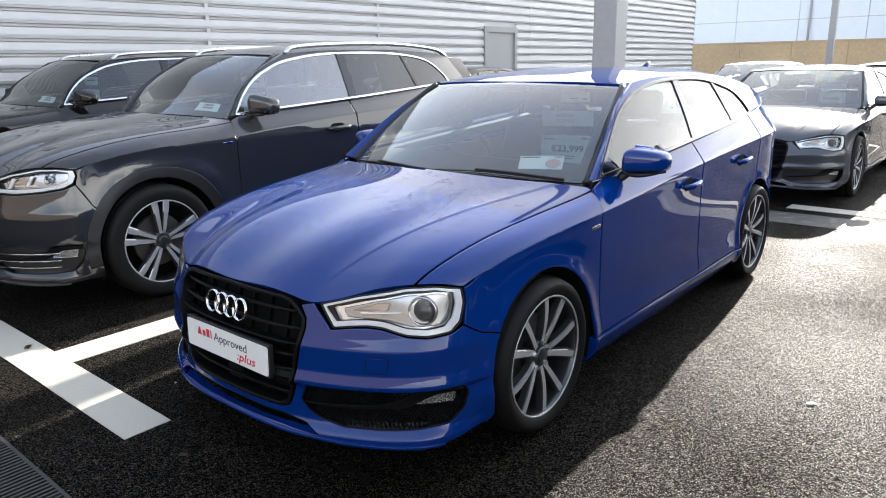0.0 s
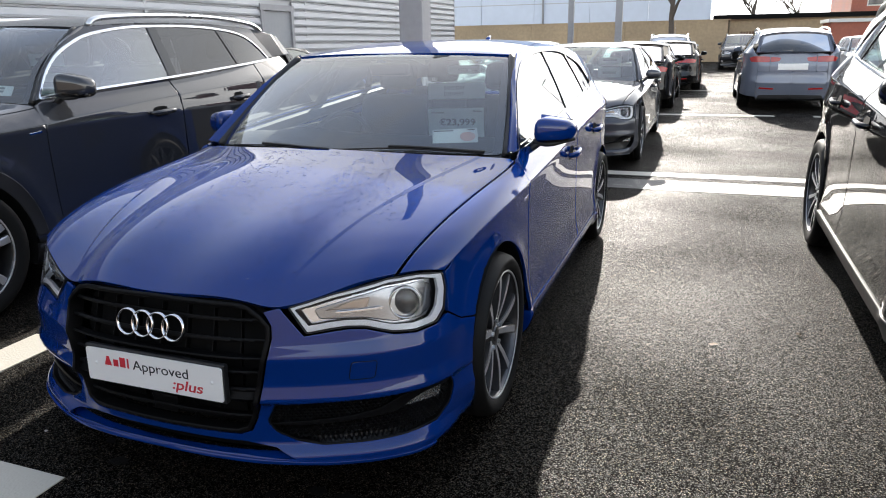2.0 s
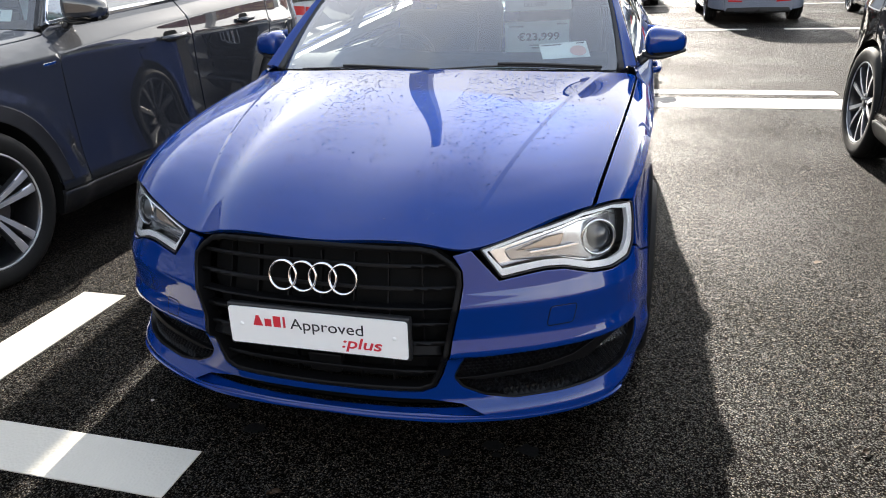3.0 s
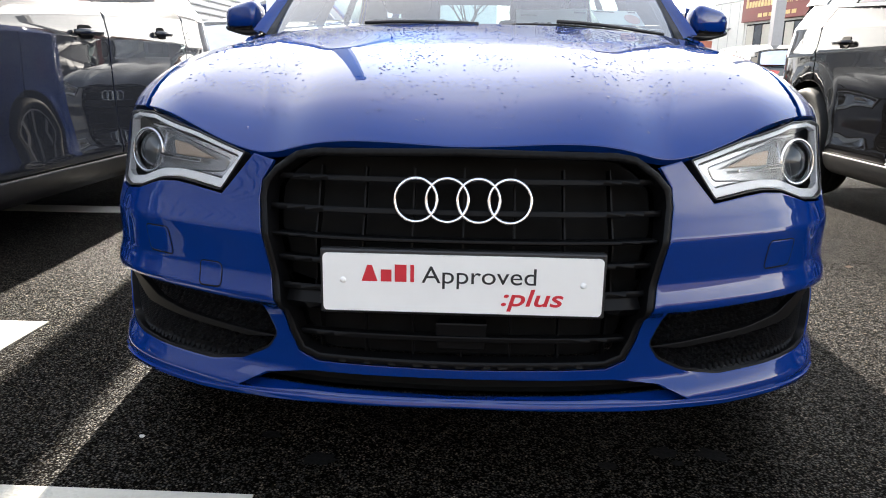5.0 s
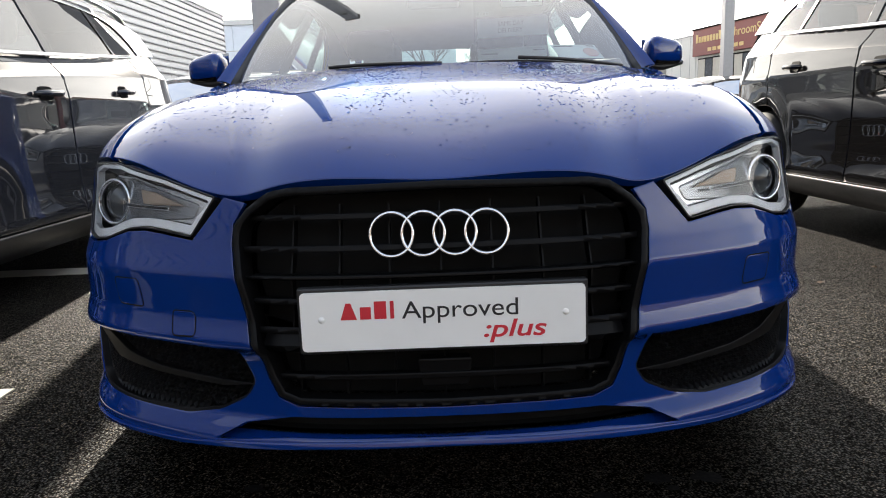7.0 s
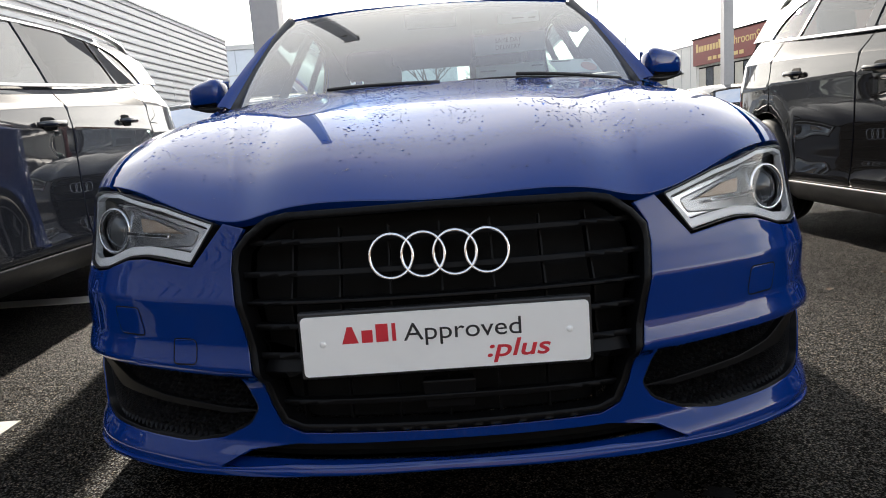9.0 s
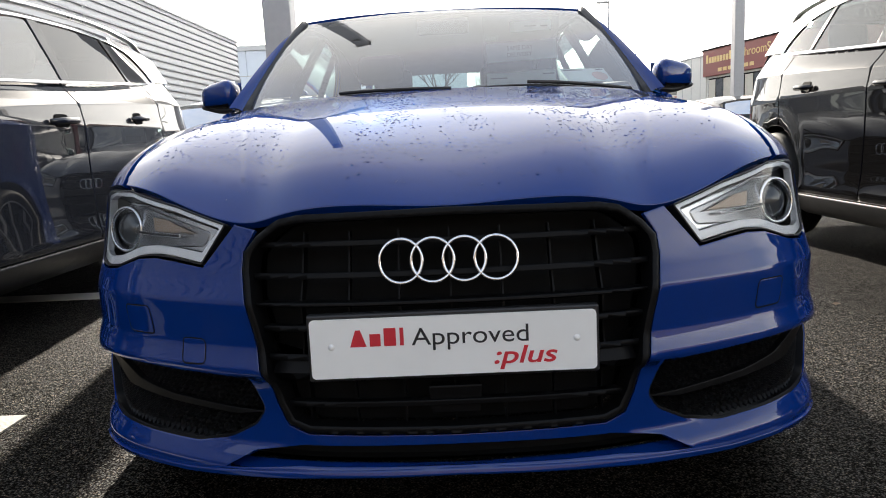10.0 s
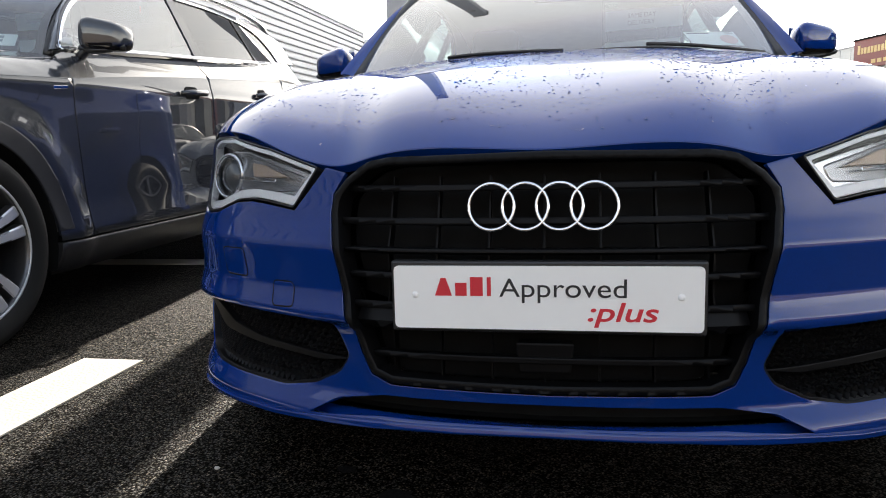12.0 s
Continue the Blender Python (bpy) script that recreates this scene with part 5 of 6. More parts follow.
    P("door_capping", np.column_stack([np.concatenate([yb, yb[::-1]]), np.concatenate([belt(yb) - 0.06, (belt(yb) + 0.010)[::-1]])]), green_fn, M_DASH, "dark door capping", sides=LR, lift=-0.028, rim=0.02, res=0.08)
    # windscreen pillars
    E = spline(_we, 6)
    G = green_fn(*spline([(1.36, 0.945), (1.60, 1.118), (1.80, 1.240), (2.03, float(shp.zt(2.03)))], 6).T)
    n = len(E)
    for sd in LR:
        vs, nn, fs = [], [], []
        for i in range(n):
            for t in np.linspace(0, 1, 5):
                d = G[i] - E[i]
                o = np.cross(np.gradient(E, axis=0)[i], d)
                o /= np.linalg.norm(o)
                if o[2] < 0:
                    o = -o
                vs.append(E[i] + d * t + o * 0.012 * 4 * t * (1 - t))
                k = o + (d / np.linalg.norm(d)) * (t - 0.5) * 1.2
                nn.append(k / np.linalg.norm(k))
        fs = [(i * 5 + j, (i + 1) * 5 + j, (i + 1) * 5 + j + 1, i * 5 + j + 1) for i in range(n - 1) for j in range(4)]
        vs, nn = warp(np.array(vs), np.array(nn))
        tv, _ = warp(E, E * 0)
        tube("pillar_trim", tv * [sd, 1, 1], 0.019, M_TRIM, car, "black windscreen edge trim", 8)
        add_mesh("windscreen_pillar", vs * [sd, 1, 1], fs if sd < 0 else [f[::-1] for f in fs], paint, car, "", nn * [sd, 1, 1])
    header = [(x, 1.888 + 0.08 * (x / 0.612) ** 2) for x in np.linspace(-0.600, 0.600, 13)]
    rails_r = [(float(green_fn(np.array([y]), np.array([float(shp.zt(y))]))[0][0]) - 0.003, y) for y in np.linspace(2.03, shp.end, 14)]
    roof_loop = header + rails_r + [(x, shp.end + 0.06 * (1 - (x / 0.6) ** 2)) for x in np.linspace(0.45, -0.45, 5)] + [(-x, y) for x, y in rails_r[::-1]]
    P("roof", roof_loop, shp.roof_fn, paint, res=res * 1.2, rim=0.012, ring=0.003)
    if detail == 2:
        P("inner_frame", side_outer, green_fn, M_DASH, "dark inner window surround", holes=[ring_shape(dlo_d, -0.004)], sides=LR, rim=0, ring=0.003, lift=-0.024, bevel=0)
        P("headlining", np.array(roof_loop) * [0.97, 1.0], shp.roof_fn, M_LINING, "pale grey headlining", res=0.06, rim=0, ring=0.003, lift=-0.03, bevel=0)
    wl_ = both([(0, 0.0), (0.69, 0.0), (0.693, 0.79), (0, 0.79)])
    wsc = P("windscreen", rounded(wl_, 0.03), ws_fn, M_GLASS, "windscreen with sale papers behind it" if detail == 2 else "clear windscreen", lift=0.0, rim=0, res=0.03, bevel=0, ring=0.003)
    wsc.visible_shadow = False
    P("windscreen_seal", both([(0, -0.02), (0.70, -0.02), (0.70, 0.80), (0, 0.80)]), ws_fn, M_GLOSSB, "black windscreen border", holes=[rounded(both([(0, 0.010), (0.655, 0.010), (0.66, 0.775), (0, 0.775)]), 0.05)], lift=-0.005, rim=0, ring=0.003, bevel=0)
    # rear window
    re, rb_ = shp.end, shp.base

    def rw_fn(u, v):
        a, b = np.asarray(u, float) / 0.6, np.asarray(v, float) / 0.5
        tz = shp.roof_fn(np.clip(a * 0.6, -0.6, 0.6) * 0 + a * 0.55, np.full_like(a, re))[:, 2]
        return np.column_stack([a * (0.58 + 0.08 * b), re + 0.05 * (1 - a * a) + (rb_ - re) * b + 0.04 * b * (1 - a * a), tz - 0.02 + (0.965 - tz + 0.02) * b + 0.02 * b * (1 - b) * 4])
    rwl = both([(0, 0.0), (0.6, 0.0), (0.6, 0.5), (0, 0.5)])
    rw = P("rear_window", rounded(rwl * 0.93 + [0, 0.017], 0.04), rw_fn, rear_glass, "rear window", lift=0.0, rim=0, flip=-1, res=0.06, bevel=0)
    rw.visible_shadow = False
    P("tailgate", rwl, rw_fn, paint, holes=[rounded(rwl * 0.92 + [0, 0.02], 0.04)], flip=-1, rim=0.02, res=0.06, lift=-0.003)
    if tail == "sedan":
        def deck_fn(x, y):
            x, y = np.asarray(x, float), np.asarray(y, float)
            return np.column_stack([x, y, 0.972 + 0.02 * np.sin((y - 3.8) / 0.45 * math.pi / 2) - 0.03 * (x / 0.7) ** 2])
        P("boot_deck", [(-0.68, 3.80), (0.68, 3.80), (0.68, 4.16), (0.4, 4.26), (0, 4.28), (-0.4, 4.26), (-0.68, 4.16)], deck_fn, paint, res=0.06)
    # mirrors
    for sd in LR:
        ys_ = 0.5 - 0.5 * np.cos(np.linspace(0, math.pi, 17))
        vs, fs = [], []
        m = 24
        for t in ys_:
            x = 0.822 + 0.172 * t
            prof = max(0.02, 1 - abs(2 * t - 1) ** 4.5) ** 0.5
            up_, dn, dd = (0.098 if clad else 0.074) * prof * (1 - 0.42 * t), (0.058 if clad else 0.050) * prof, 0.080 * prof * (1 - 0.15 * t)
            yc = 1.60 + 0.085 * t
            for k in range(m):
                an = 2 * math.pi * k / m
                c_, s_ = math.cos(an), math.sin(an)
                vs.append((x, yc + dd * np.sign(c_) * abs(c_) ** 0.6 - (0.02 if c_ < 0 else 0) * (1 - t), 1.002 + (up_ if s_ > 0 else dn) * np.sign(s_) * abs(s_) ** 0.62))
        for i in range(16):
            fs += [(i * m + k, i * m + (k + 1) % m, (i + 1) * m + (k + 1) % m, (i + 1) * m + k) for k in range(m)]
        fs += [tuple(range(m))[::-1], tuple(16 * m + k for k in range(m))]
        v2, _ = warp(np.array(vs), np.ones((len(vs), 3)))
        mr = add_mesh("door_mirror", v2 * [sd, 1, 1], fs if sd > 0 else [f[::-1] for f in fs], mirror_paint or paint, car, "door mirror on a black foot")
        mr.data.materials.append(M_GLOSSB)
        zlow = float(warp(np.array([(0.9, 1.6, 0.972)]), np.ones((1, 3)))[0][0][2])
        for f in mr.data.polygons:
            if f.center.z < zlow:
                f.material_index = 1
        foot = spline([(0.80, 1.585, 0.925), (0.835, 1.60, 0.955), (0.865, 1.615, 0.99)], 5)
        fv, _ = warp(foot, foot * 0)
        tube("mirror_foot", fv * [sd, 1, 1], 0.032, M_TRIM, mr, "black mirror foot", 10, flat=0.6)
        low_ = spline([(0.815, 1.59, 0.962), (0.88, 1.60, 0.948), (0.975, 1.67, 0.968)], 6)
        lv, _ = warp(low_, low_ * 0)
        tube("mirror_base", lv * [sd, 1, 1], 0.03, M_TRIM, mr, "black lower mirror shell", 10, flat=0.45)
        gm = [(x, y, z) for x, y, z in ((0.83, 1.668, 0.965), (0.965, 1.735, 0.97), (0.965, 1.735, 1.045), (0.83, 1.668, 1.075))]
        gv, _ = warp(np.array(gm), np.ones((4, 3)))
        add_mesh("mirror_glass", gv * [sd, 1, 1], [(0, 1, 2, 3)], M_CHROME, mr, "mirror glass", smooth_shade=False)
    # wheels
    for i, hy in enumerate(hubs):
        for sd in LR:
            wheel(car, (sd * track * xk, hy, wheel_r), wheel_r, rim_r, wheel_w, spokes, sd, two_tone, fast=detail < 2)
            bm = bmesh.new()
            rows = []
            for an in np.linspace(-0.35, math.pi + 0.35, 20):
                rows.append([bm.verts.new((sd * xo * xk, hy + (arch_r + 0.004) * math.cos(an), wheel_r + (arch_r + 0.004) * math.sin(an))) for xo in (0.60, 0.868)])
            for a, b in zip(rows, rows[1:]):
                bm.faces.new((a[0], a[1], b[1], b[0]))
            part("arch_liner", bm, M_DARK, car, "", True)
            if clad and arch_trim:
                pts = arch_pts(i, 190 if i == 0 else 175, 2 if i == 0 else -8, 30)
                c_ = np.array([float(S(back(np.array([hy]), np.array([0.3]))[0])), float(back(np.array([0.0]), np.array([wheel_r]))[1])])
                out_ = pts + (pts - c_) * 0.18
                P("arch_cladding", np.vstack([pts, out_[::-1]]), body_fn, M_TRIM, "black wheel arch cladding", sides=(sd,), lift=0.005, rim=0.03, ring=0.004, bevel=0.003)
    # underside and cabin
    def W(x0, x1, y0, y1, z0, z1):
        a, _ = warp(np.array([(x0, y0, z0), (x1, y1, z1)]), np.ones((2, 3)))
        return a[0][0], a[1][0], a[0][1], a[1][1], a[0][2], a[1][2]
    box_part("underbody", W(-0.60, 0.60, 0.34, 4.1, 0.19, 0.50), M_DARK, car)
    box_part("front_bulkhead", W(-0.56, 0.56, 0.36, 1.15, 0.45, 0.66), M_DARK, car)
    box_part("floor_pan", W(-0.80, 0.80, 1.30, 3.10, 0.20, 0.36), M_DARK, car)
    box_part("boot_floor", W(-0.62, 0.62, 3.1, 4.05, 0.45, 0.70), M_DARK, car)
    for sd in LR:
        box_part("door_lining", W(*sorted((sd * 0.72, sd * 0.76)), 1.40, 3.6, 0.34, 0.93), M_DASH, car)
    bm = bmesh.new()
    rows = []
    for x in np.linspace(-0.74, 0.74, 13):
        q = (x / 0.74) ** 2
        pr = [(1.24 + 0.2 * q, 0.90), (1.40 + 0.12 * q, 0.938), (1.62, 0.962 + 0.03 * math.exp(-((x + 0.36) / 0.16) ** 2)), (1.78, 0.945), (1.83, 0.90), (1.80, 0.62)]
        rows.append([bm.verts.new(warp(np.array([(x, y, z)]), np.ones((1, 3)))[0][0]) for y, z in pr])
    for a, b in zip(rows, rows[1:]):
        for i in range(5):
            bm.faces.new((a[i], a[i + 1], b[i + 1], b[i]))
    part("dashboard", bm, M_DASH, car, "dark dashboard", True)
    if detail:
        for x, y in ((-0.36, 2.35), (0.36, 2.35), (-0.36, 3.2), (0.36, 3.2)):
            st = new("seat")
            st.parent = car
            st["label"] = "black cloth seat"
            for nm, dims, tilt in (("cushion", (x - 0.25, x + 0.25, y - 0.28, y + 0.22, 0.38, 0.55), 0), ("backrest", (x - 0.24, x + 0.24, -0.06, 0.06, 0.0, 0.60), -16), ("headrest", (x - 0.13, x + 0.13, -0.05, 0.04, 0.63, 0.80), -16)):
                bm2 = bmesh.new()
                if nm == "cushion":
                    box(bm2, *dims, 0.05)
                else:
                    box(bm2, *dims, 0.045)
                    bmesh.ops.transform(bm2, matrix=Matrix.Translation((0, y + 0.22, 0.50)) @ Matrix.Rotation(radians(tilt), 4, "X"), verts=bm2.verts[:])
                for v in bm2.verts:
                    v.co = warp(np.array([tuple(v.co)]), np.ones((1, 3)))[0][0]
                part(nm, bm2, M_SEAT, st, "", True)
        an = np.linspace(0, 2 * math.pi, 33)[:-1]
        ring = np.column_stack([-0.36 + 0.18 * np.cos(an), 1.93 - 0.18 * np.sin(an) * -0.42, 0.86 + 0.18 * np.sin(an) * 0.9])
        rv, _ = warp(ring, ring)
        sw = tube("steering_wheel", rv, 0.016, M_DASH, car, "black steering wheel", 8, True)
        box_part("airbag_boss", W(-0.43, -0.29, 1.88, 1.95, 0.81, 0.91), M_DASH, sw, bev=0.02)
        rmv, _ = warp(np.array([(0.0, 1.84, 1.29), (0.0, 1.84, 1.29)]), np.ones((2, 3)))
        c = rmv[0]
        box_part("inside_mirror", (c[0] - 0.11, c[0] + 0.11, c[1] - 0.015, c[1] + 0.02, c[2] - 0.055, c[2] + 0.01), M_TRIM, car, "black inside mirror", 0.012)
    if rails:
        for sd in LR:
            pr = [(float(green_fn(np.array([y]), np.array([float(shp.zt(y))]))[0][0]) - 0.015, y, float(shp.zt(y)) + h) for y, h in ((2.06, 0.005), (2.16, 0.035), (2.6, 0.040), (3.2, 0.042), (3.7, 0.035), (3.86, 0.004))]
            rv, _ = warp(spline(pr, 6), np.ones((31, 3)))
            tube("roof_rail", rv * [sd, 1, 1], 0.022, M_SATIN, car, "satin roof rail", 8, flat=0.8)
    return car, P, warp, hubs


# ---- the blue car ----
blue, BP, bwarp, bhubs = build_car("hatchback_car", (0, 0, 0), 0, "metallic blue five-door hatchback wet with rain, parked in its bay", M_BLUE, detail=2, two_tone=True)
plate = new("number_plate")
plate.parent = blue
plate["label"] = "white dealer plate lettered Approved :plus"
plate.matrix_basis = pose(0, -0.001, 0.430, 88, 0, 0)
bm = bmesh.new()
box(bm, -0.26, 0.26, -0.055, 0.055, 0.0, 0.004)
bmesh.ops.bevel(bm, geom=[e for e in bm.edges if abs(e.verts[0].co.z - e.verts[1].co.z) > 0.003], offset=0.008, segments=4, affect="EDGES", profile=0.5)
part("plate_sheet", bm, M_PLATE, plate)
bm = bmesh.new()
box(bm, -0.266, 0.266, -0.062, 0.063, -0.022, -0.0005, 0.004)
part("plate_holder", bm, M_TRIM, plate, "black plate holder")
for x in (-0.222, 0.224):
    bm = bmesh.new()
    bmesh.ops.create_uvsphere(bm, u_segments=14, v_segments=8, radius=0.0065, matrix=Matrix.Translation((x, 0.004, 0.003)) @ Matrix.Diagonal((1, 1, 0.6, 1)))
    part("plate_screw", bm, M_PLATE, plate, "white screw cap", True)
# red word mark as plain bars, then the lettering
for x0, x1, z0, z1 in ((-0.187, -0.157, 0.003, 0.034), (-0.151, -0.131, 0.003, 0.026), (-0.125, -0.103, 0.003, 0.036), (-0.096, -0.089, 0.003, 0.036)):
    bm = bmesh.new()
    q = 0.35 * (x1 - x0) if x0 < -0.18 else 0.0
    lo = [bm.verts.new((x, z, 0.0048)) for x, z in ((x0, z0), (x1, z0), (x1 - q, z1), (x0 + q, z1))]
    bm.faces.new(lo)
    part("word_bar", bm, M_RED, plate, "red word mark bar")
text_part("lettering", "Approved", 0.046, M_INK, Matrix.Translation((0.031, 0.016, 0.0044)), plate, "black lettering", 0.0003, width=0.212)
text_part("lettering", ":plus", 0.046, M_RED, Matrix.Translation((0.131, -0.024, 0.0044)), plate, "red slanted lettering", 0.0003, shear=0.22, bold=0.0006, width=0.115)

# tow-eye and washer covers on the bumper
for sd, lp in ((-1, [(0.49, 0.391), (0.545, 0.389), (0.550, 0.435), (0.495, 0.436)]), (1, [(0.63, 0.437), (0.705, 0.437), (0.715, 0.490), (0.64, 0.492)]), (-1, [(0.63, 0.437), (0.705, 0.437), (0.715, 0.490), (0.64, 0.492)])):
    cov = BP("bumper_cover", rounded(lp, 0.010), body_fn, M_BLUE, "small blue cover panel", None, (sd,), lift=0.0015, rim=0.003, ring=0.0015, bevel=0.001)
    BP("cover_gap", ring_shape(rounded(lp, 0.010), -0.0026), body_fn, M_DARK, "thin dark gap", cov, (sd,), holes=[ring_shape(rounded(lp, 0.010), 0.0002)], lift=0.0008, rim=0, ring=0.0012, bevel=0)
# wipers
for pts in ([(0.62, 0.000), (0.30, 0.012), (0.0, -0.012)], [(0.02, -0.020), (-0.30, 0.000), (-0.55, -0.004)]):
    c, n = surface(ws_fn, spline(pts, 8))
    wp = tube("wiper", c + n * 0.008, 0.0045, M_TRIM, blue, "black wiper blade", 8, flat=0.8)
    tube("wiper_arm", c[:10] + n[:10] * 0.020, 0.006, M_TRIM, wp, "black wiper arm", 8)
BP("scuttle", both([(0, -0.055), (0.69, -0.055), (0.69, 0.02), (0, 0.02)]), ws_fn, M_TRIM, "black scuttle panel", lift=-0.012, rim=0, res=0.05, bevel=0)
# wing badges and roof aerial
for sd in (1, -1):
    BP("wing_badge", rounded([(float(S(1.215)), 0.758), (float(S(1.285)), 0.764), (float(S(1.285)), 0.779), (float(S(1.215)), 0.773)], 0.003), body_fn, M_CHROME, "small chrome wing badge", None, (sd,), lift=0.002, rim=0.002, ring=0.0015)
tube("aerial", [(0, 3.55, 1.385), (0, 3.60, 1.42), (0, 3.66, 1.435)], 0.016, M_BLUE, blue, "blue roof aerial fin", 8, taper=[1.4, 1.0, 0.3])


# a clear sleeve hanging from the sun visor, with sheets in it
board = thing("price_board", (0.336, 1.9, 0), "hanging clear sleeve with white delivery and 23,999 euro price sheets", "price board")
UP = Matrix.Rotation(math.pi / 2, 4, "X") @ Matrix.Rotation(radians(1.6), 4, "Z")
M_SLEEVE = pane_glass("clear_sleeve", (0.86, 0.88, 0.88), 0.5, 0.2, 1.3)
sleeve = box_part("sleeve", (-0.165, 0.165, 0.004, 0.006, 0.885, 1.310), M_SLEEVE, board, "clear plastic sleeve")
sleeve.visible_shadow = False
for x0, x1, z0, z1, nm in ((-0.152, 0.154, 1.118, 1.198, "sheet"), (-0.152, 0.150, 0.908, 1.071, "sheet"), (-0.045, 0.130, 1.240, 1.282, "sheet")):
    ob = box_part(nm, (x0, x1, -0.0005, 0.0005, z0, z1), M_SHEET, board, "white printed sheet")
    ob.matrix_basis = Matrix.Translation((0, 0, (z0 + z1) / 2)) @ Matrix.Rotation(radians(-1.6), 4, "Y") @ Matrix.Translation((0, 0, -(z0 + z1) / 2))


def board_text(s, size, mat, x, z, label, **kw):
    return text_part("lettering", s, size, mat, Matrix.Translation((x, -0.0016, z)) @ UP, board, label, **kw)


board_text("SAME DAY", 0.026, M_GREYINK, -0.006, 1.172, "grey lettering", width=0.112)
board_text("DELIVERY", 0.026, M_GREYINK, -0.008, 1.143, "grey lettering", width=0.108)
board_text("\u20ac23,999", 0.046, M_INK, 0.006, 0.999, "dark price lettering", bold=0.0007, width=0.196)
for x, z, w, mt in ((-0.10, 1.046, 0.07, M_GREYINK), (0.115, 1.058, 0.05, M_GREYINK), (0.01, 0.962, 0.09, M_GREYINK), (0.01, 0.950, 0.07, M_GREYINK), (0.04, 1.261, 0.05, M_GREYINK), (0.10, 1.259, 0.03, M_GREYINK)):
    ob = box_part("print_bar", (x - w / 2, x + w / 2, -0.0022, -0.0014, z - 0.0028, z + 0.0028), mt, board, "small unread print")
for k in range(4):
    bm = bmesh.new()
    lathe(bm, [(0.0, 0.0062), (0.001, 0.0070), (0.0, 0.0078)], n=18, closed=True)
    bmesh.ops.transform(bm, matrix=Matrix.Translation((-0.145 + 0.012 * k, 0.001, 1.215)) @ Matrix.Rotation(math.pi / 2, 4, "Z"), verts=bm.verts[:])
    part("ring_mark", bm, M_PAPER, board, "small white ring mark")
card = thing("tax_disc_card", (0, 0, 0), "white card with a pale red stamp behind the glass", "paper")
panel("paper", rounded([(0.422, 0.065), (0.595, 0.083), (0.583, 0.178), (0.405, 0.152)], 0.003), ws_fn, M_PAPER, card, "", res=0.04, rim=0.0, lift=-0.008, bevel=0, ring=0.002)
panel("red_stamp", [(0.551 + 0.030 * math.cos(a), 0.117 + 0.030 * math.sin(a)) for a in np.linspace(0, 2 * math.pi, 25)[:-1]], ws_fn, plain("pale_red_stamp", (0.66, 0.42, 0.39), 0.6), card, "pale red round stamp", res=0.03, rim=0, lift=-0.0065, bevel=0, ring=0.002)
panel("print_bar", [(0.415, 0.138), (0.49, 0.148), (0.49, 0.154), (0.415, 0.144)], ws_fn, M_INK, card, "small unread print", res=0.04, rim=0, lift=-0.0065, bevel=0, ring=0.001)
panel("print_bar", [(0.545, 0.158), (0.575, 0.162), (0.575, 0.168), (0.545, 0.164)], ws_fn, M_INK, card, "small unread print", res=0.04, rim=0, lift=-0.0065, bevel=0, ring=0.001)


def car_papers(at, turn, ys, zs, xk, rows, lean=0.0):
    """Sale papers behind another car's windscreen."""
    warp, _ = make_warp(ys, zs, xk, lean)
    for nm, u0, u1, v0, v1, lab in rows:
        th = thing(nm, at, lab, "paper", "", turn)
        panel("paper", rounded([(u0, v0), (u1, v0), (u1, v1), (u0, v1)], 0.003), ws_fn, M_PAPER, th, "", res=0.05, rim=0.0, lift=-0.010, bevel=0, ring=0.002, warp=warp)
        for k in range(2):
            v = v0 + (v1 - v0) * (0.62 - 0.32 * k)
            panel("print_bar", [(u0 + 0.05, v), (u1 - 0.05, v), (u1 - 0.05, v + 0.02), (u0 + 0.05, v + 0.02)], ws_fn, M_GREYINK, th, "unread grey print", res=0.05, rim=0, lift=-0.0085, bevel=0, ring=0.001, warp=warp)


# ---- the grey off-roader beside it, and others of its kind ----
SUV_Y = [(-0.2, -1.10), (0, -0.89), (0.47, -0.42), (0.869, 0.0), (1.30, 0.60), (1.60, 0.80), (1.97, 1.18), (2.455, 1.74), (3.506, 2.82), (4.0, 3.35), (4.31, 3.72)]
SUV_Z = [(0, 0), (0.17, 0.22), (0.30, 0.36), (0.50, 0.62), (0.66, 0.83), (0.82, 0.985), (0.944, 1.115), (1.02, 1.19), (1.325, 1.52), (1.42, 1.635), (1.6, 1.83)]
suv = dict(ys=SUV_Y, zs=SUV_Z, xk=1.055, wheel_r=0.368, rim_r=0.266, wheel_w=0.235, track=0.772, rails=True, clad=True, tail="suv")
grey_suv, QP, _w, _h = build_car("off_roader", (-2.875, 0.83, 0), 0, "dark grey metallic off-roader with black arches and satin roof rails", M_GREY, detail=1, spokes=20, glass=M_MIST, rear_glass=M_PRIV, **suv)
build_car("off_roader", (-5.68, 0.83, 0), 0, "black off-roader with satin roof rails beside the showroom wall", M_BLACK, detail=0, spokes=10, **suv)
build_car("off_roader", (3.20, 0.93, 0), 0, "black off-roader with bright sill strip in the next bay", M_BLACK, detail=1, spokes=10, arch_trim=False, **suv)
for sd in (1, -1):
    QP("wing_badge", rounded([(float(S(1.20)), 0.772), (float(S(1.265)), 0.778), (float(S(1.265)), 0.791), (float(S(1.20)), 0.785)], 0.003), body_fn, M_CHROME, "small chrome wing badge", None, (sd,), lift=0.002, rim=0.002, ring=0.0015)
CARD = ("paper_card", 0.40, 0.585, 0.07, 0.165, "white card behind an off-roader's windscreen")
car_papers((-2.875, 0.83, 0), 0, SUV_Y, SUV_Z, 1.055, (CARD,), 0.035)
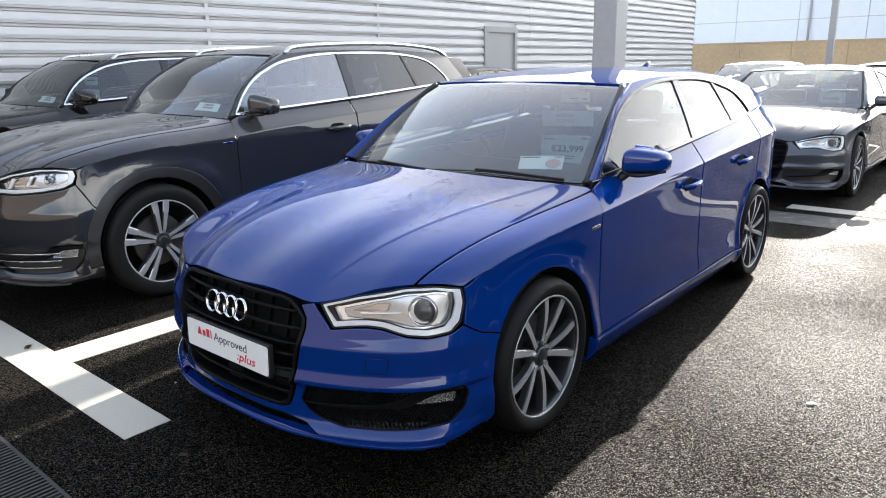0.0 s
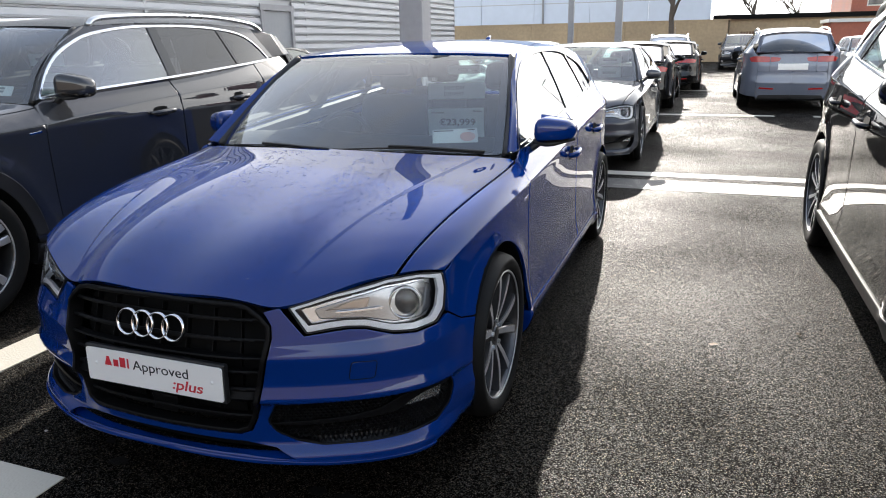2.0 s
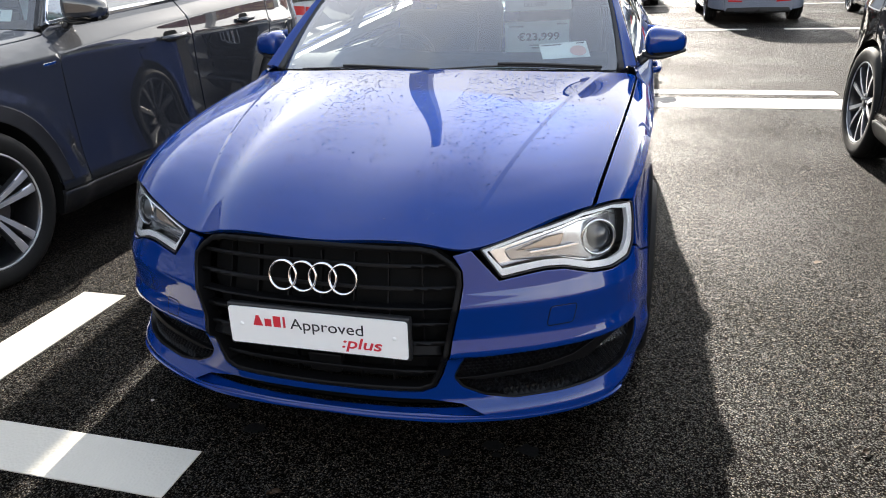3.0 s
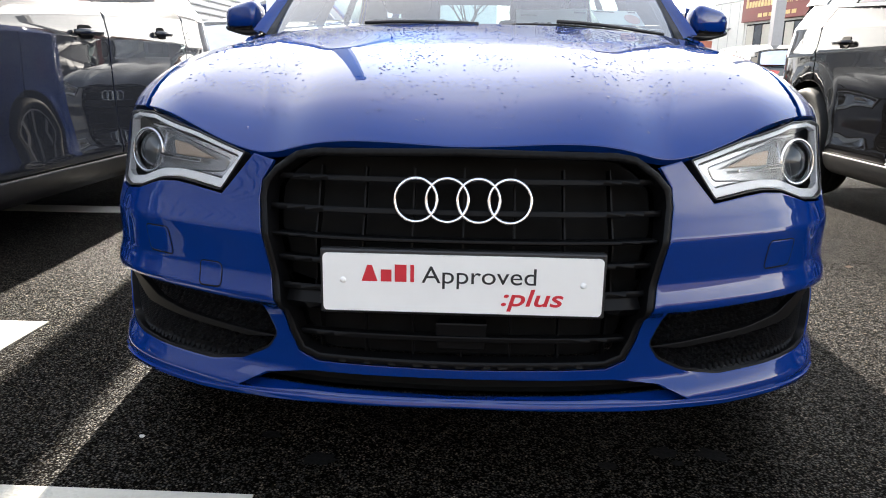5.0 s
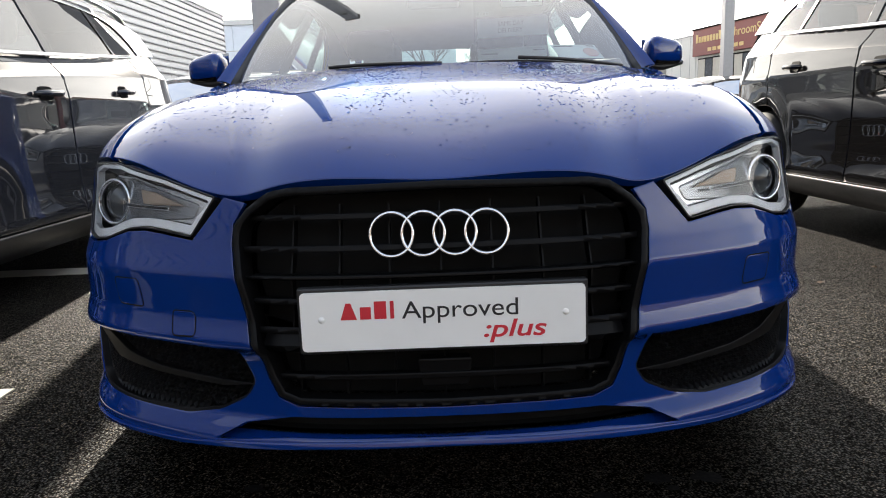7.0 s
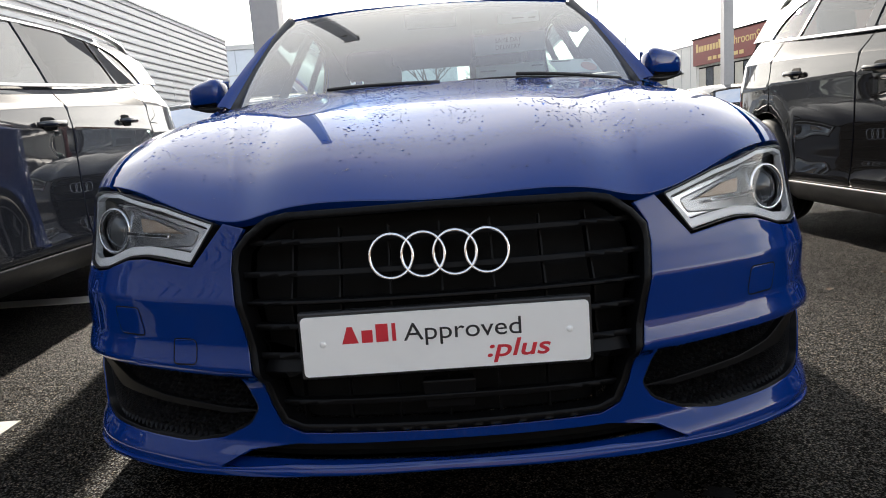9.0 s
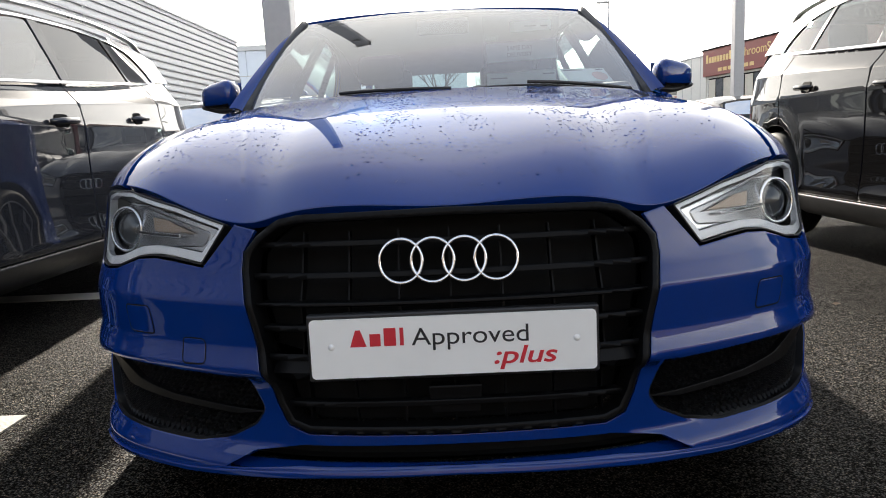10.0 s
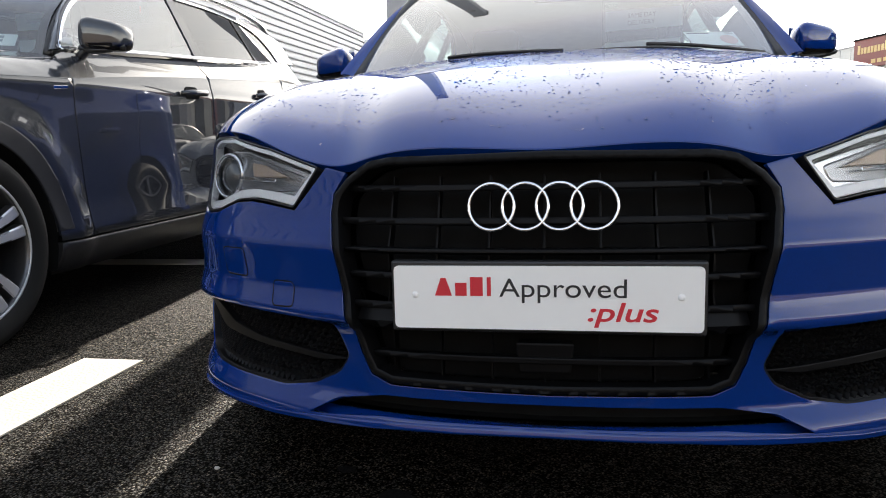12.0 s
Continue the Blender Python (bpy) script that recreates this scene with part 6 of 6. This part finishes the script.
car_papers((-5.68, 0.83, 0), 0, SUV_Y, SUV_Z, 1.055, (CARD,), 0.035)


def hang_board(x, y, z, label):
    """White sheets in a sleeve hanging behind a windscreen, its lowest edge at height z."""
    th = thing("price_board", (x, y, 0), label, "price board")
    sl = box_part("sleeve", (-0.165, 0.165, 0.004, 0.006, z - 0.02, z + 0.34), M_SLEEVE, th, "clear plastic sleeve")
    sl.visible_shadow = False
    for z0, z1 in ((z, z + 0.16), (z + 0.205, z + 0.285)):
        box_part("sheet", (-0.15, 0.15, -0.0005, 0.0005, z0, z1), M_SHEET, th, "white printed sheet")
        box_part("print_bar", (-0.09, 0.09, -0.0016, -0.0008, z0 + (z1 - z0) * 0.46, z0 + (z1 - z0) * 0.66), M_GREYINK, th, "unread grey print")


hang_board(-2.52, 1.99, 1.085, "white price sheets hanging in the grey off-roader")
hang_board(-5.32, 1.99, 1.085, "white price sheets hanging in the black off-roader")
# ---- cars in the rows behind ----
SAL_Y = [(-0.2, -0.2), (0, 0), (0.869, 0.90), (1.3, 1.45), (2.455, 2.62), (3.506, 3.70), (4.0, 4.28), (4.31, 4.70)]
SAL_Z = [(0, 0), (0.5, 0.49), (0.82, 0.79), (0.944, 0.91), (1.325, 1.29), (1.42, 1.385), (1.6, 1.55)]
sal = dict(tail="sedan", ys=SAL_Y, zs=SAL_Z, xk=1.03, wheel_r=0.325, rim_r=0.24, track=0.78)
build_car("coupe_car", (-0.05, 6.22, 0), 0, "slate grey metallic coupe facing the blue car's tail", M_SLATE, detail=1, **sal)
build_car("saloon_car", (0.0, 17.9, 0), 180, "black saloon seen from its tail", M_BLACK, detail=0, **sal)
build_car("saloon_car", (0.45, 23.6, 0), 180, "black saloon seen from its tail", M_BLACK, detail=0, **sal)
hang_board(0.296, 8.27, 0.885, "white price sheets hanging in the grey coupe")
SU2_Y = [(-0.2, -1.05), (0, -0.85), (0.869, 0.0), (1.30, 0.55), (2.455, 1.65), (3.506, 2.60), (4.31, 3.5)]
SU2_Z = [(0, 0), (0.17, 0.2), (0.5, 0.60), (0.66, 0.78), (0.82, 0.95), (0.944, 1.08), (1.325, 1.47), (1.42, 1.585), (1.6, 1.78)]
su2 = dict(ys=SU2_Y, zs=SU2_Z, xk=1.03, wheel_r=0.345, rim_r=0.24, wheel_w=0.225, track=0.78, rails=True, tail="suv")
build_car("off_roader", (3.08, 17.35, 0), 180, "silver-blue compact off-roader seen from its tail", M_SILVER, detail=1, rear_glass=M_PRIV, **su2)
build_car("off_roader", (2.9, 34.0, 0), 0, "dark grey off-roader facing down the lane", M_GREY, detail=0, **su2)
build_car("off_roader", (0.1, 29.5, 0), 180, "pale silver off-roader far down the row", M_PALE, detail=0, **su2)
build_car("hatchback_car", (-2.7, 10.9, 0), 180, "pale silver hatchback parked behind the column", M_PALE, detail=0)
build_car("hatchback_car", (-5.4, 10.9, 0), 180, "dark hatchback parked by the showroom wall", M_BLACK, detail=0)
build_car("hatchback_car", (-2.6, 12.9, 0), 0, "pale silver hatchback in the row behind", M_PALE, detail=0)
build_car("hatchback_car", (6.2, 17.4, 0), 180, "dark grey hatchback in the far row", M_GREY, detail=0)
build_car("hatchback_car", (6.4, 22.9, 0), 0, "pale silver hatchback in the far row", M_PALE, detail=0)
build_car("hatchback_car", (6.0, 6.5, 0), 0, "pale silver hatchback in the bay behind", M_PALE, detail=0)


# ---- far buildings, wall and trees ----
def prism(name, pts, z0, z1, mat, parent=None, label=""):
    bm = bmesh.new()
    lo = [bm.verts.new((x, y, z0)) for x, y in pts]
    hi = [bm.verts.new((x, y, z1)) for x, y in pts]
    n = len(pts)
    for i in range(n):
        bm.faces.new((lo[i], lo[(i + 1) % n], hi[(i + 1) % n], hi[i]))
    bm.faces.new(hi)
    bm.faces.new(lo[::-1])
    return part(name, bm, mat, parent, label)


far_wall = thing("boundary_wall", (0, 46, 0), "low tan rendered boundary wall with a coping", "wall")
for k in range(10):
    box_part("wall_panel", (-28 + k * 3.05, -28 + k * 3.05 + 3.03, 0, 0.3, 0, 2.42), M_BRICKTAN, far_wall)
box_part("coping", (-28, 2.6, -0.05, 0.35, 2.42, 2.50), M_BRICKTAN, far_wall)
ware = thing("warehouse", (0, 50, 0), "large pale blue metal-clad warehouse", "building")
for k in range(12):
    box_part("cladding_panel", (-46 + k * 3.95, -46 + k * 3.95 + 3.92, 0, 0.3, 0, 7.6), M_CLADB, ware)
for k, z in enumerate((3.9, 5.8)):
    box_part("rail_joint", (-46, 1.4, -0.02, 0.01, z, z + 0.06), M_CLAD, ware)
box_part("capping", (-46.1, 1.5, -0.12, 0.5, 7.6, 7.95), M_CLAD, ware)
box_part("side_wall", (1.1, 1.4, 0.3, 30, 0, 7.6), M_CLADB, ware)
box_part("roof", (-46, 1.4, 0.3, 30, 7.4, 7.6), M_CLAD, ware)
for k in range(3):
    x = -27 + k * 8.6
    o = tube("downpipe", [(x, -0.12, 0), (x, -0.12, 7.6)], 0.07, M_STEEL, ware, "grey downpipe", 8)
shed = thing("outbuilding", (0, 0, 0), "low brick outbuilding with a dark flat roof", "building")
box_part("wall", (2.6, 10.5, 47, 54, 0, 2.5), M_BRICKTAN, shed)
box_part("roof", (1.6, 10.8, 46.6, 54.3, 2.5, 2.75), M_DARK, shed)
gate = thing("timber_gate", (3.2, 45.6, 0), "brown slatted timber gate", "gate")
for k in range(9):
    box_part("slat", (0.16 * k, 0.16 * k + 0.12, 0, 0.03, 0.0, 1.75), M_WOOD, gate)
for z in (0.35, 1.45):
    box_part("gate_rail", (0, 1.42, 0.03, 0.07, z, z + 0.1), M_WOOD, gate)
hut = thing("site_hut", (7.5, 42, 0), "small brick hut with a pale roof", "building")
box_part("wall", (0, 4.0, 0, 3, 0, 2.1), M_REDBRICK, hut)
box_part("roof", (-0.15, 4.15, -0.15, 3.1, 2.1, 2.28), M_WHITEW, hut)
brick = thing("brick_building", (0, 0, 0), "red brick building with white window bands", "building")
box_part("wall", (13, 34, 72, 84, 0, 6.2), M_REDBRICK, brick)
box_part("roof", (12.7, 34.3, 71.7, 84.3, 6.2, 6.5), M_STEEL, brick)
for k in range(5):
    for z in (1.2, 3.9):
        wdw = box_part("window", (14.2 + k * 3.9, 16.7 + k * 3.9, 71.95, 72.02, z, z + 1.4), M_WHITEW, brick)
        box_part("pane", (14.3 + k * 3.9, 16.6 + k * 3.9, 71.93, 71.96, z + 0.1, z + 1.3), M_SHOPGLASS, wdw)

# shops, with a maroon fascia
A0, A1 = Vector((18.0, 55.0)), Vector((21.9, 33.0))
along = (A1 - A0).normalized()
ang = math.degrees(math.atan2(along.y, along.x))
shop = thing("shop_building", (18.0, 55.0, 0), "pale panelled shop with a maroon fascia and gold lettering", "building", turn=ang)
L_ = (A1 - A0).length
box_part("side_wall", (0, 4.3, 0.0, 9, 0, 5.75), M_WHITEW, shop)
box_part("front_wall", (4.3, L_, 0.05, 9, 0, 5.6), M_WHITEW, shop)
for k in range(3):
    box_part("panel_joint", (0.9 + k * 1.3, 0.93 + k * 1.3, -0.012, 0.0, 0, 5.7), M_STEEL, shop)
box_part("fascia", (4.3, L_, -0.25, 0.06, 4.25, 6.05), M_MAROON, shop, "maroon fascia board")
box_part("fascia_cap", (4.2, L_, -0.32, 0.1, 6.05, 6.15), M_DARK, shop)
box_part("roof", (-0.1, L_, -0.05, 9.1, 5.75, 5.85), M_STEEL, shop)
box_part("wall_lamp", (2.0, 2.5, -0.18, 0.0, 3.9, 4.0), M_STEEL, shop, "grey wall lamp", 0.01)
for k in range(5):
    x = 4.7 + k * 3.5
    wd = box_part("shop_window", (x, x + 2.9, -0.03, 0.05, 0.5, 4.1), M_DARK, shop)
    for j in range(3):
        box_part("pane", (x + 0.06 + j * 0.95, x + 0.92 + j * 0.95, -0.045, -0.03, 0.6, 4.0), M_CURTAIN if (k + j) % 2 == 0 else M_SHOPGLASS, wd)
    box_part("pier", (x + 2.95, x + 3.42, -0.12, 0.05, 0, 4.25), M_MAROON, shop)
face = Matrix(((1, 0, 0, 0), (0, 0, -1, 0), (0, 1, 0, 0), (0, 0, 0, 1)))
for k in range(9):
    box_part("sign_bar", (4.75 + k * 0.36, 5.02 + k * 0.36, -0.27, -0.25, 5.15, 5.72 if k in (0, 8) else 5.55), M_GOLD, shop, "gold lettering bar")
text_part("sign_lettering", "BathroomS & TileS", 0.80, M_GOLD, Matrix.Translation((11.6, -0.255, 5.42)) @ face, shop, "gold lettering", 0.01, width=6.6)
for k in range(7):
    box_part("sign_bar", (6.3 + k * 0.62, 6.75 + k * 0.62, -0.27, -0.25, 4.48, 4.72), M_GOLD, shop, "gold lettering bar")

# thin lamp posts on the skyline
for x, y, h in ((10.2, 44.0, 8.6),):
    lp = thing("street_lamp", (x, y, 0), "thin grey street lamp on the skyline", "street lamp")
    tube("post", [(0, 0, 0), (0, 0, h * 0.5), (0, 0, h)], 0.07, M_STEEL, lp, "", 8, taper=[1, 0.8, 0.55])
    box_part("lamp_head", (-0.75, 0.05, -0.12, 0.12, h, h + 0.12), M_STEEL, lp, "flat lamp head", 0.03)
mast = thing("antenna_mast", (13.1, 52.0, 0), "thin aerial mast on the skyline", "mast")
for dx in (0, 0.9):
    tube("rod", [(dx, 0, 0), (dx, 0, 6.6 + dx * 0.4)], 0.05, M_STEEL, mast, "", 6)
tube("cross_bar", [(0, 0, 6.0), (0.9, 0, 6.0)], 0.04, M_STEEL, mast, "", 6)


def bare_tree(x, y, h, seed, label="leafless winter tree with bare forking twigs"):
    """A tapered trunk and forking limbs with fine twigs."""
    rng = random.Random(seed)
    tr = thing("bare_tree", (x, y, 0), label, "tree", "trees")
    trunk = [(0, 0, 0), (0.05, 0.02, h * 0.18), (-0.02, 0.05, h * 0.36), (0.04, 0, h * 0.5)]
    tube("trunk", spline(trunk, 4), 0.026 * h, M_BARK, tr, "", 9, taper=np.linspace(1, 0.6, 13))
    verts, faces = [], []

    def limb(p, d, ln, r, depth):
        q = p + d * ln
        a = d.orthogonal().normalized()
        b = d.cross(a)
        k = len(verts)
        for c, rr in ((p, r), (q, r * 0.6)):
            for i in range(4):
                an = i * math.pi / 2
                verts.append(c + (a * math.cos(an) + b * math.sin(an)) * rr)
        faces.extend([(k + i, k + (i + 1) % 4, k + 4 + (i + 1) % 4, k + 4 + i) for i in range(4)])
        if depth > 0:
            for _ in range(3):
                nd = (d + Vector((rng.uniform(-1, 1), rng.uniform(-1, 1), rng.uniform(-0.25, 0.75))) * 0.75).normalized()
                limb(q - d * ln * rng.uniform(0, 0.25), nd, ln * rng.uniform(0.6, 0.82), r * 0.6, depth - 1)
    for _ in range(5):
        d = Vector((rng.uniform(-1, 1), rng.uniform(-1, 1), rng.uniform(0.5, 1.3))).normalized()
        limb(Vector((0.02, 0, h * rng.uniform(0.32, 0.5))), d, h * 0.2, 0.011 * h, 5)
    ob = add_mesh("crown", verts, faces, M_BARK, tr, "bare forking twigs")
    ob["kind"] = "stuff"
    return tr


bare_tree(-0.7, 43.5, 7.5, 3)
bare_tree(5.0, 70, 8.5, 5)
bare_tree(9.0, 74, 7.5, 8)
bare_tree(-3.5, 78, 8.0, 11)


# ---- rain, litter and stones ----
def dome(verts, faces, c, n, r, h, stretch, rng):
    """A small flattened bead on a surface."""
    a = n.orthogonal().normalized()
    b = n.cross(a)
    an0 = rng.uniform(0, 6.28)
    k = len(verts)
    m = 7
    for rr, hh in ((1.0, 0.0), (0.82, 0.55), (0.42, 0.93)):
        for i in range(m):
            an = an0 + 2 * math.pi * i / m
            verts.append(c + (a * math.cos(an) * stretch + b * math.sin(an)) * r * rr + n * h * hh)
    verts.append(c + n * h)
    for lv in range(2):
        faces.extend([(k + lv * m + i, k + lv * m + (i + 1) % m, k + (lv + 1) * m + (i + 1) % m, k + (lv + 1) * m + i) for i in range(m)])
    faces.extend([(k + 2 * m + i, k + 2 * m + (i + 1) % m, k + 3 * m) for i in range(m)])


rng = random.Random(7)
M_WATER, _nt, _b = material("clear_rain_water")
_b.inputs["Base Color"].default_value = (1, 1, 1, 1)
_b.inputs["Roughness"].default_value, _b.inputs["IOR"].default_value, _b.inputs["Transmission Weight"].default_value = 0.0, 1.33, 1.0
verts, faces = [], []
tries = 0
made = 0
while made < 7500 and tries < 90000:
    tries += 1
    u, v = rng.uniform(-0.66, 0.66), rng.uniform(0.06, 1.07)
    # beads gather in streaks that run down the bonnet, and thin out towards the nose
    streak = noise.noise(Vector((u * 7.0 + 3.1, v * 0.8, 0.4))) + 0.45 * noise.noise(Vector((u * 22.0, v * 5.0, 2.2)))
    if streak < rng.uniform(-0.4, 0.4) or rng.random() > 0.10 + 0.9 * min(1.0, v / 0.75) ** 1.3:
        continue
    c, n = surface(hood_fn, np.array([[u, v]]))
    r = 0.0010 + 0.0024 * rng.random() ** 2.4
    dome(verts, faces, Vector(c[0]), Vector(n[0]), r, r * 0.38, rng.uniform(0.85, 1.3), rng)
    made += 1
tagged(add_mesh("raindrops", verts, faces, M_WATER), "beads of rain scattered over the blue bonnet", "raindrops", kind="stuff")

for x, y, r, mat, lab, nm in ((0.30, -0.42, 0.010, M_STONE, "small pale pebble on the asphalt", "pebble"), (-0.05, -0.50, 0.007, M_STONE, "small pale pebble on the asphalt", "pebble"),
                              (0.78, -0.30, 0.009, M_STONE, "small pale pebble on the asphalt", "pebble"), (-0.72, 0.15, 0.006, M_STONE, "small pale pebble on the asphalt", "pebble")):
    bm = bmesh.new()
    bmesh.ops.create_icosphere(bm, subdivisions=2, radius=r, matrix=Matrix.Translation((x, y, r * 0.45)) @ Matrix.Diagonal((1, 0.8, 0.6, 1)))
    for v in bm.verts:
        v.co += v.normal * noise.noise(v.co * 160) * r * 0.3
    tagged(part(nm, bm, mat, None, "", True), lab, "pebble", "pebbles")
for x, y, s, tw in ((1.66, 1.75, 0.022, 20), (2.05, 2.0, 0.020, 80), (1.5, 0.35, 0.016, 40), (-0.10, -0.17, 0.022, 10), (0.42, -0.13, 0.022, 60), (-1.75, -0.12, 0.03, 130)):
    bm = bmesh.new()
    pts = [(math.cos(a) * s * (1 + 0.25 * math.cos(3 * a)), math.sin(a) * s * 0.55 * (1 + 0.2 * math.sin(2 * a)), 0.004 + 0.006 * abs(math.sin(a * 1.5))) for a in np.linspace(0, 2 * math.pi, 15)[:-1]]
    c = bm.verts.new((0, 0, 0.003))
    vs = [bm.verts.new(p) for p in pts]
    for i in range(len(vs)):
        bm.faces.new((c, vs[i], vs[(i + 1) % len(vs)]))
    bmesh.ops.solidify(bm, geom=bm.faces[:], thickness=0.001)
    bmesh.ops.transform(bm, matrix=pose(x, y, 0.001, 0, 0, tw), verts=bm.verts[:])
    tagged(part("fallen_leaf", bm, M_LEAF, None, "", True), "brown withered leaf lying on the asphalt", "leaf", "fallen leaves")

# small oily spots on the asphalt before the blue car
M_OIL = plain("dark_oil_spot", (0.004, 0.004, 0.004), 0.6, scale=120, vary=0.3, bump=0.4, fine=0.003, spec=0.25)
for x, y, r in ((-0.30, 0.085, 0.030), (0.32, 0.10, 0.018), (0.45, 0.16, 0.026), (0.56, 0.16, 0.028), (-0.43, 0.18, 0.018), (0.47, 0.12, 0.012)):
    bm = bmesh.new()
    ring = []
    for k in range(26):
        an = 2 * math.pi * k / 26
        rr = r * (0.62 + 0.75 * abs(noise.noise(Vector((x * 9 + math.cos(an) * 1.6, y * 7 + math.sin(an) * 1.6, 1.0)))) + 0.14 * rng.random())
        ring.append(bm.verts.new((x + rr * 1.35 * math.cos(an), y + rr * math.sin(an), 0.0016)))
    bm.faces.new(ring)
    tagged(part("oil_spot", bm, M_OIL), "dark oily spot soaked into the asphalt", "stain", "oily spots", "structure")
